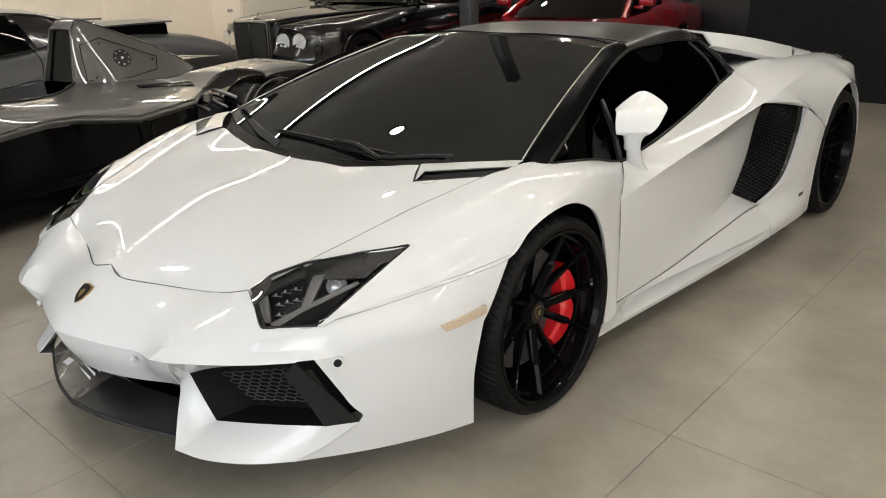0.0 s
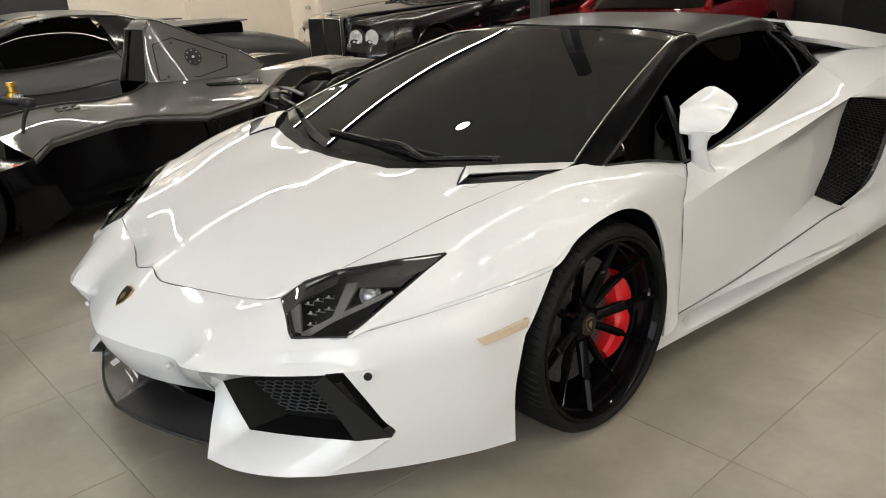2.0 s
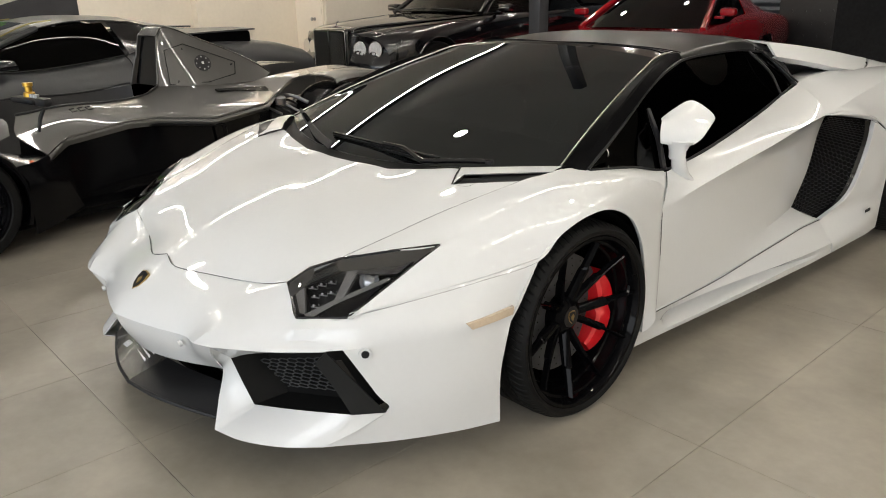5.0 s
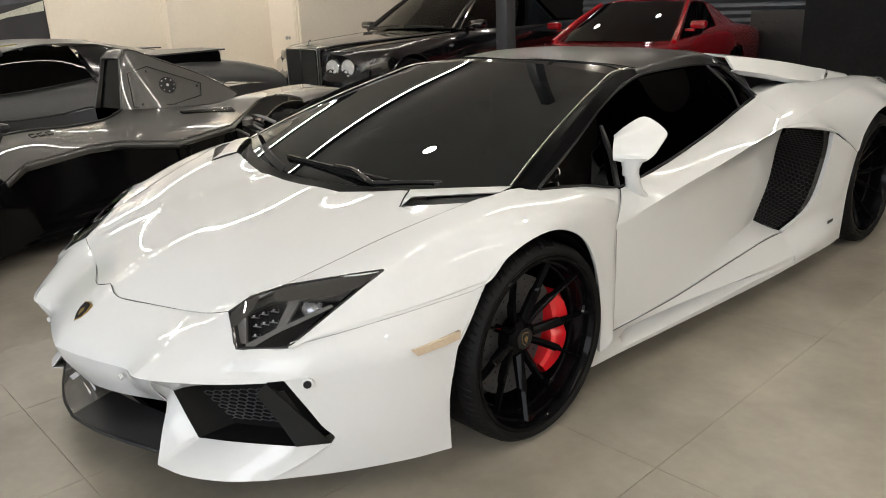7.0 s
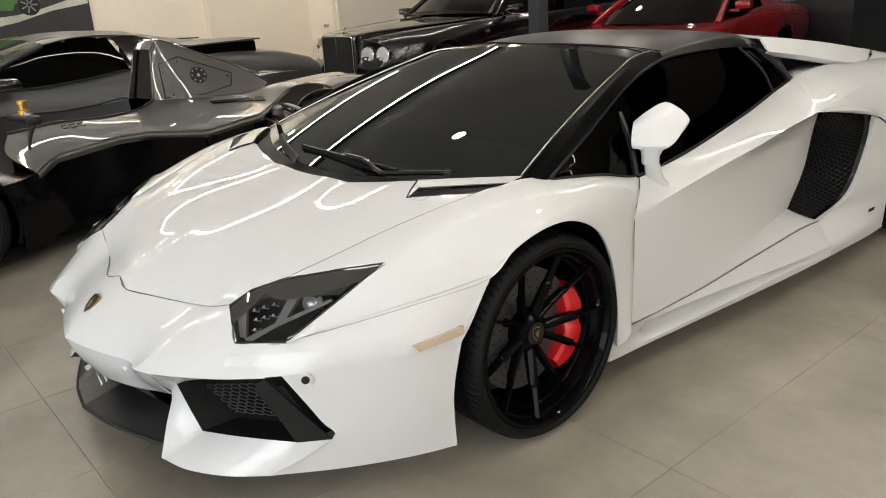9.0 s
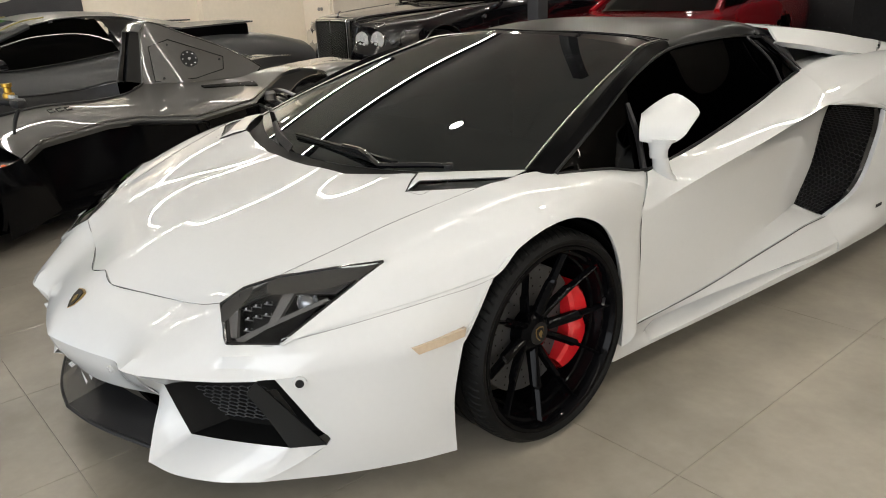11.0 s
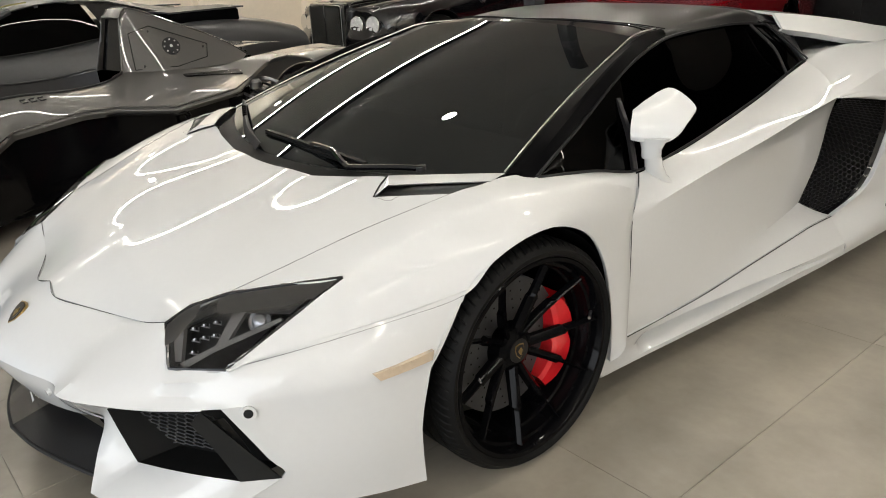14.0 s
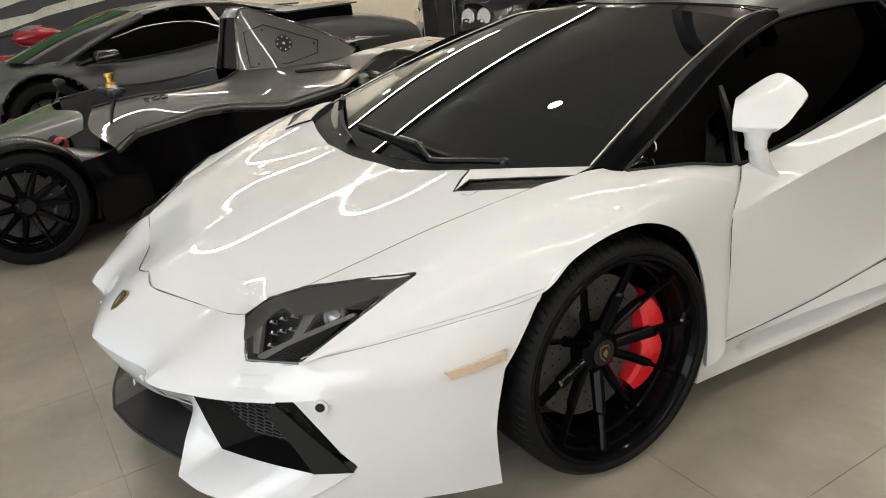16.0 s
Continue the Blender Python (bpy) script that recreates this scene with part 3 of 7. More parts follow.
# shield emblem, plain
bm = bmesh.new()
sh_pts = [(-0.026, 0.034), (0, 0.040), (0.026, 0.034), (0.030, 0.010), (0.022, -0.020), (0, -0.042), (-0.022, -0.020), (-0.030, 0.010)]
fr = Matrix.Translation((0, -0.974, 0.485)) @ pose(0, 0, 0, 40, 0, 0) @ Matrix.Scale(0.86, 4)
slab(bm, [fr @ Vector((x, y, 0.004)) for x, y in sh_pts], fr.to_3x3() @ Vector((0, 0, -0.008)))
em = part("emblem", bm, GOLD, CAR, "small gold and black shield emblem", smooth=False)
bm = bmesh.new()
slab(bm, [fr @ Vector((x * 0.88, y * 0.88, 0.006)) for x, y in sh_pts], fr.to_3x3() @ Vector((0, 0, -0.004)))
part("emblem_field", bm, GLOSS_BLACK, em, smooth=False)
bm = bmesh.new()
slab(bm, [fr @ Vector((x, y, 0.0075)) for x, y in ((-0.011, 0.004), (0.004, 0.016), (0.012, 0.004), (0.004, -0.018), (-0.006, -0.008))], fr.to_3x3() @ Vector((0, 0, -0.003)))
part("emblem_figure", bm, GOLD, em, smooth=False)

# cowl, scoops and windscreen
bm = bmesh.new()
cow = [(0, -0.205, 0.740), (0.12, -0.20, 0.738), (0.25, -0.182, 0.737), (0.40, -0.150, 0.750), (0.53, -0.105, 0.772), (0.66, 0.00, 0.776), (0.775, 0.085, 0.774)]
cow2 = [(0.779 * u, -0.150 + 0.240 * u * u, 0.746 + 0.029 * u * u) for u in [k / 6 for k in range(7)]]
cow = [(p[0], p[1], p[2] - 0.012) for p in cow]
skin(bm, [cow, bulge(cow, cow2, 0.5, (0, 0, -0.004)), cow2], 30, 3)
o = flip(bm); o.to_mesh(me_tmp); o.free(); bm.from_mesh(me_tmp)
part("cowl", bm, TUB_BLACK, CAR, thick=0.004)
WS_B = [(p[0], p[1], p[2] + 0.001) for p in cow2]
WS_T = [(0.572 * u, 0.945 - 0.035 * u * u, 1.068 - 0.032 * u * u) for u in [k / 6 for k in range(7)]]
WS = [bulge(WS_B, WS_T, f, (0, -0.50 * 4 * f * (1 - f) * 0.018, 0.85 * 4 * f * (1 - f) * 0.018)) for f in [k / 6 for k in range(7)]]
bm = bmesh.new()
skin(bm, WS, 36, 3)
o = flip(bm); o.to_mesh(me_tmp); o.free(); bm.from_mesh(me_tmp)
part("windscreen", bm, [TINTED, INNER], CAR, "dark tinted windscreen", thick=0.004, relax=0.002)
# pale steel bar holds the tubes' highlight along the pillar's inner edge
bm = bmesh.new()
tube(bm, [*[(c[6][0] - 0.002, c[6][1], c[6][2] + 0.008) for c in WS], (0.520, 1.10, 1.047)], 0.0024, 6, 30)
both("screen_edge_glint", bm, EDGE_GLINT, CAR)

# black pillars
bm = bmesh.new()
P_IN = [WS[0][6], WS[2][6], WS[4][6], WS[6][6], (0.520, 1.10, 1.040)]
P_OUT = [(0.822, 0.115, 0.775), (0.772, 0.345, 0.878), (0.690, 0.640, 0.983), (0.608, 0.90, 1.028), (0.552, 1.11, 1.036)]
P_LOW = [(0.838, 0.14, 0.768), (0.794, 0.36, 0.862), (0.714, 0.655, 0.962), (0.624, 0.915, 1.008), (0.56, 1.115, 1.022)]
skin(bm, [P_IN, bulge(P_IN, P_OUT, 0.5, (0, 0, 0.006)), P_OUT, P_LOW], 30, 3)
both("windscreen_pillar", bm, PILLAR_BLACK, CAR, thick=0.006, sharp=25, relax=0.0008)

# roof
bm = bmesh.new()
RAIL = [(0.548, 1.10, 1.037), (0.545, 1.25, 1.058), (0.54, 1.45, 1.066), (0.525, 1.65, 1.058), (0.505, 1.80, 1.036)]
R_IN = [(0.44, 1.05, 1.062), (0.44, 1.25, 1.076), (0.435, 1.45, 1.082), (0.42, 1.65, 1.074), (0.40, 1.80, 1.056)]
R_MID = [(0.22, 0.98, 1.078), (0.22, 1.22, 1.094), (0.215, 1.45, 1.096), (0.21, 1.65, 1.086), (0.20, 1.80, 1.066)]
R_C = [(0, 0.97, 1.076), (0, 1.22, 1.092), (0, 1.45, 1.093), (0, 1.65, 1.082), (0, 1.80, 1.062)]
RAIL_LOW = [(0.562, 1.10, 1.020), (0.575, 1.25, 1.028), (0.572, 1.45, 1.030), (0.553, 1.65, 1.022), (0.525, 1.80, 1.006)]
skin(bm, [R_C, R_MID, R_IN, RAIL, RAIL_LOW], 28, 4)
HD = [(0, 0.97, 1.076), (0.22, 0.98, 1.078), (0.44, 1.05, 1.062), (0.545, 1.10, 1.04)]
WT = [WS_T[0], WS_T[2], WS_T[4], WS_T[6]]
o = flip(bm); o.to_mesh(me_tmp); o.free(); bm.from_mesh(me_tmp)
part("roof_panel", bm, CARBON_ROOF, CAR, "satin black removable roof", thick=0.006, sharp=50, relax=0.004)
bm = bmesh.new()
skin(bm, [[(p[0], p[1] - 0.004, p[2] - 0.002) for p in HD], bulge(HD, WT, 0.5, (0, 0, 0.003)), WT], 30, 3)
o = flip(bm); o.to_mesh(me_tmp); o.free(); bm.from_mesh(me_tmp)
part("windscreen_header", bm, GLOSS_BLACK, CAR, "gloss black header rail", thick=0.006, sharp=50, relax=0.004)
bm = bmesh.new()
tube(bm, [(-0.56, 1.098, 1.046), (-0.44, 1.048, 1.064), (-0.22, 0.978, 1.079), (0, 0.968, 1.077), (0.22, 0.978, 1.079), (0.44, 1.048, 1.064), (0.56, 1.098, 1.046)], 0.0022, 6, 60)
part("roof_seam", bm, SEAM, CAR)

# side glass
bm = bmesh.new()
BELT = [(0.838, 0.15, 0.766), (0.862, 0.35, 0.745), (0.860, 0.56, 0.703), (0.835, 0.85, 0.722), (0.795, 1.15, 0.752), (0.750, 1.45, 0.786), (0.715, 1.66, 0.815), (0.69, 1.86, 0.85)]
G_T = [(0.836, 0.145, 0.768), (0.785, 0.375, 0.855), (0.700, 0.67, 0.955), (0.628, 0.92, 1.002), (0.572, 1.14, 1.018), (0.568, 1.45, 1.022), (0.548, 1.66, 1.010), (0.520, 1.88, 0.985)]
skin(bm, [BELT, bulge(BELT, G_T, 0.5, (0.005, 0, 0.0035)), G_T], 40, 4)
both("side_window", bm, [WINDOW, INNER], CAR, "dark tinted frameless side glass", thick=0.003, relax=0.001)
bm = bmesh.new()
tube(bm, [(0.744, 0.602, 0.892), (0.817, 0.566, 0.802), (0.870, 0.528, 0.712)], 0.011, 6, 10)
both("window_post", bm, SATIN_BLACK, CAR)
bm = bmesh.new()
tube(bm, [(0.562, 1.67, 1.008), (0.66, 1.69, 0.92), (0.716, 1.70, 0.825)], 0.006, 6, 10)
both("window_post", bm, SATIN_BLACK, CAR)
bm = bmesh.new()
tube(bm, [(p[0] + 0.004, p[1], p[2] + 0.002) for p in BELT], 0.004, 6, 40)
tube(bm, [(p[0] + 0.006, p[1], p[2] + 0.004) for p in G_T], 0.005, 6, 40)
both("window_seal", bm, SATIN_BLACK, CAR)

# scoops behind the hood: white lip over a black slot
bm = bmesh.new()
L_UP = [SLOT_E + Vector((0.004, 0.004, 0.004)), (0.660, -0.030, 0.782), (0.786, 0.082, 0.784)]
L_LO = [(0.597, -0.160, 0.770), (0.700, -0.076, 0.776), (0.800, 0.018, 0.779)]
skin(bm, [L_UP, bulge(L_UP, L_LO, 0.5, (0, 0, 0.001)), L_LO], 14, 3, across_lin=True)
skin(bm, [L_LO, [(p[0] - 0.004, p[1] + 0.012, p[2] - 0.006) for p in L_LO]], 14, 1)
both("scoop_lip", bm, WHITE, CAR, thick=0.002)
bm = bmesh.new()
tip = SLOT_A + Vector((0.004, 0.004, -0.002))
skin(bm, [[L_UP[0], tip], [L_LO[0], tip + Vector((0.001, 0.001, -0.0005))]], 4, 3)
both("scoop_cheek", bm, WHITE, CAR, thick=0.0015)
bm = bmesh.new()
RIM_F = [p + Vector((-0.002, 0.003, -0.003)) for p in slot_rim] + [Vector((0.786, -0.05, 0.768)), Vector((0.796, 0.012, 0.773))]
DEEP = [p.lerp(q, 0.75) + Vector((0, 0.004, -0.010)) for p, q in zip(RIM_F, crv(L_LO, 8))]
skin(bm, [RIM_F, DEEP, [(p[0] - 0.03, p[1] + 0.03, p[2] - 0.004) for p in DEEP]], 20, 3, across_lin=True)
both("scoop_well", bm, SATIN_BLACK, CAR, thick=0.002, sharp=20)
bm = bmesh.new()
tube(bm, [SLOT_E + Vector((-0.001, 0.004, 0.001)), SLOT_E.lerp(SLOT_A, 0.5), slot_rim[0]], 0.0026, 6, 12)
tube(bm, [p + Vector((0, 0.002, -0.001)) for p in slot_rim], 0.0018, 6, 20)
both("scoop_seal", bm, SATIN_BLACK, CAR)

# wipers
bm = bmesh.new()
tube(bm, [(0.10, -0.082, 0.790), (0.20, -0.088, 0.792), (0.255, -0.10, 0.790), (0.36, -0.132, 0.778), (0.40, -0.128, 0.778), (0.54, -0.075, 0.790), (0.61, -0.045, 0.792)], 0.0085, 6, 40)
wp = part("wiper", bm, GLOSS_BLACK, CAR, "black windscreen wiper")
bm = bmesh.new()
for k in range(3):
    boxy(bm, (-0.235, -0.074, 0.765 + k * 0.009), (0.42, -0.066 + 0.004 * k, 0.771 + k * 0.009), 0.001, Matrix.Translation((0, -0.009, 0)) @ pose(0, 0, 0, 0, 0, -3.5))
part("wiper_blade", bm, RUBBER, wp)
bm = bmesh.new(); disc(bm, (0.60, -0.05, 0.798), (0, -0.2, 1), 0.014, 14, 0.012)
part("wiper_pivot", bm, PLASTIC, wp)
bm = bmesh.new()
skin(bm, [[(-0.13, -0.165, 0.752), (-0.30, -0.115, 0.770), (-0.55, 0.005, 0.786), (-0.79, 0.125, 0.800)], [(-0.12, -0.150, 0.775), (-0.30, -0.100, 0.793), (-0.55, 0.015, 0.802), (-0.785, 0.130, 0.808)], [(-0.15, -0.135, 0.768), (-0.31, -0.082, 0.786), (-0.56, 0.030, 0.798), (-0.78, 0.137, 0.800)]], 20, 2)
wp = part("wiper", bm, PLASTIC, CAR, "black windscreen wiper", thick=0.004)
for k in range(5):
    bm = bmesh.new()
    c = Vector((-0.50 - 0.035 * k, -0.010 + 0.017 * k, 0.797 + 0.001 * k))
    boxy(bm, c - Vector((0.011, 0.004, 0.006)), c + Vector((0.011, 0.004, 0.008)), 0.001)
    part("wiper_slot", bm, DARK, wp)

# doors and flanks
bm = bmesh.new()
BELT_D = [(0.868, 0.555, 0.697), (0.842, 0.85, 0.717), (0.802, 1.15, 0.747), (0.757, 1.45, 0.781), (0.722, 1.66, 0.810), (0.705, 1.88, 0.852)]
S2 = [(0.925, 0.449, 0.596), (0.948, 0.82, 0.664), (0.957, 1.12, 0.706), (0.959, 1.33, 0.738), (0.960, 1.48, 0.757), (0.960, 1.61, 0.772)]
S1 = bulge(BELT_D, S2, 0.5, (0.010, 0, 0.012))
S25 = [(0.929, 0.442, 0.560), (0.936, 0.81, 0.622), (0.930, 1.11, 0.660), (0.921, 1.36, 0.692), (0.918, 1.53, 0.714), (0.917, 1.69, 0.732)]
S3 = [(0.933, 0.435, 0.52), (0.931, 0.80, 0.560), (0.915, 1.10, 0.590), (0.897, 1.38, 0.618), (0.886, 1.58, 0.634), (0.878, 1.745, 0.646)]
S4 = [(0.940, 0.427, 0.43), (0.932, 0.80, 0.445), (0.911, 1.10, 0.455), (0.882, 1.40, 0.470), (0.866, 1.60, 0.480), (0.854, 1.750, 0.488)]
S5 = [(0.945, 0.419, 0.32), (0.937, 0.80, 0.324), (0.925, 1.10, 0.325), (0.892, 1.38, 0.332), (0.866, 1.54, 0.334), (0.842, 1.660, 0.333)]
S6 = [(0.938, 0.418, 0.235), (0.945, 0.80, 0.243), (0.945, 1.13, 0.263), (0.942, 1.38, 0.275), (0.936, 1.57, 0.281), (0.932, 1.757, 0.276)]
skin(bm, [BELT_D, S1, S2], 41, 4)
skin(bm, [S2, S25, S3, S4, S5], 41, 4)
skin(bm, [S5, bulge(S5, S6, 0.5, (0.004, 0, -0.006)), S6], 41, 3)
both("door", bm, WHITE, CAR, "white scissor door with a deep side scallop", thick=0.004, sharp=28, relax=0.003)
bm = bmesh.new()
SILL_Y = [0.352, 0.50, 0.58, 0.80, 1.10, 1.38, 1.57, 1.757]
top_s = [tuple(p) for p in crv([(0.938, 0.352, 0.245), *S6[1:]], 24)]
Q1 = [min(top_s, key=lambda p: abs(p[1] - y)) for y in SILL_Y]
Q1 = [(p[0] + 0.004, y, p[2] - 0.008) for p, y in zip(Q1, SILL_Y)]
QA = list(zip([0.930, 0.934, 0.940, 0.957, 0.976, 0.990, 0.998, 1.003], SILL_Y, [0.205, 0.207, 0.211, 0.212, 0.200, 0.185, 0.178, 0.175]))
QB = list(zip([0.920, 0.918, 0.872, 0.880, 0.922, 0.970, 0.994, 1.003], SILL_Y, [0.165, 0.168, 0.165, 0.165, 0.168, 0.163, 0.156, 0.152]))
QL = list(zip([0.912, 0.921, 0.927, 0.945, 0.970, 0.990, 1.000, 1.003], SILL_Y, [0.126, 0.127, 0.127, 0.130, 0.140, 0.150, 0.146, 0.142]))
QC = list(zip([0.908, 0.919, 0.925, 0.942, 0.966, 0.986, 0.997, 1.002], SILL_Y, [0.108, 0.111, 0.112, 0.114, 0.118, 0.122, 0.124, 0.125]))
skin(bm, [[(p[0] - 0.010, p[1], p[2] + 0.004) for p in Q1], Q1], 40, 1)
skin(bm, [Q1, QA], 40, 3)
skin(bm, [QA, QB, QL], 40, 3, across_lin=True)
skin(bm, [QL, QC, [(p[0] - 0.06, p[1], p[2] - 0.004) for p in QC]], 40, 2, across_lin=True)
skin(bm, [[Q1[0], QA[0], QB[0], QL[0], QC[0]], [(p[0] - 0.05, p[1] + 0.01, p[2]) for p in (Q1[0], QA[0], QB[0], QL[0], QC[0])]], 12, 1)
both("side_sill", bm, WHITE, CAR, "white side sill with a scooped recess", thick=0.004, sharp=24)

# side intakes
bm = bmesh.new()
IN_L = [(0.955, 1.70, 0.750), (0.882, 1.745, 0.655), (0.854, 1.755, 0.495), (0.842, 1.66, 0.333)]
IN_R = [(1.004, 2.055, 0.692), (0.994, 2.050, 0.56), (0.974, 1.960, 0.365), (0.932, 1.755, 0.272)]
skin(bm, [IN_L, IN_R], 14, 6)
for v in bm.verts: v.co += Vector((-0.015, 0.02, 0))
both("intake_back", bm, DARK, CAR, thick=0.003)
bm = bmesh.new()
lattice(bm, IN_L, IN_R, 22, 32, 0.0030)
for v in bm.verts: v.co += Vector((-0.020, 0.008, 0))
both("intake_mesh", bm, GRILLE_BLACK, CAR, "black honeycomb mesh in the side intake")
bm = bmesh.new()
EDGE_F = [Vector(p) + Vector((-0.012, -0.010, 0)) for p in [(0.985, 1.93, 0.712), (1.004, 2.03, 0.690), *IN_R[1:]]]
skin(bm, [EDGE_F, [p + Vector((-0.016, -0.012, 0)) for p in EDGE_F], [p + Vector((-0.030, -0.004, 0)) for p in EDGE_F]], 30, 2, across_lin=True)
both("intake_frame", bm, GLOSS_BLACK, CAR, thick=0.002)

# rear quarter
bm = bmesh.new()
POST = [(1.007, 2.058, 0.692), (0.998, 2.053, 0.56), (0.978, 1.964, 0.362), (0.937, 1.757, 0.268), (1.004, 1.757, 0.175), (1.003, 1.757, 0.125)]
RA = [(1.014, 2.365, 0.55), (1.013, 2.325, 0.47), (1.010, 2.305, 0.38), (1.006, 2.30, 0.29), (1.003, 2.30, 0.20), (1.0, 2.305, 0.127)]
skin(bm, [POST, bulge(POST, RA, 0.35, (0.004, 0, 0)), bulge(POST, RA, 0.7, (0.008, 0, 0)), RA], 31, 4)
skin(bm, [POST[:4], [(p[0] - 0.034, p[1] + 0.004, p[2] + 0.004) for p in POST[:4]]], 16, 1)
both("rear_post", bm, WHITE, CAR, thick=0.004, sharp=40)
bm = bmesh.new()
K = [(0.960, 1.61, 0.772), (0.956, 1.80, 0.793), (0.940, 2.00, 0.812), (0.905, 2.42, 0.838), (0.870, 2.70, 0.843), (0.835, 3.05, 0.828), (0.77, 3.40, 0.795)]
F1 = [(0.705, 1.88, 0.852), (0.62, 1.99, 0.858), (0.56, 2.17, 0.864), (0.55, 2.43, 0.868), (0.60, 2.75, 0.868), (0.64, 3.08, 0.845), (0.63, 3.42, 0.795)]
M = [(0.705, 1.88, 0.852), (0.697, 2.04, 0.874), (0.707, 2.24, 0.882), (0.728, 2.47, 0.878), (0.73, 2.75, 0.866), (0.72, 3.08, 0.848), (0.68, 3.42, 0.796)]
skin(bm, [F1, M], 43, 4)
skin(bm, [M, bulge(M, K, 0.5, (0.010, 0, 0.012)), K], 43, 4)
arch_r = [(1.012 - 0.02 * max(0, -math.cos(radians(a))), 2.70 - 0.385 * math.cos(radians(a)), 0.352 + 0.385 * math.sin(radians(a))) for a in range(31, 180, 16)]
LOW = [(0.961, 1.62, 0.768), (0.980, 1.83, 0.735), (1.007, 2.058, 0.692), (1.013, 2.21, 0.632), *arch_r]
up = [tuple(p) for p in crv(K, len(LOW))]
b1, b2 = bulge(up, LOW, 0.3, (0.016, 0, 0.004)), bulge(up, LOW, 0.65, (0.018, 0, 0))
for row, dx, dz in ((b1, 0.030, 0.030), (b2, 0.012, 0.006)):
    for i, p in enumerate(row):
        w = min(1.0, max(0.0, (p[1] - 2.75) / 0.3))
        row[i] = (p[0] + dx * w, p[1], p[2] + dz * w)
skin(bm, [up, b1, b2, LOW], 53, 4)
skin(bm, [[up[-1], b1[-1], b2[-1], LOW[-1]], [(0.66, 3.50, 0.72), (0.74, 3.50, 0.60), (0.80, 3.49, 0.45), (0.82, 3.46, 0.30)]], 13, 4)
skin(bm, [[LOW[-1], (0.985, 3.085, 0.28), (0.96, 3.08, 0.15)], [(0.82, 3.46, 0.30), (0.82, 3.46, 0.25), (0.82, 3.45, 0.15)]], 8, 3)
both("rear_fender", bm, WHITE, CAR, thick=0.004, sharp=30, relax=0.003)
bm = bmesh.new()
ra = [(p[0] + 0.001, p[1], p[2]) for p in [(1.0, 2.305, 0.15), (1.010, 2.305, 0.38), *arch_r, (0.985, 3.085, 0.33), (0.962, 3.08, 0.18)]]
skin(bm, [ra, [(p[0] - 0.03, p[1], p[2]) for p in ra]], 50, 1)
both("arch_lip", bm, WHITE, CAR)

# flying buttress and its grille
bm = bmesh.new()
B_OUT = [(0.590, 1.885, 0.972), (0.648, 2.08, 0.938), (0.712, 2.28, 0.896), (0.768, 2.50, 0.862)]
B_TOP = [(0.528, 1.91, 1.034), (0.575, 2.12, 1.008), (0.628, 2.40, 0.965), (0.678, 2.76, 0.900)]
B_IN = [(0.40, 1.94, 1.042), (0.43, 2.14, 1.020), (0.46, 2.42, 0.978), (0.50, 2.80, 0.912)]
skin(bm, [B_OUT, B_TOP, B_IN], 22, 4, across_lin=True)
skin(bm, [B_OUT, [(p[0] - 0.03, p[1], p[2] - 0.018) for p in B_OUT]], 22, 1)
skin(bm, [[(0.768, 2.50, 0.862), (0.678, 2.76, 0.900), (0.50, 2.80, 0.912)], [(0.80, 2.72, 0.858), (0.70, 2.95, 0.868), (0.52, 3.0, 0.872)]], 12, 3)
both("flying_buttress", bm, WHITE, CAR, "white engine-bay buttress", thick=0.010, sharp=15)
bm = bmesh.new()
g0, g1 = [(0.525, 1.86, 0.99), (0.61, 1.875, 0.93), (0.70, 1.89, 0.855)], [(0.53, 2.03, 0.965), (0.57, 2.02, 0.915), (0.62, 2.0, 0.858)]
skin(bm, [g0, g1], 10, 2)
for k in range(7):
    f = k / 6
    p = [Vector(x).lerp(Vector(y), f) + Vector((0.006, -0.004, 0.006)) for x, y in zip(g0, g1)]
    tube(bm, p, 0.004, 5, 8)
both("engine_grille", bm, SATIN_BLACK, CAR, thick=0.003)
bm = bmesh.new()
skin(bm, [[(0, 1.80, 1.062), (0.22, 1.80, 1.066), (0.40, 1.81, 1.052), (0.53, 1.83, 1.00)], [(0, 1.95, 1.05), (0.22, 1.95, 1.05), (0.40, 1.93, 1.042), (0.53, 1.90, 1.0)],
          [(0, 2.5, 0.94), (0.22, 2.5, 0.94), (0.42, 2.45, 0.935), (0.62, 2.4, 0.88)], [(0, 3.1, 0.84), (0.3, 3.1, 0.84), (0.55, 3.1, 0.838), (0.66, 3.1, 0.835)], [(0, 3.46, 0.785), (0.3, 3.46, 0.785), (0.55, 3.43, 0.783), (0.63, 3.38, 0.780)]], 16, 4)
o = flip(bm); o.to_mesh(me_tmp); o.free(); bm.from_mesh(me_tmp)
part("engine_cover", bm, SATIN_BLACK, CAR, thick=0.006)
bm = bmesh.new()
skin(bm, [[(0, 3.47, 0.785), (0.4, 3.47, 0.785), (0.62, 3.44, 0.79), (0.76, 3.40, 0.790)], [(0, 3.55, 0.58), (0.4, 3.55, 0.58), (0.68, 3.52, 0.58), (0.79, 3.43, 0.58)], [(0, 3.55, 0.3), (0.4, 3.55, 0.3), (0.70, 3.52, 0.28), (0.81, 3.45, 0.25)], [(0, 3.4, 0.13), (0.4, 3.4, 0.13), (0.70, 3.4, 0.13), (0.80, 3.38, 0.14)]], 16, 3)
o = flip(bm); o.to_mesh(me_tmp); o.free(); bm.from_mesh(me_tmp)
part("tail_panel", bm, WHITE, CAR, thick=0.006)
bm = bmesh.new()
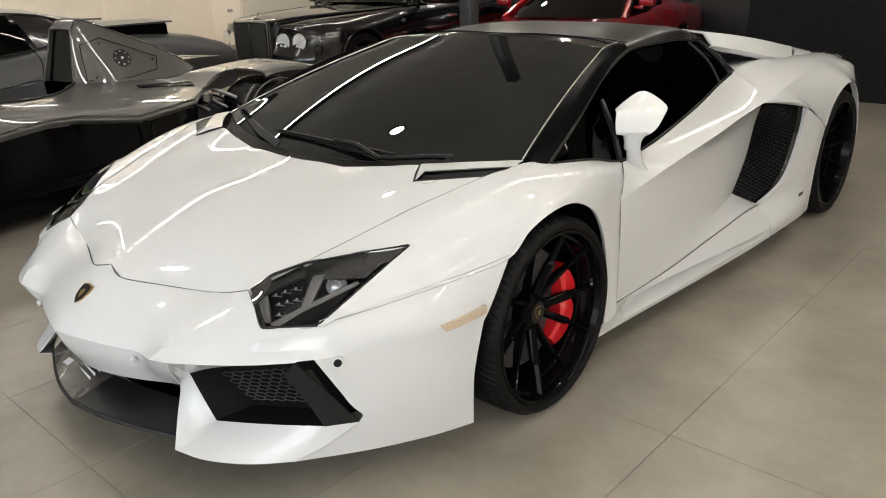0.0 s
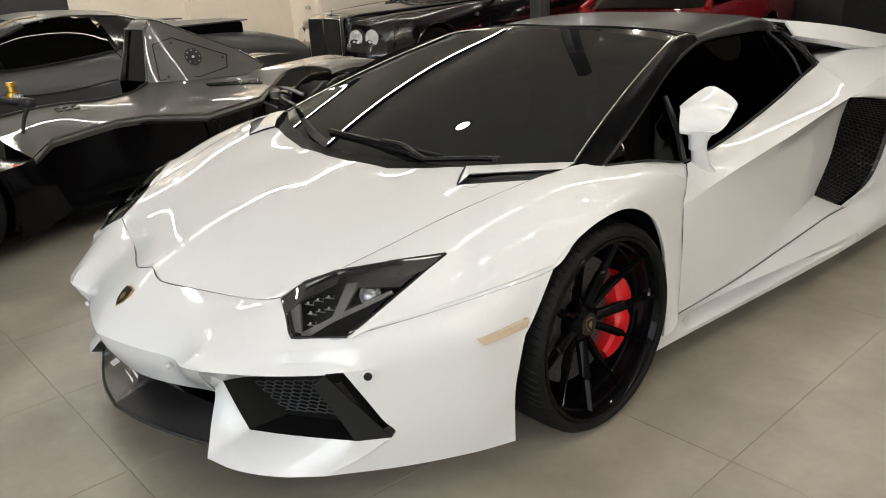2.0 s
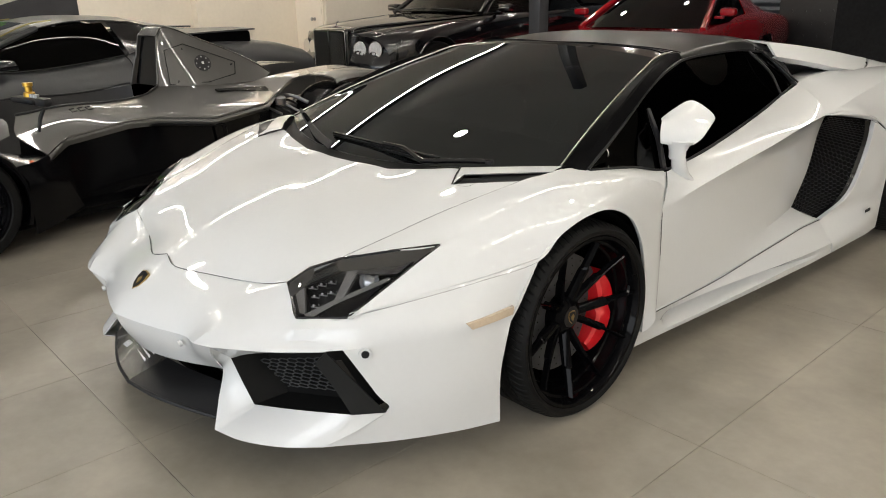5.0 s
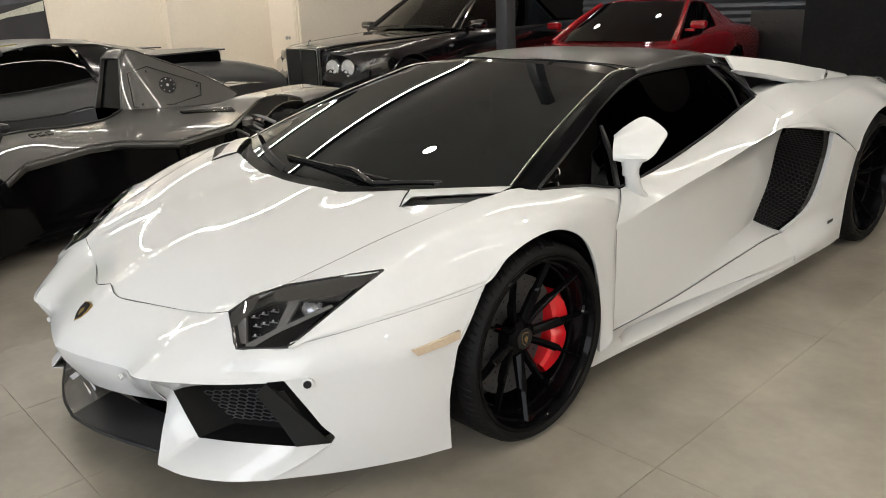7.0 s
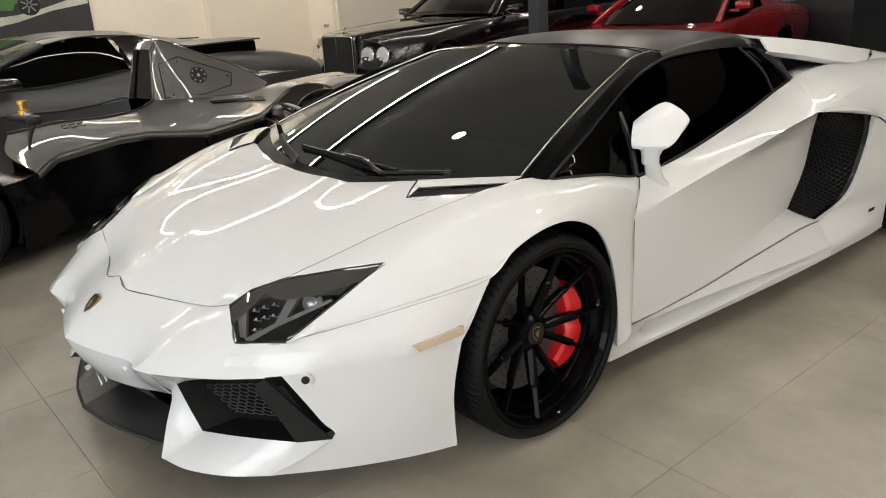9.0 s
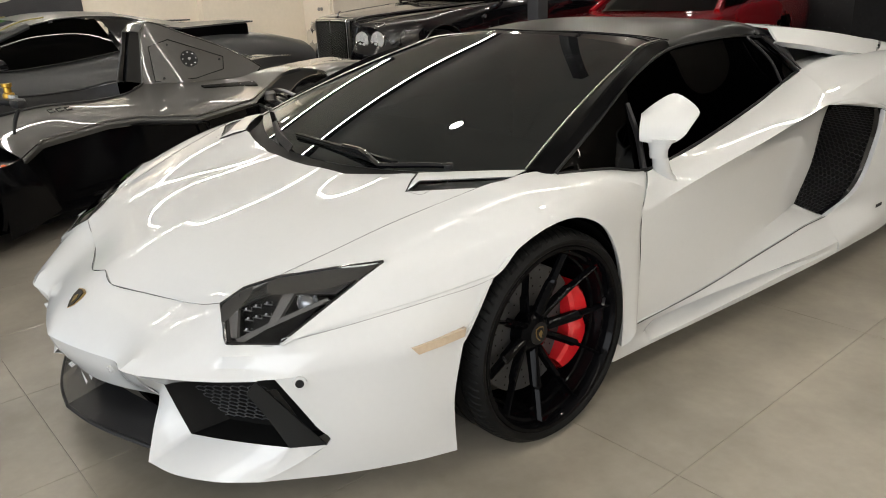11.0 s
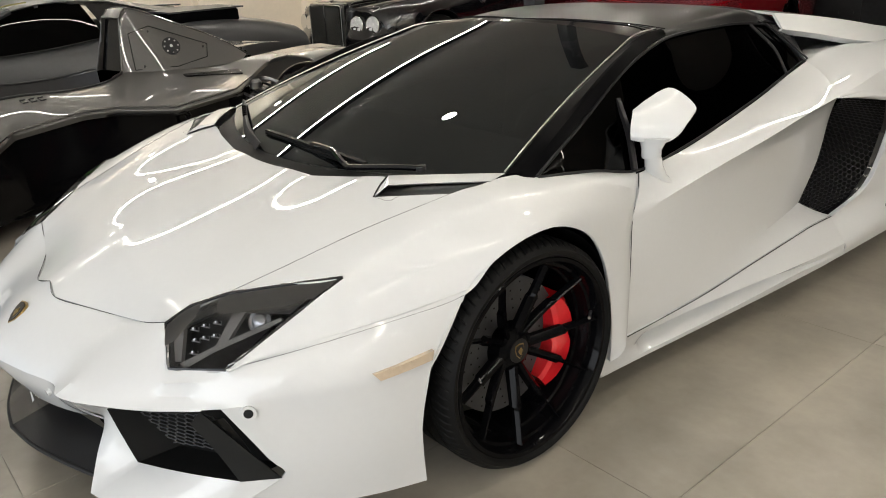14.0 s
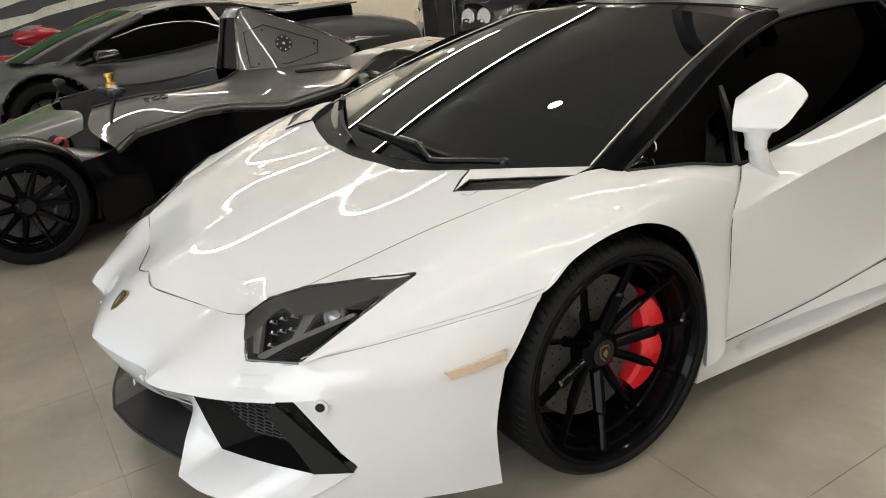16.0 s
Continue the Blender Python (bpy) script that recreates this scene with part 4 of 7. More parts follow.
boxy(bm, (-0.60, -0.85, 0.115), (0.60, 3.4, 0.135)); boxy(bm, (-0.88, 0.42, 0.115), (0.88, 2.2, 0.135))
part("underbody", bm, DARK, CAR)

# cabin seen through the glass
bm = bmesh.new()
skin(bm, [[(-0.72, 0.12, 0.74), (0, 0.05, 0.745), (0.72, 0.12, 0.74)], [(-0.74, 0.45, 0.76), (0, 0.42, 0.78), (0.74, 0.45, 0.76)], [(-0.74, 0.55, 0.60), (0, 0.60, 0.62), (0.74, 0.55, 0.60)]], 14, 4)
part("dashboard", bm, LEATHER, CAR, thick=0.01)
for sx in (-0.36, 0.36):
    bm = bmesh.new()
    boxy(bm, (sx - 0.24, 0.95, 0.25), (sx + 0.24, 1.45, 0.40), 0.04)
    boxy(bm, (sx - 0.23, 1.38, 0.35), (sx + 0.23, 1.52, 0.90), 0.04, taper=(0.7, 1))
    part("seat", bm, LEATHER, CAR)
bm = bmesh.new()
lathe(bm, [(math.cos(a) * 0.014, 0.17 + math.sin(a) * 0.014) for a in [k * math.pi / 4 for k in range(8)]], 32, "Y", pose(0.36, 0.70, 0.70, -20, 0, 0), True)
part("steering_wheel", bm, LEATHER, CAR)
bm = bmesh.new()
boxy(bm, (-0.85, 0.5, 0.14), (0.85, 1.85, 0.22)); boxy(bm, (-0.80, 1.80, 0.2), (0.80, 1.86, 0.80))
part("cabin_floor", bm, LEATHER, CAR)

# door mirrors
bm = bmesh.new()
shell = [
    [(0.802, 0.600, 0.868), (0.812, 0.66, 0.895), (0.827, 0.735, 0.917), (0.880, 0.735, 0.905), (0.940, 0.715, 0.874), (0.945, 0.685, 0.845)],
    [(0.830, 0.560, 0.862), (0.860, 0.615, 0.872), (0.890, 0.66, 0.880), (0.920, 0.668, 0.868), (0.950, 0.665, 0.852), (0.955, 0.650, 0.838)],
    [(0.842, 0.538, 0.828), (0.875, 0.565, 0.832), (0.905, 0.595, 0.835), (0.930, 0.615, 0.828), (0.950, 0.625, 0.822), (0.952, 0.625, 0.815)],
    [(0.845, 0.538, 0.795), (0.872, 0.555, 0.790), (0.895, 0.575, 0.788), (0.915, 0.590, 0.788), (0.932, 0.600, 0.792), (0.94, 0.610, 0.800)],
    [(0.830, 0.575, 0.795), (0.850, 0.610, 0.795), (0.87, 0.64, 0.798), (0.89, 0.655, 0.800), (0.91, 0.660, 0.808), (0.925, 0.665, 0.818)],
]
skin(bm, shell, 18, 4)
bmesh.ops.recalc_face_normals(bm, faces=bm.faces)
cup = both("mirror_housing", bm, WHITE, CAR, "white door mirror housing", thick=0.006, sharp=40, relax=0.05)
for k, c in enumerate(cup):
    s = 1 if k == 0 else -1
    bm = bmesh.new()
    poly(bm, [(s * 0.806, 0.612, 0.862), (s * 0.83, 0.735, 0.908), (s * 0.93, 0.712, 0.866), (s * 0.915, 0.662, 0.812), (s * 0.835, 0.585, 0.800)])
    part("mirror_glass", bm, CHROME, c, smooth=False)
bm = bmesh.new()
def loft(bm, stations, seg=20):
    """Ellipses stacked upwards: centre, half width, half depth, turn in degrees."""
    rings = []
    for (x, y, z), a, b, turn in stations:
        c, d = math.cos(radians(turn)), math.sin(radians(turn))
        ring = []
        for k in range(seg):
            u, w = math.cos(2 * math.pi * k / seg), math.sin(2 * math.pi * k / seg)
            u, w = a * math.copysign(abs(u) ** 0.75, u), b * math.copysign(abs(w) ** 0.75, w)
            ring.append(bm.verts.new((x + u * c - w * d, y + u * d + w * c, z)))
        rings.append(ring)
    for a, b in zip(rings, rings[1:]):
        for k in range(seg):
            bm.faces.new((a[k], a[(k + 1) % seg], b[(k + 1) % seg], b[k]))
    bm.faces.new(rings[0][::-1]); bm.faces.new(rings[-1])


loft(bm, [((0.881, 0.590, 0.738), 0.026, 0.020, 25), ((0.881, 0.590, 0.745), 0.029, 0.022, 25), ((0.882, 0.589, 0.765), 0.029, 0.022, 25), ((0.886, 0.588, 0.785), 0.036, 0.025, 25), ((0.890, 0.590, 0.802), 0.050, 0.030, 25)])
both("mirror_neck", bm, WHITE, CAR)
bm = bmesh.new()
loft(bm, [((0.872, 0.662, 0.638), 0.052, 0.040, 25), ((0.876, 0.645, 0.656), 0.042, 0.030, 25), ((0.880, 0.622, 0.680), 0.030, 0.024, 25), ((0.883, 0.604, 0.710), 0.027, 0.021, 25), ((0.884, 0.596, 0.739), 0.025, 0.019, 25)])
both("mirror_stalk", bm, WHITE, CAR)

# white flanges beneath the panel gaps
for pts, d in ((HOOD_FRONT, (0, 0.018, 0.006)), ([HS[7], HS[14], HS[22], HS[29]], (0.018, 0, 0.0)), (TOP, (0.004, 0.004, 0.016)), ([(0.866, 0.552, 0.70), (0.902, 0.505, 0.655), (0.925, 0.447, 0.578), (0.941, 0.427, 0.42), (0.940, 0.417, 0.235)], (0, 0.014, 0))):
    bm = bmesh.new()
    lo = Vector((-0.004, 0.004, -0.005))
    skin(bm, [[Vector(p) - Vector(d) + lo for p in pts], [Vector(p) + Vector(d) + lo for p in pts]], 30, 2)
    both("panel_flange", bm, WHITE, CAR)

# panel gaps
for pts, r in (([(p[0], p[1] - 0.001, p[2] + 0.001) for p in HOOD_FRONT], 0.0008),
               ([(p[0], p[1], p[2] + 0.0008) for p in HS[7:]], 0.0005),
               ([(p[0] + 0.001, p[1] - 0.001, p[2] + 0.001) for p in TOP_D], 0.0004),
               ([(0.866, 0.552, 0.70), (0.902, 0.505, 0.655), (0.926, 0.450, 0.585), (0.943, 0.427, 0.42), (0.943, 0.415, 0.235)], 0.0011),
               ([(p[0] + 0.004, p[1], p[2] - 0.004) for p in S6], 0.0015),
               ([(0.769, 2.50, 0.863), (0.72, 2.63, 0.884), (0.679, 2.76, 0.901)], 0.0009),
               ([(1.004, 2.01, 0.702), (1.013, 2.20, 0.635), (1.015, 2.365, 0.552)], 0.0009)):
    rod_bm = bmesh.new(); tube(rod_bm, pts, r, 5, 32)
    both("panel_gap", rod_bm, SEAM, CAR)
bm = bmesh.new()
for k in range(5):
    boxy(bm, (1.009, 2.10 + k * 0.012, 0.247), (1.012, 2.109 + k * 0.012, 0.261))
both("badge", bm, SATIN_BLACK, CAR)


# ---------------------------------------------------------------- wheels
def wheel(parent, name, label, R, rim, width, spokes=5, seg=240, style="y", disc_r=0.19, caliper=None, cal_mat=None, rim_mat=RIM):
    """A wheel standing at the origin of its own hub, its face towards +x."""
    w = new(name); w.parent = parent; w.empty_display_size = 0.1; w["label"] = label
    h = width / 2
    bm = bmesh.new()
    prof = [(-h * 0.80, rim), (-h * 0.98, rim + 0.02), (-h, rim + (R - rim) * 0.55), (-h * 0.93, R - 0.016), (-h * 0.80, R - 0.004), (-h * 0.40, R), (-h * 0.385, R - 0.006), (-h * 0.35, R - 0.006), (-h * 0.335, R), (h * 0.02, R),
            (h * 0.035, R - 0.006), (h * 0.075, R - 0.006), (h * 0.09, R), (h * 0.45, R), (h * 0.465, R - 0.006), (h * 0.5, R - 0.006), (h * 0.515, R), (h * 0.80, R - 0.004), (h * 0.92, R - 0.013), (h * 0.975, R - 0.020), (h * 1.0, rim + (R - rim) * 0.5), (h * 0.985, rim + 0.012), (h * 0.93, rim + 0.004), (h * 0.80, rim)]
    rings = []
    for i, (x, r) in enumerate(prof):
        ring = []
        for k in range(seg):
            cut = k % 3 == 0 and r > R - 0.012 and abs(x) > h * 0.46
            rr = r - (0.004 if cut else 0)
            a = 2 * math.pi * (k + (0, -0.55, 0.55)[k % 3]) / seg + abs(x) * 1.1
            ring.append(bm.verts.new((x, rr * math.cos(a), rr * math.sin(a))))
        rings.append(ring)
    for a, b in zip(rings, rings[1:]):
        for k in range(seg):
            bm.faces.new((a[k], a[(k + 1) % seg], b[(k + 1) % seg], b[k]))
    part("tyre", bm, RUBBER, w, sharp=25)
    bm = bmesh.new()
    lathe(bm, [(h * 0.93, rim + 0.006), (h * 0.955, rim + 0.002), (h * 0.95, rim - 0.008), (h * 0.88, rim - 0.013), (h * 0.80, rim - 0.016)], 96)
    rm = part("rim", bm, rim_mat, w)
    bm = bmesh.new()
    lathe(bm, [(h * 0.80, rim - 0.016), (h * 0.70, rim - 0.019), (h * 0.68, rim - 0.027), (h * 0.40, rim - 0.030), (h * 0.36, rim - 0.036), (-h * 0.85, rim - 0.036), (-h * 0.95, rim)], 72)
    part("rim_barrel", bm, rim_mat, rm, sharp=20)
    bm = bmesh.new()
    hx = h * (0.39 if style == "y" else 0.45)
    lathe(bm, [(hx, 0.0002), (hx, 0.036), (hx - 0.006, 0.046), (hx - 0.014, 0.060), (hx - 0.04, 0.068), (hx - 0.09, 0.072)], 40)
    part("hub", bm, rim_mat, rm)
    for s in range(spokes):
        a0 = 2 * math.pi * s / spokes - (0.21 if style == "y" else 0.05)
        for d in ((-1, 1) if style == "y" else (0,)):
            bm = bmesh.new()
            rows = []
            for f in (0.0, 0.2, 0.42, 0.56, 0.60, 0.8, 1.0):
                r = 0.040 + (rim - 0.062) * f
                x = hx - 0.010 + (h * 0.88 - hx + 0.010) * f ** 1.15
                if style == "y":
                    ang = a0 + d * (0.235 + 0.08 * f)
                    # the inner half is a broad blade, the outer half a narrow bar with a step between
                    wi, wo = (0.0115, 0.0115 + 0.003 * f) if f < 0.58 else (0.0045 - 0.001 * f, 0.0095 - 0.003 * f)
                    dp = 0.030 - 0.008 * f
                else:
                    ang, wi, wo, dp = a0, 0.019 - 0.008 * f, 0.019 - 0.008 * f, 0.026
                er, et = Vector((0, math.cos(ang), math.sin(ang))), Vector((0, -math.sin(ang), math.cos(ang))) * (d or 1)
                c = er * r + Vector((x, 0, 0))
                ex = Vector((1, 0, 0))
                rows.append([c - et * wi - ex * dp, c - et * wi - ex * 0.004, c - et * (wi - 0.0022), c + et * (wo * 0.15) - ex * 0.001, c + et * (wo - 0.002) - ex * 0.010, c + et * wo - ex * 0.013, c + et * wo - ex * dp])
            grid(bm, rows)
            part("spoke", bm, rim_mat, rm, sharp=14)
    for k in range(5):
        a = 2 * math.pi * k / 5 + 0.18 + math.pi / 5
        bm = bmesh.new()
        disc(bm, (hx - 0.012, 0.054 * math.cos(a), 0.054 * math.sin(a)), (1, 0, 0), 0.007, 6, 0.02)
        part("wheel_nut", bm, SATIN_BLACK, rm)
    bm = bmesh.new(); disc(bm, (hx + 0.002, 0, 0), (1, 0, 0), 0.034, 28, 0.01)
    cp = part("hub_cap", bm, SATIN_BLACK, rm)
    if seg > 100:
        bm = bmesh.new()
        slab(bm, [(hx + 0.004, x * 0.55, y * 0.55) for x, y in sh_pts], (-0.003, 0, 0))
        part("cap_shield", bm, GOLD, cp, smooth=False)
        bm = bmesh.new()
        slab(bm, [(hx + 0.0055, x * 0.47, y * 0.47) for x, y in sh_pts], (-0.003, 0, 0))
        part("cap_field", bm, SATIN_BLACK, cp, smooth=False)
        bm = bmesh.new()
        slab(bm, [(hx + 0.007, x * 0.7, y * 0.7) for x, y in ((-0.011, 0.004), (0.004, 0.016), (0.012, 0.004), (0.004, -0.018), (-0.006, -0.008))], (-0.003, 0, 0))
        part("cap_figure", bm, GOLD, cp, smooth=False)
    bm = bmesh.new()
    x = hx - 0.048
    lathe(bm, [(x, 0.07), (x, disc_r), (x - 0.032, disc_r), (x - 0.032, 0.07)], 72)
    dk = part("brake_disc", bm, DISC, w)
    bm = bmesh.new()
    for k in range(24):
        for j, r in enumerate((0.105, 0.13, 0.155, 0.178)):
            a = 2 * math.pi * k / 24 + j * 0.07
            disc(bm, (x + 0.0008, r * math.cos(a), r * math.sin(a)), (1, 0, 0), 0.0028, 8)
    tagged(part("disc_holes", bm, DARK, dk), kind="stuff")
    if caliper is not None:
        bm = bmesh.new()
        rows = []
        for i in range(15):
            a = radians(caliper - 44 + 82 * i / 14)
            t = abs(i - 7) / 7
            e = Vector((0, math.cos(a), math.sin(a)))
            dip = 0.016 * max(0.0, 1 - abs(i - 8) / 1.2)
            r0, r1, th = disc_r - 0.047 + 0.016 * t ** 3, disc_r + 0.037 - 0.016 * t ** 3, 0.050 - 0.014 * t ** 3 - dip
            rows.append([e * r0 + Vector((x - 0.05, 0, 0)), e * r0 + Vector((x + th - 0.008, 0, 0)), e * (r0 + 0.012) + Vector((x + th, 0, 0)), e * (r1 - 0.016) + Vector((x + th, 0, 0)), e * r1 + Vector((x + th - 0.016, 0, 0)), e * r1 + Vector((x - 0.05, 0, 0))])
        grid(bm, rows)
        bm.faces.new([bm.verts.new(p) for p in rows[0]]); bm.faces.new([bm.verts.new(p) for p in rows[-1][::-1]])
        cl = part("brake_caliper", bm, cal_mat or RED_CALIPER, w, "glossy red brake caliper", sharp=28)
        for da in (-15, 15):
            bm = bmesh.new()
            a = radians(caliper + da); e = Vector((0, math.cos(a), math.sin(a)))
            tube(bm, [e * (disc_r - 0.06) + Vector((x + 0.042, 0, 0)), e * (disc_r + 0.01) + Vector((x + 0.042, 0, 0))], 0.006, 6)
            part("caliper_bridge", bm, cal_mat or RED_CALIPER, cl)
        bm = bmesh.new()
        a = radians(caliper + 20)
        tube(bm, [(h * 0.72, (rim - 0.022) * math.cos(a), (rim - 0.022) * math.sin(a)), (h * 0.86, (rim - 0.05) * math.cos(a), (rim - 0.05) * math.sin(a))], 0.0045, 8)
        part("valve_stem", bm, STEEL, rm)
    return w


for y, z, R, rim, wd, xc, lab in ((0.012, 0.330, 0.3165, 0.272, 0.245, 0.850, "gloss black front wheel"), (2.70, 0.355, 0.342, 0.284, 0.335, 0.840, "gloss black rear wheel")):
    for s in (1, -1):
        w = wheel(CAR, "wheel", lab, R, rim, wd, disc_r=0.193, caliper=None if y > 1 else (-10 if s > 0 else 190))
        w.matrix_basis = pose(s * xc, y, z, 0, 0, 0 if s > 0 else 180)

# ---------------------------------------------------------------- room
def floor_mat():
    m = bpy.data.materials.new("grey_stone_tile"); m.use_nodes = True
    nt = m.node_tree; b = nt.nodes["Principled BSDF"]
    geo = nt.nodes.new("ShaderNodeNewGeometry"); oi = nt.nodes.new("ShaderNodeObjectInfo")
    big = nt.nodes.new("ShaderNodeTexNoise"); big.inputs["Scale"].default_value = 1.8; big.inputs["Detail"].default_value = 7; big.inputs["Roughness"].default_value = 0.62
    fine = nt.nodes.new("ShaderNodeTexNoise"); fine.inputs["Scale"].default_value = 26; fine.inputs["Detail"].default_value = 6
    nt.links.new(geo.outputs["Position"], big.inputs["Vector"]); nt.links.new(geo.outputs["Position"], fine.inputs["Vector"])
    mr = nt.nodes.new("ShaderNodeMapRange"); mr.inputs["From Min"].default_value = 0.32; mr.inputs["From Max"].default_value = 0.68
    nt.links.new(big.outputs["Fac"], mr.inputs["Value"])
    mx = nt.nodes.new("ShaderNodeMix"); mx.data_type = "RGBA"
    mx.inputs["A"].default_value = (0.210, 0.190, 0.156, 1); mx.inputs["B"].default_value = (0.348, 0.316, 0.262, 1)
    nt.links.new(mr.outputs[0], mx.inputs["Factor"])
    m2 = nt.nodes.new("ShaderNodeMix"); m2.data_type = "RGBA"; m2.blend_type = "MULTIPLY"; m2.inputs["Factor"].default_value = 1.0
    f2 = nt.nodes.new("ShaderNodeMapRange"); f2.inputs["To Min"].default_value = 0.90; f2.inputs["To Max"].default_value = 1.08
    nt.links.new(fine.outputs["Fac"], f2.inputs["Value"])
    ad = nt.nodes.new("ShaderNodeMath"); ad.operation = "MULTIPLY_ADD"; ad.inputs[1].default_value = 0.07; ad.inputs[2].default_value = -0.035
    nt.links.new(oi.outputs["Random"], ad.inputs[0])
    sm = nt.nodes.new("ShaderNodeMath"); sm.operation = "ADD"
    nt.links.new(f2.outputs[0], sm.inputs[0]); nt.links.new(ad.outputs[0], sm.inputs[1])
    nt.links.new(mx.outputs["Result"], m2.inputs["A"]); nt.links.new(sm.outputs[0], m2.inputs["B"])
    nt.links.new(m2.outputs["Result"], b.inputs["Base Color"])
    rg = nt.nodes.new("ShaderNodeMapRange"); rg.inputs["To Min"].default_value = 0.27; rg.inputs["To Max"].default_value = 0.33
    nt.links.new(big.outputs["Fac"], rg.inputs["Value"]); nt.links.new(rg.outputs[0], b.inputs["Roughness"])
    bp = nt.nodes.new("ShaderNodeBump"); bp.inputs["Strength"].default_value = 0.06; bp.inputs["Distance"].default_value = 0.002
    nt.links.new(fine.outputs["Fac"], bp.inputs["Height"]); nt.links.new(bp.outputs["Normal"], b.inputs["Normal"])
    return m


FLOOR_M = floor_mat()
GROUT = mat("tile_joint", (0.19, 0.172, 0.143), 0.8, var=0.2, scale=20)
CREAM = mat("cream_wall_paint", (0.82, 0.75, 0.64), 0.6, var=0.03, scale=1.2, bump=0.05, bump_scale=120)
CEIL_M = mat("ceiling_paint", (0.74, 0.72, 0.68), 0.8, var=0.05, scale=1.0)
DOOR_M = mat("cream_door_paint", (0.82, 0.75, 0.65), 0.4, var=0.02, scale=2)
BLACK_WALL = mat("black_wall_paint", (0.010, 0.010, 0.011), 0.8, spec=0.15, var=0.3, scale=2, bump=0.05, bump_scale=90)
SHUTTER_M = mat("blue_grey_shutter", (0.10, 0.115, 0.135), 0.45, metal=0.3, var=0.2, scale=4)
POST_M = mat("grey_post_paint", (0.035, 0.035, 0.038), 0.4, var=0.1, scale=6)
TUBE_M = lamp_mat("tube_glow", (1.0, 0.935, 0.835), TUBE_POWER)
SPOT_M = lamp_mat("downlight_glow", (1.0, 0.93, 0.82), 260.0)
FRAME_M = mat("window_frame", (0.05, 0.05, 0.05), 0.4, var=0.1, scale=5)


def block(name, a, b, m, kind="structure", label="", category="", parent=None, bev=0.0):
    bm = bmesh.new(); boxy(bm, a, b, bev)
    ob = part(name, bm, m, parent, smooth=False)
    return tagged(ob, label, category, "", kind)


X0, X1, Y0, Y1 = -9.3, 7.5, -7.0, 10.6
floor = block("floor", (X0 - 0.2, Y0 - 0.2, -0.12), (X1 + 0.2, Y1 + 0.2, -0.004), GROUT)
block("ceiling", (X0 - 0.2, Y0 - 0.2, CEIL), (X1 + 0.2, Y1 + 0.2, CEIL + 0.12), CEIL_M)
block("wall_west", (X0 - 0.2, Y0, 0), (X0, 3.6, CEIL), CREAM)
block("wall_west_pier", (X0 - 0.2, 3.6, 0), (X0 + 0.17, 5.35, CEIL), CREAM)
block("wall_west_return", (X0 - 0.2, 5.35, 0), (X0 + 1.02, Y1, CEIL), CREAM)
# unseen wall, its paint kept pale to bounce light onto the white flank
block("wall_east", (X1, Y0, 0), (X1 + 0.2, Y1, CEIL), mat("bounce_wall_paint", (0.74, 0.69, 0.61), 0.6, var=0.04, scale=1.2))
block("wall_north", (X0 - 0.2, Y1, 0), (X1 + 0.2, Y1 + 0.2, CEIL), BLACK_WALL)
block("wall_south_sill", (X0 - 0.2, Y0 - 0.2, 0), (X1 + 0.2, Y0, 0.25), CREAM)
block("wall_south_head", (X0 - 0.2, Y0 - 0.2, 3.0), (X1 + 0.2, Y0, CEIL), CREAM)
for k in range(7):
    x = X0 + (X1 - X0) * k / 6
    block("wall_south_post", (x - 0.06, Y0 - 0.15, 0.25), (x + 0.06, Y0 - 0.02, 3.0), FRAME_M)
block("wall_black", (-1.1, 6.78, 0), (X1, 6.95, CEIL), BLACK_WALL)
block("baseboard", (X0, Y0, 0), (X0 + 0.015, 3.6, 0.10), CREAM)

door = tagged(block("door_1", (X0 + 0.20, 5.315, 0.01), (X0 + 0.93, 5.347, 2.05), DOOR_M), "cream painted door with round steel knob", "door")
bm = bmesh.new()
for x in (X0 + 0.16, X0 + 0.93):
    boxy(bm, (x, 5.325, 0), (x + 0.04, 5.349, 2.09))
boxy(bm, (X0 + 0.16, 5.325, 2.055), (X0 + 0.97, 5.349, 2.10))
part("door_frame", bm, CREAM, door, smooth=False)
bm = bmesh.new()
lathe(bm, [(0, 0.028), (-0.008, 0.028), (-0.012, 0.012), (-0.035, 0.012), (-0.045, 0.026), (-0.062, 0.028), (-0.072, 0.018), (-0.075, 0.0002)], 20, "Y", Matrix.Translation((X0 + 0.74, 5.315, 0.855)))
part("door_knob", bm, STEEL, door)

# framed wall picture: road, hills and a green car as plain shapes
bm = bmesh.new(); boxy(bm, (X0 + 0.002, -3.2, 0.42), (X0 + 0.03, 1.95, 2.6))
pic = tagged(part("wall_picture", bm, mat("picture_asphalt", (0.028, 0.028, 0.032), 0.45, var=0.25, scale=5), None, smooth=False), "large wall print of a green car on a road", "picture")
PIC_PALE = mat("picture_pale_road", (0.50, 0.50, 0.42), 0.5, var=0.22, scale=3)
PIC_FAR = mat("picture_far_road", (0.060, 0.062, 0.075), 0.45, var=0.4, scale=7)
PIC_GREEN = mat("picture_green", (0.06, 0.17, 0.03), 0.45, var=0.3, scale=5)


def print_shape(name, material, lift, pts):
    """A flat colour field of the print."""
    bm = bmesh.new()
    slab(bm, [(X0 + 0.03 + lift, y, z) for y, z in pts], (-0.003, 0, 0))
    return part(name, bm, material, pic, smooth=False)


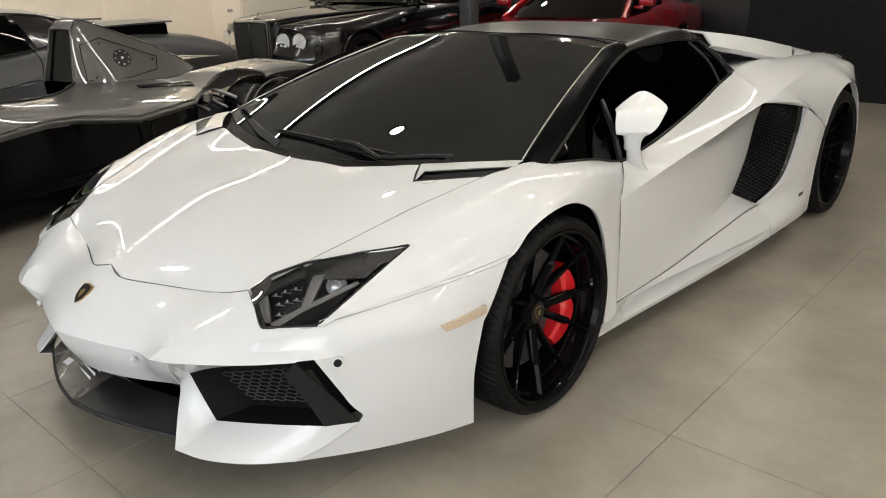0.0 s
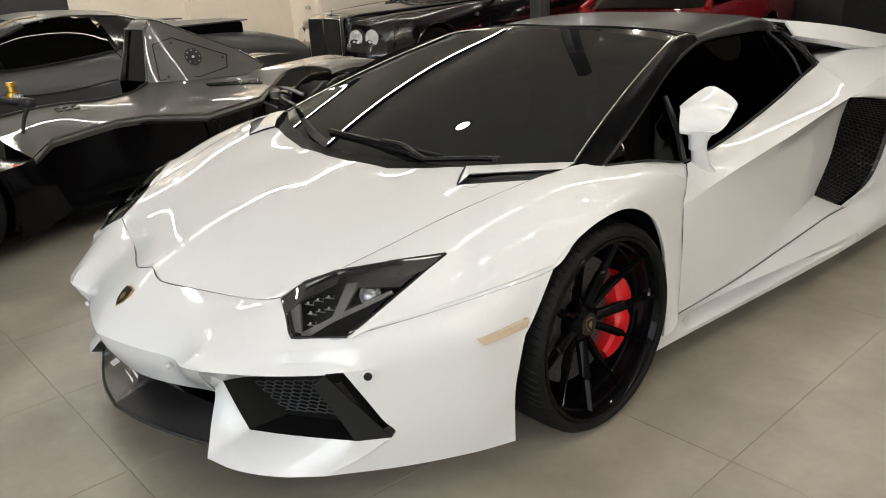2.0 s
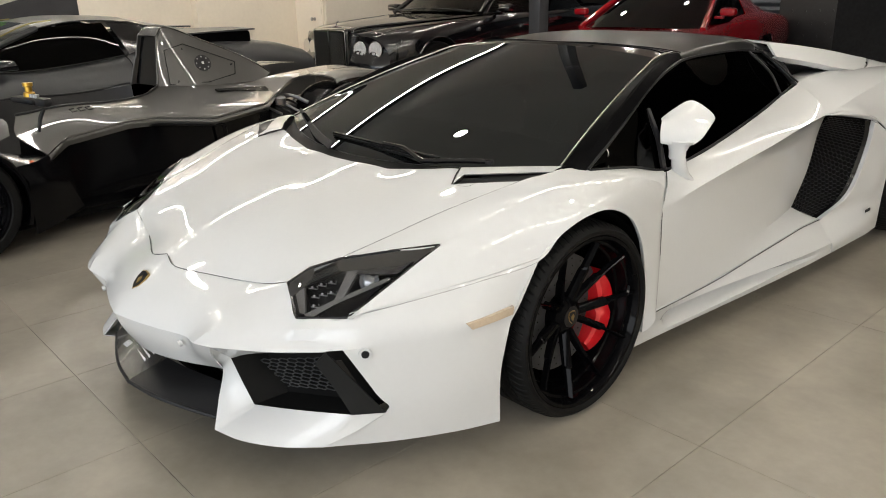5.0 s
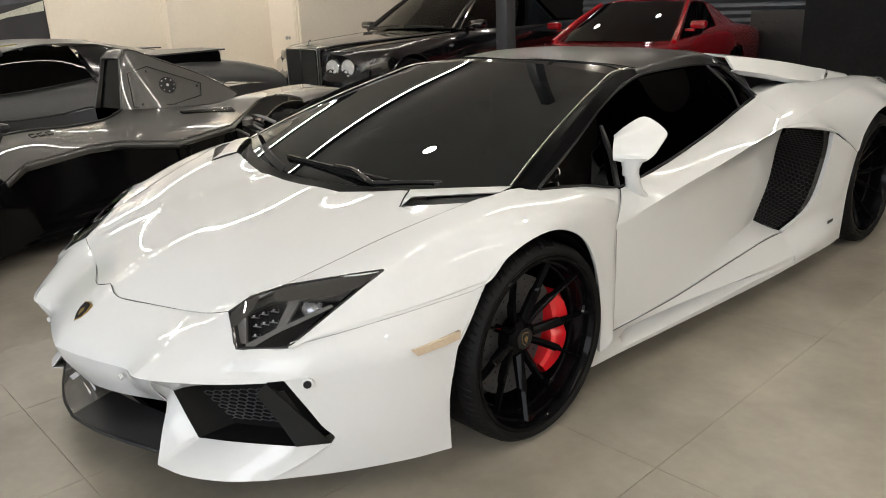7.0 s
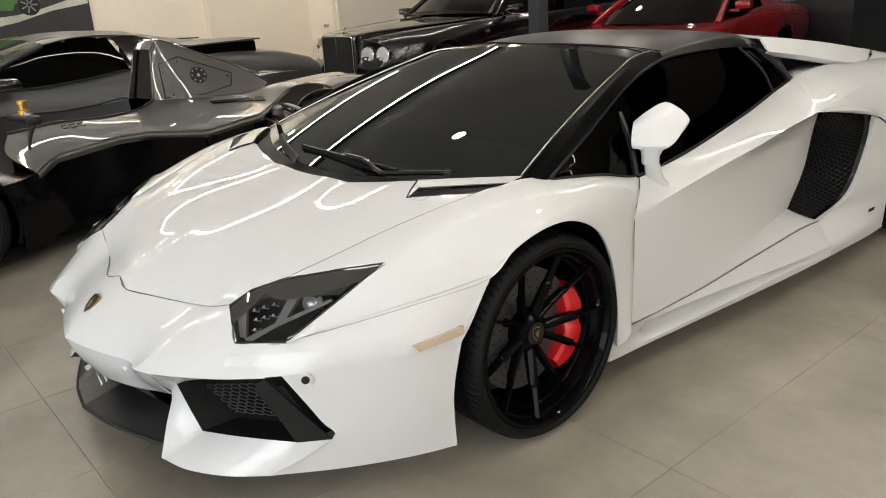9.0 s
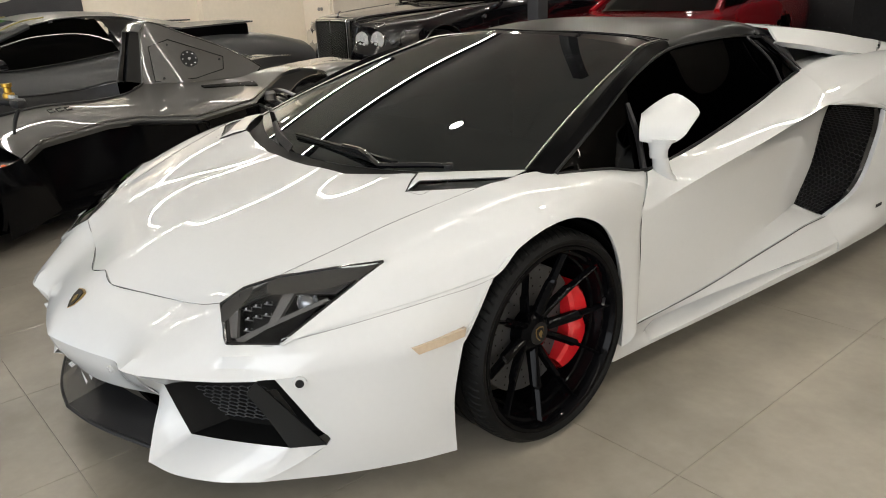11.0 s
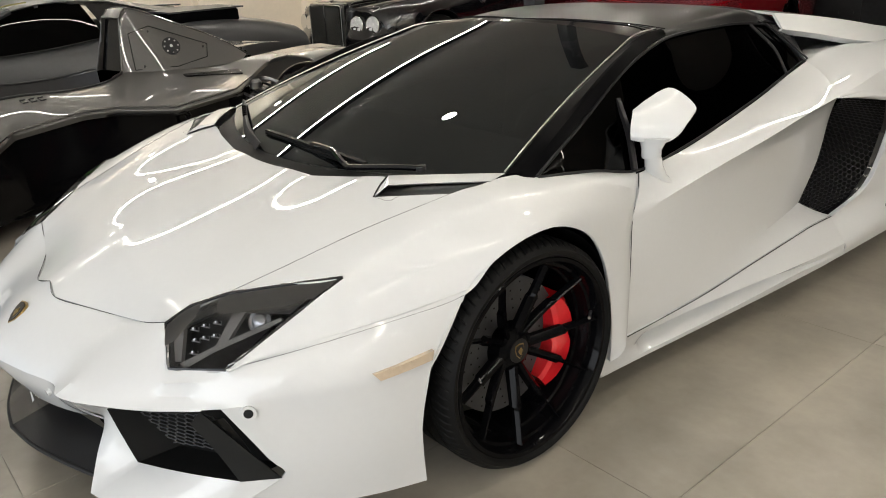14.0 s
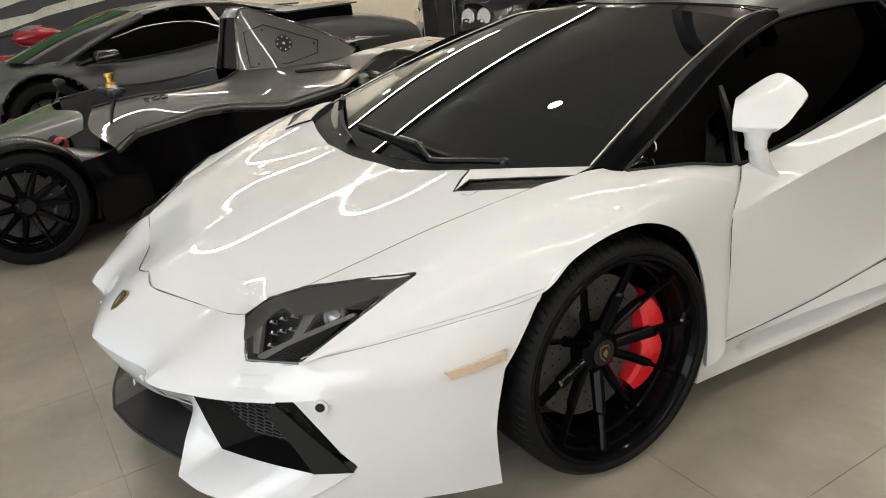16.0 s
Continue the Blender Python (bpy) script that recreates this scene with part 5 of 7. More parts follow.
print_shape("far_road", PIC_FAR, 0.004, [(-3.1, 1.30), (0.10, 1.34), (1.94, 1.54), (1.94, 2.55), (-3.1, 2.55)])
print_shape("pale_band", PIC_PALE, 0.008, [(-3.1, 0.45), (-0.68, 0.89), (-0.10, 1.03), (0.67, 1.15), (1.01, 1.21), (1.45, 1.33), (1.93, 1.40), (1.94, 1.53), (1.27, 1.345), (1.02, 1.30), (0.45, 1.25), (0.13, 1.18), (-0.10, 1.14), (-0.25, 1.08), (-0.65, 1.04), (-3.1, 0.62)])
print_shape("pale_bank", PIC_PALE, 0.012, [(-3.1, 0.86), (-0.62, 1.17), (-0.35, 1.24), (-0.05, 1.26), (0.02, 1.38), (-3.1, 1.55)])
green = print_shape("green_body", PIC_GREEN, 0.016, [(-2.2, 1.42), (0.10, 1.40), (0.98, 1.36), (1.02, 1.45), (1.32, 1.42), (1.34, 1.60), (1.10, 1.74), (0.75, 1.92), (-1.2, 2.15), (-2.2, 1.85)])
bm = bmesh.new(); disc(bm, (X0 + 0.050, 1.185, 1.420), (1, 0, 0), 0.135, 28, 0.003); part("printed_tyre", bm, PLASTIC, pic)
for k in range(7):
    bm = bmesh.new(); a = k * 2 * math.pi / 7
    slab(bm, [(X0 + 0.054, 1.185 + r * math.cos(a + d), 1.420 + r * math.sin(a + d)) for r, d in ((0.02, -0.4), (0.105, -0.10), (0.105, 0.10), (0.02, 0.4))], (-0.003, 0, 0))
    part("printed_spoke", bm, LAMP_GREY, pic, smooth=False)

# lamps on the ceiling, added fill tubes and downlights among them
for i, (x, a, b) in enumerate(TUBES_AND_FILL):
    n = max(1, round((b - a) / 2.4))
    for k in range(n):
        y0, y1 = a + (b - a) * k / n, a + (b - a) * (k + 1) / n
        lt = tagged(new("tube_or_fill_light"), "long white linear ceiling light, two eastern rows added as fill", "lamp", "ceiling tube lights")
        bm = bmesh.new(); boxy(bm, (x - 0.04, y0 + 0.01, CEIL - 0.10), (x + 0.04, y1 - 0.01, CEIL), 0.006); part("housing", bm, POST_M, lt, smooth=False)
        bm = bmesh.new(); boxy(bm, (x - 0.011, y0 + 0.015, CEIL - 0.115), (x + 0.011, y1 - 0.015, CEIL - 0.101), 0.004); part("diffuser", bm, TUBE_M, lt, smooth=False)
for x, y in SPOTS_AND_FILL:
    lt = tagged(new("downlight"), "small round recessed ceiling downlight, some added as fill", "lamp", "ceiling downlights")
    bm = bmesh.new(); lathe(bm, [(CEIL - 0.012, 0.095), (CEIL - 0.012, 0.075), (CEIL - 0.001, 0.07)], 28, "Z", Matrix.Translation((x, y, 0))); part("ring", bm, LAMP_GREY, lt)
    bm = bmesh.new(); disc(bm, (x, y, CEIL - 0.006), (0, 0, -1), 0.072, 24); part("lens", bm, SPOT_M, lt)

# grey steel post
post = tagged(new("steel_post"), "dark grey square steel post behind the cars", "post")
bm = bmesh.new(); boxy(bm, (-1.895, 2.935, 0), (-1.785, 3.045, CEIL), 0.008); part("shaft", bm, POST_M, post)
bm = bmesh.new(); boxy(bm, (-1.96, 2.87, 0), (-1.72, 3.11, 0.015), 0.004); part("base_plate", bm, POST_M, post)

# back of the shop: shutter, padded panel, racks in the dark
sh_ = block("roller_shutter", (-6.5, 10.3, 0), (-1.15, 10.36, 2.9), SHUTTER_M, kind="structure", label="closed blue-grey roller shutter", category="shutter")
for k in range(26):
    bm = bmesh.new()
    z = 0.02 + k * 0.11
    skin(bm, [[(-6.5, 10.298, z), (-1.15, 10.298, z)], [(-6.5, 10.262, z + 0.05), (-1.15, 10.262, z + 0.05)], [(-6.5, 10.298, z + 0.10), (-1.15, 10.298, z + 0.10)]], 2, 3)
    part("slat", bm, SHUTTER_M, sh_)
pp = tagged(new("padded_panel"), "black buttoned leather panel leaning at the back", "panel")
bm = bmesh.new(); boxy(bm, (-3.0, 9.55, 0), (-1.25, 9.67, 1.02), 0.03); part("pad", bm, LEATHER, pp)
for r in range(4):
    for c in range(9):
        bm = bmesh.new(); disc(bm, (-2.9 + c * 0.19 + (0.095 if r % 2 else 0), 9.545, 0.35 + r * 0.17), (0, -1, 0), 0.018, 10, 0.01); part("button", bm, LEATHER, pp)
for x in (-1.22, -0.98):
    bm = bmesh.new(); boxy(bm, (x, 9.0, 0), (x + 0.07, 9.07, 2.9), 0.006)
    tagged(part("rack_upright", bm, POST_M), "dark steel rack upright at the back", "rack", "rack uprights", "")


# ---------------------------------------------------------------- generic parked cars
def shell(parent, name, paint, curves, arches, n=60, m=5, label="", thick=0.004, sharp=50, cut=0.55):
    """Both halves of a body skin through long curves; the wheel openings are left out."""
    bm = bmesh.new()
    skin(bm, curves, n, m)
    hw = max(v.co.x for v in bm.verts)
    dead = []
    for f in bm.faces:
        c = f.calc_center_median()
        if c.x > cut * hw and any((c.y - y) ** 2 + (c.z - z) ** 2 < r * r for y, z, r in arches):
            dead.append(f)
    bmesh.ops.delete(bm, geom=dead, context="FACES")
    o = flip(bm); o.to_mesh(me_tmp); o.free(); bm.from_mesh(me_tmp)
    ob = part(name, bm, paint, parent, label, thick=thick, sharp=sharp)
    for y, z, r in arches:
        bm = bmesh.new()
        k = [(math.cos(radians(a)) * r * 1.02, math.sin(radians(a)) * r * 1.02) for a in range(-30, 211, 12)]
        grid(bm, [[(hw * 0.985, y + c, z + s) for c, s in k], [(hw * 0.985 - 0.3, y + c, z + s) for c, s in k]])
        bm.faces.new([bm.verts.new((hw * 0.985 - 0.3, y + c, z + s)) for c, s in k])
        both("wheel_well", bm, DARK, parent)
    return ob


def sheet(parent, name, m, curves, n=20, steps=4, label="", twin=False, thick=0.004, merge=True):
    bm = bmesh.new(); skin(bm, curves, n, steps)
    if twin:
        return both(name, bm, m, parent, label, thick=thick)
    if merge:
        o = flip(bm); o.to_mesh(me_tmp); o.free(); bm.from_mesh(me_tmp)
    return part(name, bm, m, parent, label, thick=thick)


def rod(parent, name, m, pts, r, twin=True, n=24, seg=8):
    bm = bmesh.new(); tube(bm, pts, r, seg, n)
    return both(name, bm, m, parent) if twin else part(name, bm, m, parent)


def four_wheels(parent, wb, hw, R, rim, width, rim_mat=RIM, cal=None, rear=None, spokes=5, style="y", front_y=0.0):
    for y, s in ((0, 1), (0, -1), (wb, 1), (wb, -1)):
        r = rear or R
        rr = R if y == 0 else r
        w = wheel(parent, "wheel", "dark alloy wheel", rr, rim + (rr - R), width, spokes=spokes, style=style, seg=60, disc_r=min(0.19, rim - 0.06), caliper=(0 if s > 0 else 180) if cal else None, cal_mat=cal, rim_mat=rim_mat)
        w.matrix_basis = pose(s * (hw - width / 2), y or front_y, rr, 0, 0, 0 if s > 0 else 180)


# satin grey coupe
SATIN_GREY = mat("satin_grey_paint", (0.075, 0.077, 0.080), 0.36, metal=0.55, var=0.05, scale=40, bump=0.01, bump_scale=800)
ROOF_REFLECT = mat("roof_reflection_yellow", (0.22, 0.19, 0.05), 0.4, var=0.1, scale=20)
C2 = thing("coupe", (-5.70, -0.76, 0), "satin grey low coupe with black side glass", "car", rz=5)
hood_c2 = [(0, -1.0, 0.42), (0, -0.5, 0.60), (0, 0.0, 0.74), (0, 0.5, 0.80), (0, 1.0, 0.82), (0, 1.6, 0.86), (0, 2.1, 0.88), (0, 2.6, 0.86), (0, 3.2, 0.80), (0, 3.75, 0.70)]
in_c2 = [(0.5, -0.98, 0.42), (0.52, -0.5, 0.61), (0.6, 0.0, 0.74), (0.66, 0.5, 0.80), (0.68, 1.0, 0.80), (0.66, 1.6, 0.83), (0.60, 2.1, 0.86), (0.58, 2.6, 0.85), (0.55, 3.2, 0.80), (0.5, 3.75, 0.69)]
belt_c2 = [(0.82, -0.85, 0.44), (0.88, -0.45, 0.62), (0.89, 0.0, 0.71), (0.88, 0.5, 0.70), (0.86, 1.0, 0.715), (0.83, 1.6, 0.765), (0.86, 2.1, 0.80), (0.89, 2.6, 0.82), (0.86, 3.2, 0.78), (0.78, 3.70, 0.66)]
mid_c2 = [(0.88, -0.82, 0.36), (0.96, -0.45, 0.46), (0.98, 0.0, 0.52), (0.96, 0.5, 0.52), (0.955, 1.0, 0.52), (0.965, 1.6, 0.55), (1.0, 2.1, 0.60), (1.02, 2.6, 0.62), (1.0, 3.2, 0.60), (0.88, 3.74, 0.54)]
sill_c2 = [(0.86, -0.85, 0.14), (0.93, -0.45, 0.13), (0.94, 0.0, 0.13), (0.95, 0.5, 0.13), (0.96, 1.0, 0.13), (0.97, 1.6, 0.13), (0.98, 2.1, 0.14), (0.99, 2.6, 0.16), (0.97, 3.2, 0.2), (0.86, 3.74, 0.24)]
shell(C2, "body", SATIN_GREY, [hood_c2, in_c2, belt_c2, mid_c2, sill_c2], [(0, 0.33, 0.37), (2.665, 0.35, 0.28)], n=120, m=9)
roof_e = [(0.585, 0.98, 1.045), (0.57, 1.25, 1.085), (0.555, 1.55, 1.085), (0.52, 1.85, 1.06)]
roof_c = [(0, 0.95, 1.09), (0, 1.25, 1.125), (0, 1.55, 1.125), (0, 1.85, 1.10)]
sheet(C2, "roof", SATIN_GREY, [roof_c, bulge(roof_c, roof_e, 0.55, (0, 0, 0.018)), roof_e], 20, 4, thick=0.008)
sheet(C2, "windscreen", TINTED, [[(0, -0.10, 0.765), (0.4, -0.02, 0.765), (0.76, 0.18, 0.74)], [(0, 0.40, 0.95), (0.37, 0.45, 0.945), (0.69, 0.58, 0.91)], [(0, 0.95, 1.09), (0.3, 0.96, 1.08), (0.585, 0.98, 1.045)]], 16, 5)
sheet(C2, "side_glass", WINDOW, [[(0.83, 0.24, 0.725), (0.87, 0.7, 0.715), (0.86, 1.15, 0.735), (0.83, 1.62, 0.78)], [(0.73, 0.56, 0.87), (0.73, 0.85, 0.90), (0.72, 1.2, 0.92), (0.70, 1.60, 0.92)], [(0.66, 0.78, 0.965), (0.615, 1.0, 1.03), (0.59, 1.27, 1.06), (0.575, 1.56, 1.062)]], 20, 4, twin=True, thick=0.003)
rod(C2, "pillar", SATIN_GREY, [(0.80, 0.17, 0.735), (0.71, 0.58, 0.91), (0.605, 0.97, 1.04)], 0.028)
rod(C2, "window_seal", SATIN_BLACK, [(0.835, 0.24, 0.722), (0.878, 0.7, 0.712), (0.868, 1.15, 0.732), (0.838, 1.64, 0.778)], 0.008)
sheet(C2, "rear_quarter_glass", GLOSS_BLACK, [[(0.835, 1.66, 0.785), (0.82, 1.95, 0.83), (0.80, 2.12, 0.875)], [(0.70, 1.64, 0.93), (0.68, 1.90, 0.95), (0.68, 2.08, 0.92)], [(0.575, 1.60, 1.06), (0.56, 1.85, 1.04), (0.58, 2.0, 0.98)]], 12, 3, twin=True)
sheet(C2, "rear_deck", SATIN_GREY, [[(0, 1.85, 1.10), (0.28, 1.85, 1.09), (0.53, 1.86, 1.055)], [(0, 2.3, 1.00), (0.35, 2.3, 0.995), (0.62, 2.25, 0.95)], [(0, 2.9, 0.88), (0.4, 2.9, 0.875), (0.75, 2.8, 0.84)], [(0, 3.70, 0.72), (0.4, 3.70, 0.715), (0.75, 3.66, 0.68)]], 16, 4)
bm = bmesh.new()
boxy(bm, (0.42, 2.25, 0.78), (0.85, 2.97, 0.925), 0.02, taper=(0.97, 1))
both("air_scoop", bm, PILLAR_BLACK, C2, "black raised engine air scoop")
bm = bmesh.new(); slab(bm, [(0.40, 2.08, 0.955), (0.86, 2.23, 0.920), (0.87, 3.01, 0.928), (0.40, 3.01, 0.935)], (0, 0, 0.014)); both("scoop_lid", bm, SATIN_GREY, C2, smooth=False)
bm = bmesh.new()
boxy(bm, (0.88, 0.40, 0.745), (1.12, 0.62, 0.825), 0.03, pose(0, 0, 0, 0, 0, 0), taper=(0.9, 0.75)); both("door_mirror", bm, GLOSS_BLACK, C2, "black door mirror")
rod(C2, "mirror_arm", GLOSS_BLACK, [(0.84, 0.30, 0.715), (0.90, 0.40, 0.745), (1.0, 0.52, 0.765)], 0.022)
rod(C2, "door_gap", SEAM, [(0.835, 1.62, 0.77), (0.90, 1.64, 0.70), (0.966, 1.60, 0.56), (0.968, 1.5, 0.30), (0.968, 1.45, 0.16)], 0.004)
rod(C2, "door_gap", SEAM, [(0.88, 0.30, 0.705), (0.945, 0.36, 0.60), (0.965, 0.48, 0.45), (0.96, 0.52, 0.16)], 0.004)
# yellow-green rod drawn in for the reflection along the roof line
rod(C2, "roof_reflection", ROOF_REFLECT, [(0.60, 0.66, 0.985), (0.52, 0.93, 1.075), (0.50, 1.15, 1.102)], 0.006)
bm = bmesh.new(); skin(bm, [[(0.62, -0.88, 0.47), (0.80, -0.62, 0.56)], [(0.80, -0.86, 0.42), (0.885, -0.60, 0.53)]], 6, 2); both("headlamp", bm, LENS, C2, thick=0.01)
four_wheels(C2, 2.665, 0.985, 0.325, 0.235, 0.245, rear=0.345)

# black saloon
BLACK_PAINT = mat("black_car_paint", (0.004, 0.004, 0.005), 0.15, coat=1.0, coat_rough=0.02, var=0.05, scale=50)
SALOON_GLASS = glass("saloon_glass", (0.66, 0.70, 0.67))
MESH_M = mat("dark_steel_mesh", (0.07, 0.07, 0.07), 0.35, metal=0.8, var=0.15, scale=60)
LAMP_PANE = glass("round_lamp_pane", (0.96, 0.96, 0.96), gloss=0.8, ior=1.3)
JEWEL = mat("cut_lamp_glass", (0.86, 0.87, 0.88), 0.35, spec=0.8, coat=0.6, var=0.35, scale=70, bump=0.9, bump_scale=55)
BS = thing("saloon", (-5.522, 4.351, 0), "black luxury saloon with four round headlamps", "car", rz=4)
ST = [-0.81, -0.74, -0.40, 0.0, 0.50, 0.90, 2.2, 3.2, 3.9, 4.25]
hc = list(zip([0] * 10, ST, [0.855, 0.900, 0.925, 0.945, 0.965, 0.985, 1.0, 1.03, 1.0, 0.84]))
hi = list(zip([0.29, 0.32, 0.43, 0.54, 0.65, 0.73, 0.70, 0.62, 0.56, 0.5], ST, [0.835, 0.880, 0.905, 0.924, 0.944, 0.962, 0.98, 1.02, 0.99, 0.82]))
hv = list(zip([0.315, 0.345, 0.465, 0.575, 0.68, 0.755, 0.74, 0.66, 0.60, 0.54], ST, [0.780, 0.832, 0.868, 0.893, 0.917, 0.940, 0.965, 1.0, 0.975, 0.81]))
hs = list(zip([0.58, 0.62, 0.74, 0.81, 0.86, 0.885, 0.91, 0.88, 0.82, 0.72], [-0.74, -0.68, -0.42, 0.0, 0.50, 0.90, 2.2, 3.2, 3.9, 4.25], [0.770, 0.815, 0.862, 0.885, 0.905, 0.920, 0.93, 0.945, 0.92, 0.79]))
hm = list(zip([0.76, 0.83, 0.925, 0.94, 0.94, 0.945, 0.955, 0.95, 0.90, 0.78], [-0.66, -0.56, -0.34, 0.0, 0.50, 0.90, 2.2, 3.2, 3.9, 4.28], [0.60, 0.66, 0.70, 0.69, 0.66, 0.655, 0.66, 0.68, 0.66, 0.60]))
hl = list(zip([0.74, 0.81, 0.89, 0.90, 0.91, 0.91, 0.92, 0.92, 0.87, 0.76], [-0.66, -0.56, -0.34, 0.0, 0.50, 0.90, 2.2, 3.2, 3.9, 4.28], [0.20, 0.19, 0.18, 0.18, 0.18, 0.18, 0.18, 0.18, 0.2, 0.26]))
shell(BS, "body", BLACK_PAINT, [hc, hi, hv, hs, hm, hl], [(0, 0.35, 0.39), (3.1, 0.35, 0.39)], n=90, m=6, sharp=32)
sheet(BS, "front_face", BLACK_PAINT, [[(0, -0.80, 0.85), (0.29, -0.79, 0.835), (0.45, -0.78, 0.79), (0.60, -0.73, 0.765), (0.68, -0.69, 0.70)],
      [(0, -0.82, 0.66), (0.30, -0.81, 0.66), (0.44, -0.775, 0.65), (0.63, -0.715, 0.64), (0.765, -0.655, 0.60)],
      [(0, -0.88, 0.46), (0.32, -0.87, 0.46), (0.46, -0.85, 0.46), (0.66, -0.79, 0.45), (0.80, -0.68, 0.43)],
      [(0, -0.84, 0.2), (0.32, -0.83, 0.2), (0.46, -0.81, 0.2), (0.65, -0.75, 0.2), (0.76, -0.65, 0.2)]], 24, 4)
# radiator: a rounded painted shell, two mesh halves and a centre bar
bm = bmesh.new()
boxy(bm, (-0.315, -0.885, 0.40), (0.315, -0.77, 0.875), 0.035)
gr = part("radiator_shell", bm, BLACK_PAINT, BS)
bm = bmesh.new()
for x0, x1 in ((-0.275, -0.012), (0.012, 0.275)):
    boxy(bm, (x0, -0.889, 0.43), (x1, -0.880, 0.835), 0.003)
part("radiator_backing", bm, DARK, gr)
bm = bmesh.new()
for k in range(-24, 25):
    for d in (1, -1):
        pts = [Vector((k * 0.026 + d * 0.39 * i / 40, -0.893, 0.44 + 0.39 * i / 40)) for i in range(41)]
        pts = [v for v in pts if abs(v.x) < 0.272]
        if len(pts) > 1:
            tube(bm, [pts[0], pts[-1]], 0.0022, 4)
part("radiator_mesh", bm, MESH_M, gr)
bm = bmesh.new(); tube(bm, [(0, -0.893, 0.42), (0, -0.896, 0.86)], 0.008, 6); part("centre_bar", bm, CHROME, gr)
rod(BS, "radiator_trim", CHROME, [(0.285, -0.889, 0.42), (0.288, -0.889, 0.80), (0.270, -0.889, 0.845), (0.20, -0.889, 0.852), (0.012, -0.889, 0.855)], 0.0045)
bm = bmesh.new(); boxy(bm, (-0.014, -0.80, 0.885), (0.014, -0.74, 0.90), 0.005); tube(bm, [(0, -0.77, 0.895), (0, -0.765, 0.925), (0, -0.735, 0.945)], 0.008, 6, 8); part("bonnet_ornament", bm, CHROME, BS)
for x, y in ((0.434, -0.790), (0.633, -0.730)):
    for s in (1, -1):
        bm = bmesh.new()
        nr = Vector((s * 0.22, -1, 0.02)).normalized()
        m4 = Matrix.Translation((s * x, y, 0.642)) @ nr.to_track_quat("Z", "Y").to_matrix().to_4x4()
        lathe(bm, [(-0.05, 0.093), (0.010, 0.093), (0.014, 0.089), (0.010, 0.084)], 32, "Z", m4)
        ho = part("headlamp", bm, CHROME, BS, "round chrome-ringed headlamp")
        bm = bmesh.new()
        lathe(bm, [(-0.004, 0.0002), (-0.002, 0.03), (0.002, 0.06), (0.008, 0.085)], 24, "Z", m4)
        part("reflector", bm, JEWEL, ho)
        for k in range(7):
            bm = bmesh.new()
            a, rr = k * 1.047, 0.0 if k == 6 else 0.055
            disc(bm, m4 @ Vector((rr * math.cos(a), rr * math.sin(a), 0.014)), nr, 0.020, 8, 0.012)
            part("lens_facet", bm, JEWEL, ho)
        bm = bmesh.new(); disc(bm, m4 @ Vector((0, 0, 0.016)), nr, 0.086, 28); c = part("cover", bm, LAMP_PANE, ho); c.visible_shadow = False
bm = bmesh.new(); tube(bm, [(0.50, -0.725, 0.812), (0.60, -0.70, 0.822), (0.665, -0.655, 0.822), (0.672, -0.668, 0.800), (0.62, -0.715, 0.785), (0.50, -0.725, 0.812)], 0.005, 6, 30); both("lamp_trim", bm, CHROME, BS)
# chrome rods stand in for highlights on the bonnet crease and fender top
rod(BS, "bonnet_highlight", CHROME, [(0.318, -0.785, 0.800), (0.322, -0.775, 0.850), (0.352, -0.70, 0.882), (0.44, -0.40, 0.905), (0.548, 0.0, 0.925), (0.655, 0.50, 0.945), (0.70, 0.72, 0.956)], 0.0045, n=40)
rod(BS, "fender_highlight", CHROME, [(0.67, -0.60, 0.832), (0.742, -0.42, 0.865), (0.812, 0.0, 0.889), (0.862, 0.50, 0.909), (0.882, 0.82, 0.921)], 0.003, n=40)
rod(BS, "arch_trim", BLACK_PAINT, [(0.945, 0.40 * math.cos(radians(a)), 0.35 + 0.40 * math.sin(radians(a))) for a in range(20, 161, 14)], 0.010, n=40)
sheet(BS, "windscreen", SALOON_GLASS, [[(0, 0.78, 1.0), (0.4, 0.81, 0.998), (0.74, 0.90, 0.982)], [(0, 1.15, 1.22), (0.38, 1.17, 1.215), (0.68, 1.23, 1.19)], [(0, 1.52, 1.43), (0.34, 1.53, 1.42), (0.60, 1.56, 1.39)]], 16, 4)
sheet(BS, "roof", BLACK_PAINT, [[(0, 1.50, 1.44), (0, 2.1, 1.49), (0, 2.8, 1.46)], [(0.4, 1.52, 1.43), (0.4, 2.1, 1.475), (0.4, 2.8, 1.44)], [(0.62, 1.56, 1.39), (0.63, 2.1, 1.42), (0.6, 2.8, 1.40)]], 20, 4, thick=0.01)
sheet(BS, "side_glass", SALOON_GLASS, [[(0.80, 1.02, 0.98), (0.86, 1.6, 0.95), (0.87, 2.4, 0.95), (0.80, 3.1, 0.98)], [(0.64, 1.56, 1.36), (0.65, 1.8, 1.39), (0.65, 2.4, 1.40), (0.62, 2.75, 1.36)]], 20, 4, twin=True, thick=0.003)
sheet(BS, "rear_glass", SALOON_GLASS, [[(0, 2.8, 1.46), (0.3, 2.8, 1.45), (0.6, 2.8, 1.40)], [(0, 3.35, 1.05), (0.35, 3.34, 1.05), (0.7, 3.3, 1.02)]], 14, 3)
rod(BS, "pillar", BLACK_PAINT, [(0.79, 0.89, 0.975), (0.70, 1.23, 1.19), (0.62, 1.57, 1.39)], 0.028)
rod(BS, "pillar_trim", CHROME, [(0.822, 0.98, 0.975), (0.73, 1.27, 1.185), (0.648, 1.57, 1.375)], 0.006)
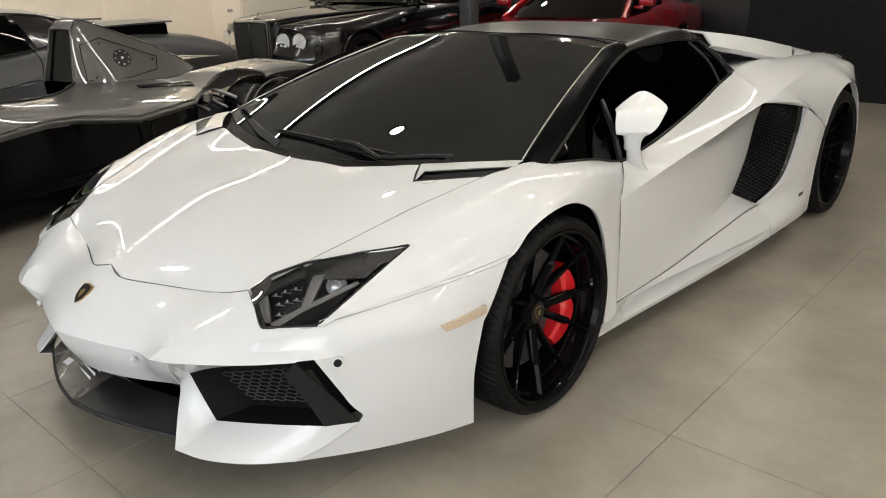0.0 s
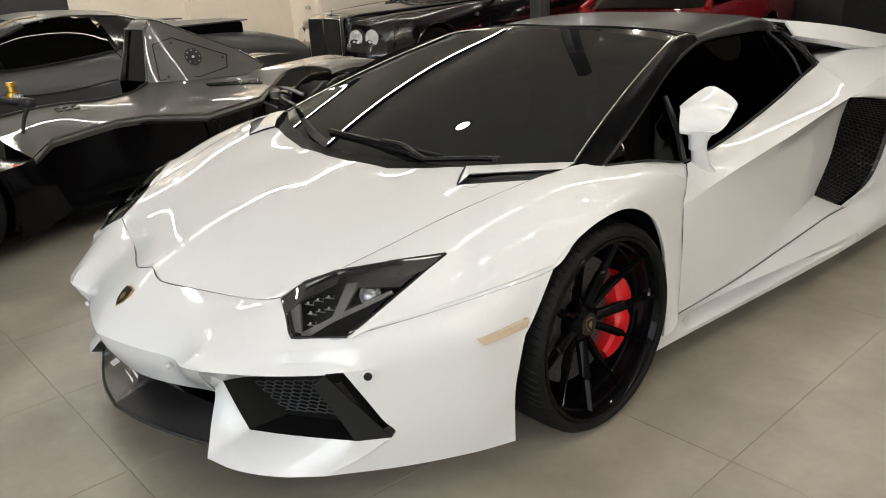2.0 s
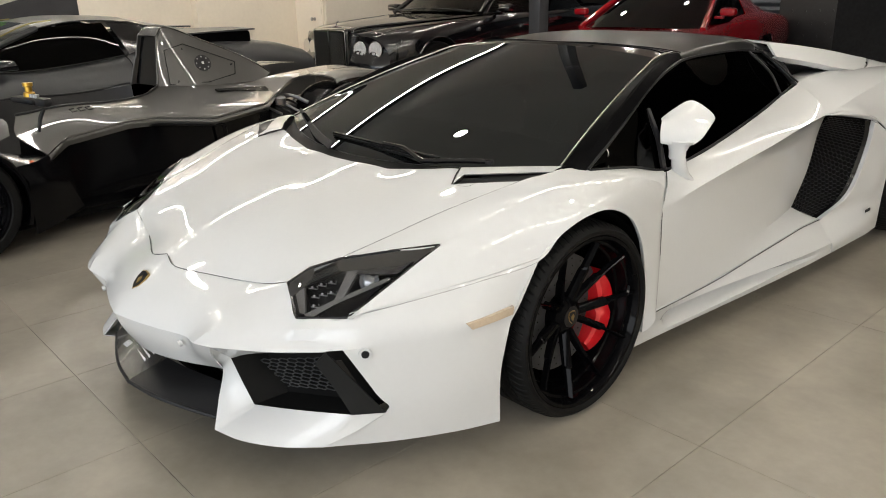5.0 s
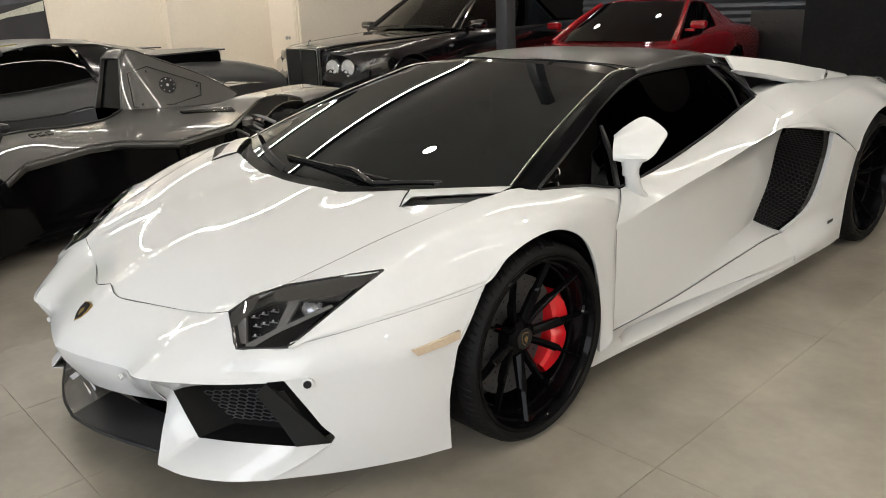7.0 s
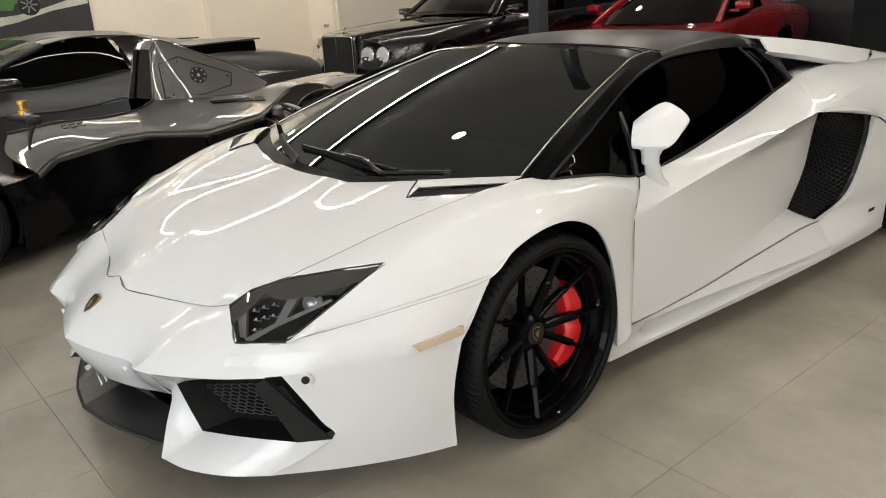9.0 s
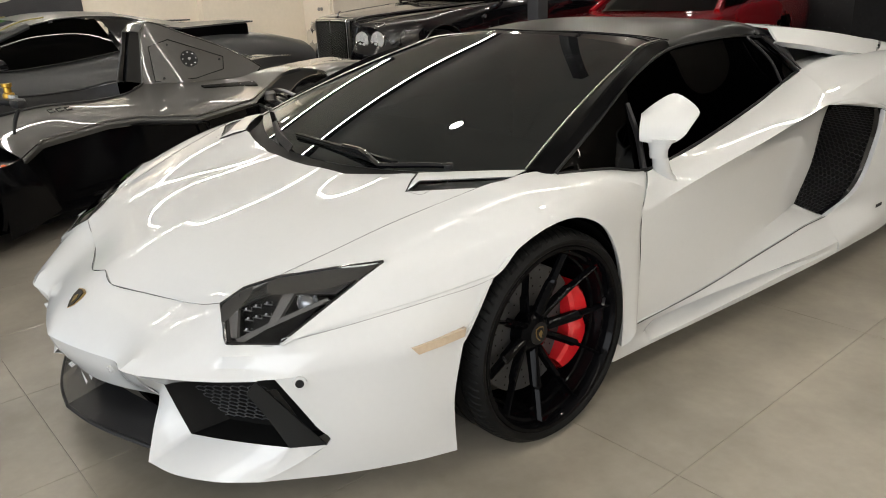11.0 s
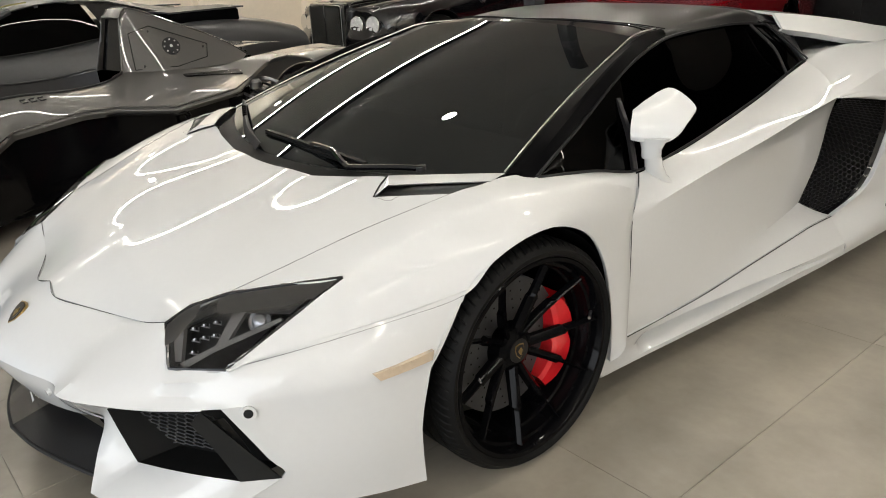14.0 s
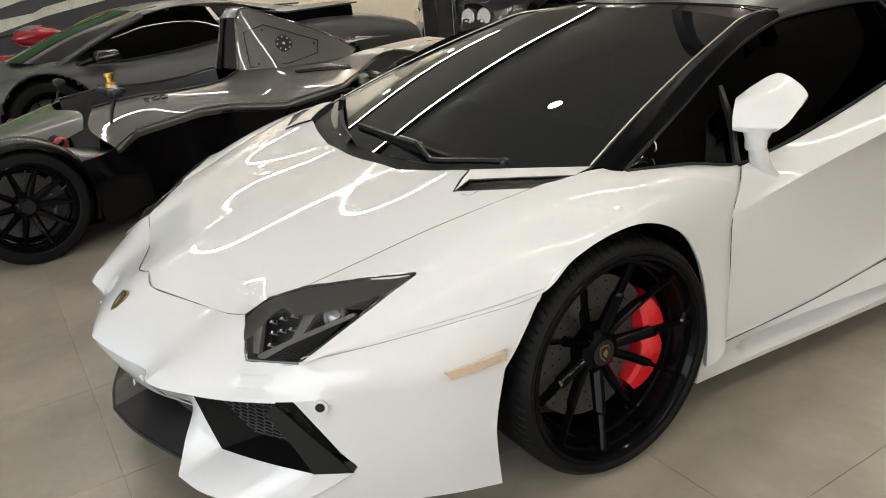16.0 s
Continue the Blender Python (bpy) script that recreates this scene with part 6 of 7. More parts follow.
rod(BS, "window_trim", CHROME, [(0.825, 0.98, 0.972), (0.872, 1.6, 0.948), (0.88, 2.4, 0.948), (0.82, 3.1, 0.978)], 0.006)
rod(BS, "side_trim", CHROME, [(0.94, 0.45, 0.50), (0.945, 1.2, 0.50), (0.955, 2.4, 0.50)], 0.006)
rod(BS, "door_gap", SEAM, [(0.885, 0.93, 0.92), (0.947, 0.93, 0.66), (0.93, 0.90, 0.2)], 0.004)
bm = bmesh.new(); disc(bm, (0.948, 0.70, 0.80), (1, 0, 0.1), 0.022, 16, 0.02); both("side_repeater", bm, LENS, BS)
rod(BS, "wiper", PLASTIC, [(0.66, 0.86, 1.005), (0.35, 0.80, 1.025), (0.05, 0.77, 1.035)], 0.010)
bm = bmesh.new(); boxy(bm, (0.92, 1.06, 0.985), (1.12, 1.18, 1.085), 0.035); boxy(bm, (0.84, 1.08, 0.965), (0.96, 1.14, 1.0), 0.012); both("door_mirror", bm, BLACK_PAINT, BS, "black door mirror with a chrome strip")
rod(BS, "mirror_trim", CHROME, [(0.93, 1.055, 1.02), (1.02, 1.052, 1.035), (1.11, 1.06, 1.03)], 0.005)
bm = bmesh.new(); boxy(bm, (0.945, 1.55, 0.80), (0.965, 1.75, 0.83), 0.006); both("door_handle", bm, CHROME, BS)
bm = bmesh.new(); boxy(bm, (-0.6, 1.7, 0.4), (0.6, 1.9, 1.05), 0.05); boxy(bm, (-0.75, 0.95, 0.8), (0.75, 1.15, 0.955), 0.04); part("seats", bm, LEATHER, BS)
four_wheels(BS, 3.1, 0.935, 0.35, 0.26, 0.25)

# red coupe
RED_PAINT = mat("red_car_paint", (0.30, 0.004, 0.010), 0.22, coat=1.0, coat_rough=0.02, var=0.06, scale=50)
RC = thing("red_coupe", (-3.42, 5.85, 0), "glossy red sports coupe with black glass", "car", rz=5)
rc0 = [(0, -0.95, 0.52), (0, -0.5, 0.66), (0, 0.2, 0.735), (0, 0.9, 0.77), (0, 1.4, 0.88), (0, 2.2, 0.90), (0, 2.9, 0.92), (0, 3.6, 0.84), (0, 3.95, 0.70)]
rc1 = [(0.5, -0.93, 0.51), (0.52, -0.5, 0.65), (0.56, 0.2, 0.73), (0.6, 0.9, 0.76), (0.66, 1.4, 0.86), (0.66, 2.2, 0.88), (0.6, 2.9, 0.90), (0.55, 3.6, 0.83), (0.5, 3.95, 0.69)]
rc2 = [(0.8, -0.82, 0.52), (0.86, -0.45, 0.64), (0.88, 0.2, 0.70), (0.89, 0.9, 0.725), (0.88, 1.4, 0.76), (0.87, 2.0, 0.83), (0.89, 2.7, 0.845), (0.86, 3.5, 0.80), (0.74, 3.92, 0.70)]
rc3 = [(0.86, -0.80, 0.42), (0.95, -0.45, 0.54), (0.965, 0.2, 0.58), (0.94, 0.9, 0.58), (0.93, 1.4, 0.58), (0.945, 2.0, 0.60), (0.98, 2.7, 0.64), (0.95, 3.5, 0.62), (0.82, 3.95, 0.55)]
rc4 = [(0.84, -0.80, 0.15), (0.90, -0.45, 0.14), (0.92, 0.2, 0.14), (0.92, 0.9, 0.14), (0.92, 1.4, 0.14), (0.93, 2.0, 0.14), (0.94, 2.7, 0.16), (0.92, 3.5, 0.2), (0.8, 3.95, 0.25)]
shell(RC, "body", RED_PAINT, [rc0, rc1, rc2, rc3, rc4], [(0, 0.33, 0.37), (2.68, 0.34, 0.28)], n=120, m=9)
sheet(RC, "windscreen", TINTED, [[(0, 0.68, 0.775), (0.45, 0.74, 0.765), (0.84, 0.96, 0.735)], [(0, 1.2, 1.01), (0.40, 1.24, 1.005), (0.73, 1.38, 0.97)], [(0, 1.75, 1.23), (0.33, 1.76, 1.225), (0.60, 1.79, 1.19)]], 16, 4)
sheet(RC, "roof", RED_PAINT, [[(0, 1.73, 1.235), (0, 2.1, 1.27), (0, 2.5, 1.22), (0, 2.95, 1.06)], [(0.36, 1.75, 1.23), (0.36, 2.1, 1.26), (0.36, 2.5, 1.21), (0.38, 2.95, 1.05)], [(0.62, 1.80, 1.18), (0.61, 2.1, 1.20), (0.60, 2.5, 1.15), (0.64, 2.95, 0.99)]], 24, 4, thick=0.01)
sheet(RC, "side_glass", WINDOW, [[(0.865, 1.15, 0.785), (0.87, 1.7, 0.80), (0.85, 2.25, 0.83)], [(0.645, 1.80, 1.165), (0.64, 2.0, 1.18), (0.63, 2.3, 1.16)]], 16, 4, twin=True, thick=0.003)
sheet(RC, "rear_pillar", RED_PAINT, [[(0.845, 2.26, 0.845), (0.85, 2.6, 0.85), (0.80, 3.0, 0.86)], [(0.73, 2.30, 1.02), (0.70, 2.65, 1.0), (0.70, 2.98, 0.94)], [(0.625, 2.32, 1.165), (0.60, 2.6, 1.12), (0.635, 2.95, 0.99)]], 14, 3, twin=True)
sheet(RC, "rear_glass", TINTED, [[(0, 2.95, 1.06), (0.35, 2.95, 1.05), (0.63, 2.95, 0.99)], [(0, 3.25, 0.89), (0.35, 3.25, 0.885), (0.68, 3.2, 0.85)]], 12, 2)
rod(RC, "pillar", RED_PAINT, [(0.855, 0.97, 0.74), (0.75, 1.38, 0.975), (0.62, 1.80, 1.18)], 0.038)
bm = bmesh.new(); boxy(bm, (0.93, 1.20, 0.885), (1.13, 1.32, 0.985), 0.04); boxy(bm, (0.86, 1.24, 0.855), (0.98, 1.29, 0.89), 0.012); both("door_mirror", bm, RED_PAINT, RC, "red door mirror")
bm = bmesh.new(); skin(bm, [[(0.80, 3.86, 0.74), (0.90, 3.68, 0.77)], [(0.84, 3.90, 0.63), (0.955, 3.66, 0.66)]], 6, 3); both("tail_lamp", bm, AMBER, RC, thick=0.02)
rod(RC, "door_gap", SEAM, [(0.86, 2.28, 0.84), (0.945, 2.25, 0.6), (0.93, 2.2, 0.2)], 0.004)
bm = bmesh.new(); boxy(bm, (-0.6, 1.9, 0.3), (0.6, 2.1, 0.95), 0.05); part("seats", bm, LEATHER, RC)
four_wheels(RC, 2.68, 0.955, 0.33, 0.25, 0.255)

# ---------------------------------------------------------------- dark single-seat track car
GREY_GLOSS = mat("dark_grey_gloss_paint", (0.062, 0.060, 0.056), 0.45, coat=1.0, coat_rough=0.02, var=0.04, scale=40)
BLACK_GLOSS = mat("black_carbon_gloss", (0.002, 0.002, 0.0025), 0.16, spec=0.22, var=0.1, scale=60)
BRASS = mat("gold_anodised", (0.60, 0.36, 0.06), 0.3, metal=0.9, var=0.1, scale=30)
RED_PART = mat("red_anodised", (0.45, 0.02, 0.02), 0.35, metal=0.4, var=0.1, scale=30)
MARKER = mat("orange_marker", (0.55, 0.10, 0.03), 0.3, coat=0.5)
# paler, shinier body grey for beads that carry the edge highlights
EDGE_BEAD = mat("edge_highlight_grey", (0.075, 0.072, 0.068), 0.16, coat=1.0, metal=0.5)
TC = thing("track_car", (-2.909, -1.274, 0), "dark grey open single-seat track car with black flanks", "car", rz=9)

RIM_C = [(0.33, 0.62, 0.655), (0.335, 0.90, 0.675), (0.33, 1.20, 0.66), (0.29, 1.45, 0.667), (0.21, 1.60, 0.695), (0.17, 1.64, 0.70)]
IN7 = [(0.33, 0.62, 0.655), (0.335, 0.90, 0.675), (0.33, 1.20, 0.66), (0.29, 1.45, 0.667), (0.17, 1.64, 0.70), (0.285, 1.98, 0.682), (0.30, 2.32, 0.672)]
CREASE = [(0.54, 0.52, 0.575), (0.51, 0.86, 0.618), (0.50, 1.20, 0.637), (0.48, 1.40, 0.643), (0.45, 1.65, 0.648), (0.41, 1.92, 0.650), (0.38, 2.34, 0.652)]
EDGE = [(0.80, 0.56, 0.490), (0.655, 0.74, 0.540), (0.70, 1.10, 0.586), (0.755, 1.27, 0.588), (0.935, 1.54, 0.563), (0.89, 1.98, 0.592), (0.60, 2.30, 0.600)]
EDGE_L = [tuple(p) for p in crv(EDGE, 43, True)]
EDL = [(p[0] - 0.004, p[1], p[2] - 0.045) for p in EDGE_L]
bm = bmesh.new(); skin(bm, [IN7, CREASE, EDGE_L, EDL], 43, 7)
both("side_pod", bm, GREY_GLOSS, TC, "dark grey sculpted side pod", thick=0.006, sharp=70, relax=0.01)
# bead added along the pod's edge to make a highlight line
rod(TC, "pod_highlight_bead", EDGE_BEAD, [(p[0] + 0.002, p[1], p[2] + 0.001) for p in EDGE_L[5:]], 0.007, n=80)
bm = bmesh.new()
skin(bm, [[(0.30, 2.32, 0.672), (0.27, 2.60, 0.695), (0.27, 3.0, 0.715), (0.25, 3.25, 0.71)], [(0.38, 2.34, 0.652), (0.37, 2.60, 0.688), (0.42, 2.85, 0.715), (0.45, 3.2, 0.71)], [(0.60, 2.30, 0.600), (0.47, 2.57, 0.668), (0.58, 2.66, 0.705), (0.60, 3.15, 0.715)]], 30, 4)
skin(bm, [[(0.60, 2.30, 0.600), (0.47, 2.57, 0.668), (0.58, 2.66, 0.705)], [(0.58, 2.31, 0.562), (0.44, 2.58, 0.635), (0.56, 2.68, 0.68)]], 20, 1)
both("rear_shoulder", bm, GREY_GLOSS, TC, thick=0.006, sharp=50, relax=0.02)
# rear decks over the open wheels, black guards inside
bm = bmesh.new()
arc = [(2.66, 0.702), (2.76, 0.718), (2.90, 0.724), (3.08, 0.715), (3.24, 0.685)]
skin(bm, [[(0.575, y, z) for y, z in arc], [(0.70, y, z + 0.004) for y, z in arc], [(0.84, y, z - 0.012) for y, z in arc], [(0.87, y, z - 0.045) for y, z in arc]], 24, 4)
both("rear_fender", bm, GREY_GLOSS, TC, "grey rear mudguard", thick=0.010)
bm = bmesh.new()
gu = [(2.78 - 0.335 * math.cos(radians(a)), 0.30 + 0.335 * math.sin(radians(a))) for a in range(10, 160, 10)]
skin(bm, [[(0.56, y, z) for y, z in gu], [(0.62, y, z + 0.012) for y, z in gu], [(0.80, y, z + 0.012) for y, z in gu], [(0.86, y, z) for y, z in gu]], 30, 3)
both("inner_guard", bm, BLACK_GLOSS, TC, thick=0.008)
# grey rod paints in the lit rim line of the black guard
rod(TC, "guard_lit_edge", GREY_GLOSS, [(0.862, y, z) for y, z in gu], 0.006, n=40)
# engine bay in the gap
for k in range(5):
    rod(TC, "engine_pipe", PLASTIC if k % 2 else STEEL, [(0.36, 2.25 + 0.10 * k, 0.46), (0.50, 2.22 + 0.09 * k, 0.53), (0.66, 2.30 + 0.08 * k, 0.46)], 0.009, n=10, seg=6)
bm = bmesh.new(); boxy(bm, (0.38, 2.25, 0.25), (0.60, 2.7, 0.50), 0.03)
both("engine_block", bm, PLASTIC, TC)
bm = bmesh.new()
lathe(bm, [(0, 0.05), (0.04, 0.055), (0.06, 0.04), (0.07, 0.0002)], 20, "Z", Matrix.Translation((0.56, 2.36, 0.52)))
tube(bm, [(0.42, 2.42, 0.56), (0.58, 2.46, 0.57), (0.70, 2.52, 0.52)], 0.014, 8, 12)
both("filler", bm, STEEL, TC)
# airbox tower
bm = bmesh.new()
T_TOP = [(0.112, 1.715, 1.03), (0.100, 1.80, 1.084), (0.125, 2.05, 0.985), (0.150, 2.30, 0.880), (0.180, 2.46, 0.795), (0.215, 2.58, 0.708)]
T_LOW = [(0.170, 1.640, 0.700), (0.245, 1.80, 0.691), (0.287, 1.98, 0.683), (0.312, 2.14, 0.677), (0.312, 2.32, 0.674), (0.270, 2.50, 0.688)]
skin(bm, [[(0, p[1], p[2] + 0.004) for p in T_TOP], T_TOP], 31, 3)
skin(bm, [T_TOP, T_LOW], 31, 5)
o = flip(bm); o.to_mesh(me_tmp); o.free(); bm.from_mesh(me_tmp)
tw = part("airbox", bm, GREY_GLOSS, TC, "tall wedge-shaped airbox behind the seat", thick=0.006, sharp=26)
# the same kind of added highlight bead along the airbox ridge
for q in (1, -1):
    bm = bmesh.new(); tube(bm, [(q * (p[0] + 0.001), p[1], p[2] + 0.001) for p in T_TOP], 0.005, 8, 40)
    part("airbox_highlight_bead", bm, EDGE_BEAD, tw)
bm = bmesh.new()
slab(bm, [(-0.15, 1.67, 0.70), (0.15, 1.67, 0.70), (0.105, 1.735, 1.02), (-0.105, 1.735, 1.02)], (0, 0.03, 0))
part("airbox_mouth", bm, BLACK_GLOSS, tw, smooth=False)
bm = bmesh.new()
tube(bm, [(0.168, 1.642, 0.70), (0.135, 1.685, 0.88), (0.112, 1.717, 1.03), (0.095, 1.80, 1.086), (-0.095, 1.80, 1.086), (-0.112, 1.717, 1.03), (-0.135, 1.685, 0.88), (-0.168, 1.642, 0.70)], 0.008, 8)
part("airbox_rim", bm, GREY_GLOSS, tw)
for s in (1, -1):
    nr = Vector((s * 0.89, -0.16, 0.43)).normalized()
    c = Vector((s * 0.213, 1.99, 0.829)) + nr * 0.006
    bm = bmesh.new(); disc(bm, c, nr, 0.060, 32, 0.02)
    cap = part("fuel_cap", bm, SATIN_BLACK, tw, "round black fuel cap with steel bolts")
    q = nr.to_track_quat("Z", "Y").to_matrix()
    for k in range(8):
        a = 2 * math.pi * k / 8
        bm = bmesh.new(); disc(bm, c + q @ Vector((0.046 * math.cos(a), 0.046 * math.sin(a), 0.002)), nr, 0.005, 8, 0.006); part("bolt", bm, STEEL, cap)
    bm = bmesh.new(); disc(bm, c + nr * 0.003, nr, 0.010, 12, 0.006); part("bolt", bm, STEEL, cap)
door_pts = [(0.140, 1.742, 0.930), (0.152, 1.885, 0.965), (0.222, 2.255, 0.815), (0.268, 2.215, 0.735), (0.276, 1.985, 0.700), (0.205, 1.715, 0.706)]
for a_, b_ in zip(door_pts, door_pts[1:] + door_pts[:1]):
    rod(TC, "panel_gap", SEAM, [Vector(a_) + Vector((0.004, 0, 0.002)), Vector(b_) + Vector((0.004, 0, 0.002))], 0.003, n=0)
for p in ((0.150, 1.87, 0.93), (0.222, 2.22, 0.80), (0.225, 1.77, 0.722)):
    bm = bmesh.new(); disc(bm, Vector(p) + Vector((0.010, 0, 0.004)), (0.89, -0.16, 0.43), 0.008, 10, 0.008); both("panel_screw", bm, SATIN_BLACK, TC)
bm = bmesh.new(); slab(bm, [(0.400, 1.935, 0.656), (0.445, 1.93, 0.648), (0.535, 2.30, 0.618), (0.455, 2.325, 0.638)], (0.003, 0, 0.010)); both("body_slot", bm, BLACK_GLOSS, TC, smooth=False)
# black flanks and floor
bm = bmesh.new()
low = [(0.78, 0.60, 0.13), (0.70, 0.76, 0.13), (0.72, 1.10, 0.13), (0.76, 1.38, 0.13), (0.80, 1.62, 0.13), (0.78, 1.95, 0.13), (0.60, 2.30, 0.13)]
skin(bm, [EDGE, bulge(EDGE, low, 0.06, (-0.055, 0, 0)), bulge(EDGE, low, 0.9, (-0.055, 0, 0)), low], 31, 3, lin=True, across_lin=True)
skin(bm, [[(0.80, 0.56, 0.49), (0.79, 0.50, 0.30), (0.78, 0.60, 0.13)], [(0.42, 0.05, 0.36), (0.42, 0.05, 0.25), (0.42, 0.05, 0.15)]], 8, 4)
skin(bm, [[(0.60, 2.30, 0.57), (0.58, 2.30, 0.35), (0.60, 2.30, 0.13)], [(0.40, 2.35, 0.60), (0.40, 2.35, 0.35), (0.40, 2.35, 0.13)]], 8, 3)
both("flank", bm, BLACK_GLOSS, TC, "gloss black lower flank", thick=0.006)
rod(TC, "flank_frame", BLACK_GLOSS, [(0.72, 1.20, 0.560), (0.76, 1.28, 0.548), (0.915, 1.53, 0.522), (0.915, 1.60, 0.515), (0.905, 1.63, 0.46), (0.84, 1.66, 0.20)], 0.014)
bm = bmesh.new(); slab(bm, [(0.79, 0.9, 0.20), (0.80, 1.5, 0.24), (0.80, 1.5, 0.25), (0.79, 0.9, 0.21)], (-0.03, 0, 0)); both("flank_fin", bm, BLACK_GLOSS, TC, smooth=False)
bm = bmesh.new(); boxy(bm, (-0.7, -0.2, 0.09), (0.7, 3.1, 0.13)); part("floor_pan", bm, DARK, TC)
# nose
sheet(TC, "nose", GREY_GLOSS, [[(0, -0.85, 0.30), (0, -0.4, 0.45), (0, 0.1, 0.56), (0, 0.5, 0.64)], [(0.16, -0.80, 0.29), (0.22, -0.4, 0.43), (0.27, 0.1, 0.54), (0.33, 0.55, 0.645)], [(0.24, -0.75, 0.20), (0.30, -0.4, 0.30), (0.38, 0.05, 0.40), (0.50, 0.50, 0.575)]], 20, 4)
# cockpit
bm = bmesh.new()
skin(bm, [RIM_C, [(p[0] - 0.03, p[1], 0.42) for p in RIM_C], [(p[0] * 0.6, p[1], 0.2) for p in RIM_C]], 20, 3)
o = flip(bm); o.to_mesh(me_tmp); o.free(); bm.from_mesh(me_tmp)
part("cockpit", bm, LEATHER, TC, thick=0.004)
rod(TC, "cockpit_rim", SATIN_BLACK, [(p[0], p[1], p[2] + 0.003) for p in RIM_C], 0.009)
bm = bmesh.new(); boxy(bm, (-0.20, 1.30, 0.3), (0.20, 1.55, 0.60), 0.06, taper=(0.7, 0.7)); part("seat", bm, LEATHER, TC)
# steering wheel and column kit
bm = bmesh.new(); boxy(bm, (-0.15, 0.80, 0.675), (0.15, 0.90, 0.715), 0.015, pose(0, 0, 0, 0, 0, 0)); sw = part("steering_wheel", bm, SATIN_BLACK, TC)
bm = bmesh.new()
lathe(bm, [(0.71, 0.034), (0.74, 0.034), (0.745, 0.022), (0.775, 0.022), (0.78, 0.030), (0.80, 0.030), (0.802, 0.0002)], 20, "Z", Matrix.Translation((0.0, 0.86, 0)))
part("quick_release", bm, BRASS, sw, "gold anodised quick-release boss")
bm = bmesh.new()
for x in (0.05, 0.09, 0.12): disc(bm, (x, 0.85, 0.735), (0, 0, 1), 0.014, 12, 0.03)
part("buttons", bm, STEEL, sw)
# mirrors
bm = bmesh.new()
boxy(bm, (0.48, 0.67, 0.712), (0.60, 0.73, 0.765), 0.02)
both("mirror", bm, SATIN_BLACK, TC, "black wing mirror on a thin stalk")
bm = bmesh.new(); skin(bm, [[(0.53, 0.64, 0.59), (0.53, 0.66, 0.66), (0.54, 0.69, 0.715)], [(0.56, 0.63, 0.575), (0.55, 0.66, 0.65), (0.56, 0.69, 0.715)]], 8, 2); both("mirror_stalk", bm, SATIN_BLACK, TC, thick=0.012)
bm = bmesh.new()
for k, x in enumerate((0.0, 0.05, 0.10)):
    tube(bm, [(0.40, 0.90 + x, 0.660), (0.44, 0.90 + x, 0.648)], 0.0035, 4); tube(bm, [(0.40, 0.90 + x, 0.660), (0.40, 0.93 + x, 0.662)], 0.0035, 4); tube(bm, [(0.44, 0.90 + x, 0.648), (0.44, 0.93 + x, 0.651)], 0.0035, 4)
part("body_print", bm, SATIN_BLACK, TC)
# front suspension and mudguards
bm = bmesh.new()
tube(bm, [(0.30, 0.10, 0.42), (0.70, 0.0, 0.40)], 0.012, 6); tube(bm, [(0.30, -0.2, 0.40), (0.70, 0.0, 0.40)], 0.012, 6); tube(bm, [(0.30, 0.10, 0.22), (0.70, 0.0, 0.20)], 0.012, 6)
both("wishbone", bm, SATIN_BLACK, TC)
bm = bmesh.new(); lathe(bm, [(0, 0.028), (0.015, 0.033), (0.07, 0.033), (0.085, 0.028)], 16, "X", Matrix.Translation((0.50, 0.36, 0.53)), False); dm = both("damper", bm, RED_PART, TC, "red damper reservoir")
for k in range(5):
    bm = bmesh.new(); lathe(bm, [(math.cos(a) * 0.006, 0.030 + math.sin(a) * 0.006) for a in [i * math.pi / 3 for i in range(6)]], 18, "X", Matrix.Translation((0.34 + 0.033 * k, 0.36, 0.525)), True); both("spring_coil", bm, SATIN_BLACK, TC)
bm = bmesh.new()
ang = [radians(a) for a in range(-24, 158, 7)]
def guard(x, r): return [(x, 0.065 + r * math.cos(a), 0.292 + r * math.sin(a)) for a in ang]
skin(bm, [guard(0.62, 0.318), guard(0.70, 0.350), guard(0.80, 0.354), guard(0.885, 0.338), guard(0.897, 0.312)], 50, 4)
both("front_mudguard", bm, BLACK_GLOSS, TC, "black front mudguard", thick=0.008)
bm = bmesh.new()
skin(bm, [[(0.888, 0.345, 0.475), (0.865, 0.46, 0.482), (0.80, 0.56, 0.490)], [(0.897, 0.392, 0.388), (0.880, 0.50, 0.362), (0.80, 0.645, 0.325)], [(0.885, 0.388, 0.10), (0.850, 0.52, 0.12), (0.765, 0.72, 0.165)]], 14, 4, across_lin=True)
skin(bm, [[(0.888, 0.345, 0.475), (0.865, 0.46, 0.482), (0.80, 0.56, 0.490)], [(0.66, 0.30, 0.53), (0.64, 0.40, 0.51), (0.62, 0.52, 0.48)]], 14, 2)
both("guard_side", bm, BLACK_GLOSS, TC, thick=0.006)
bm = bmesh.new(); disc(bm, (0.868, 0.44, 0.478), (1, 0.2, 0.2), 0.013, 14, 0.012); both("side_marker", bm, MARKER, TC)
four_wheels(TC, 2.78, 0.875, 0.296, 0.226, 0.205, rear=0.300, spokes=10, style="i", cal=SATIN_BLACK, front_y=0.065)

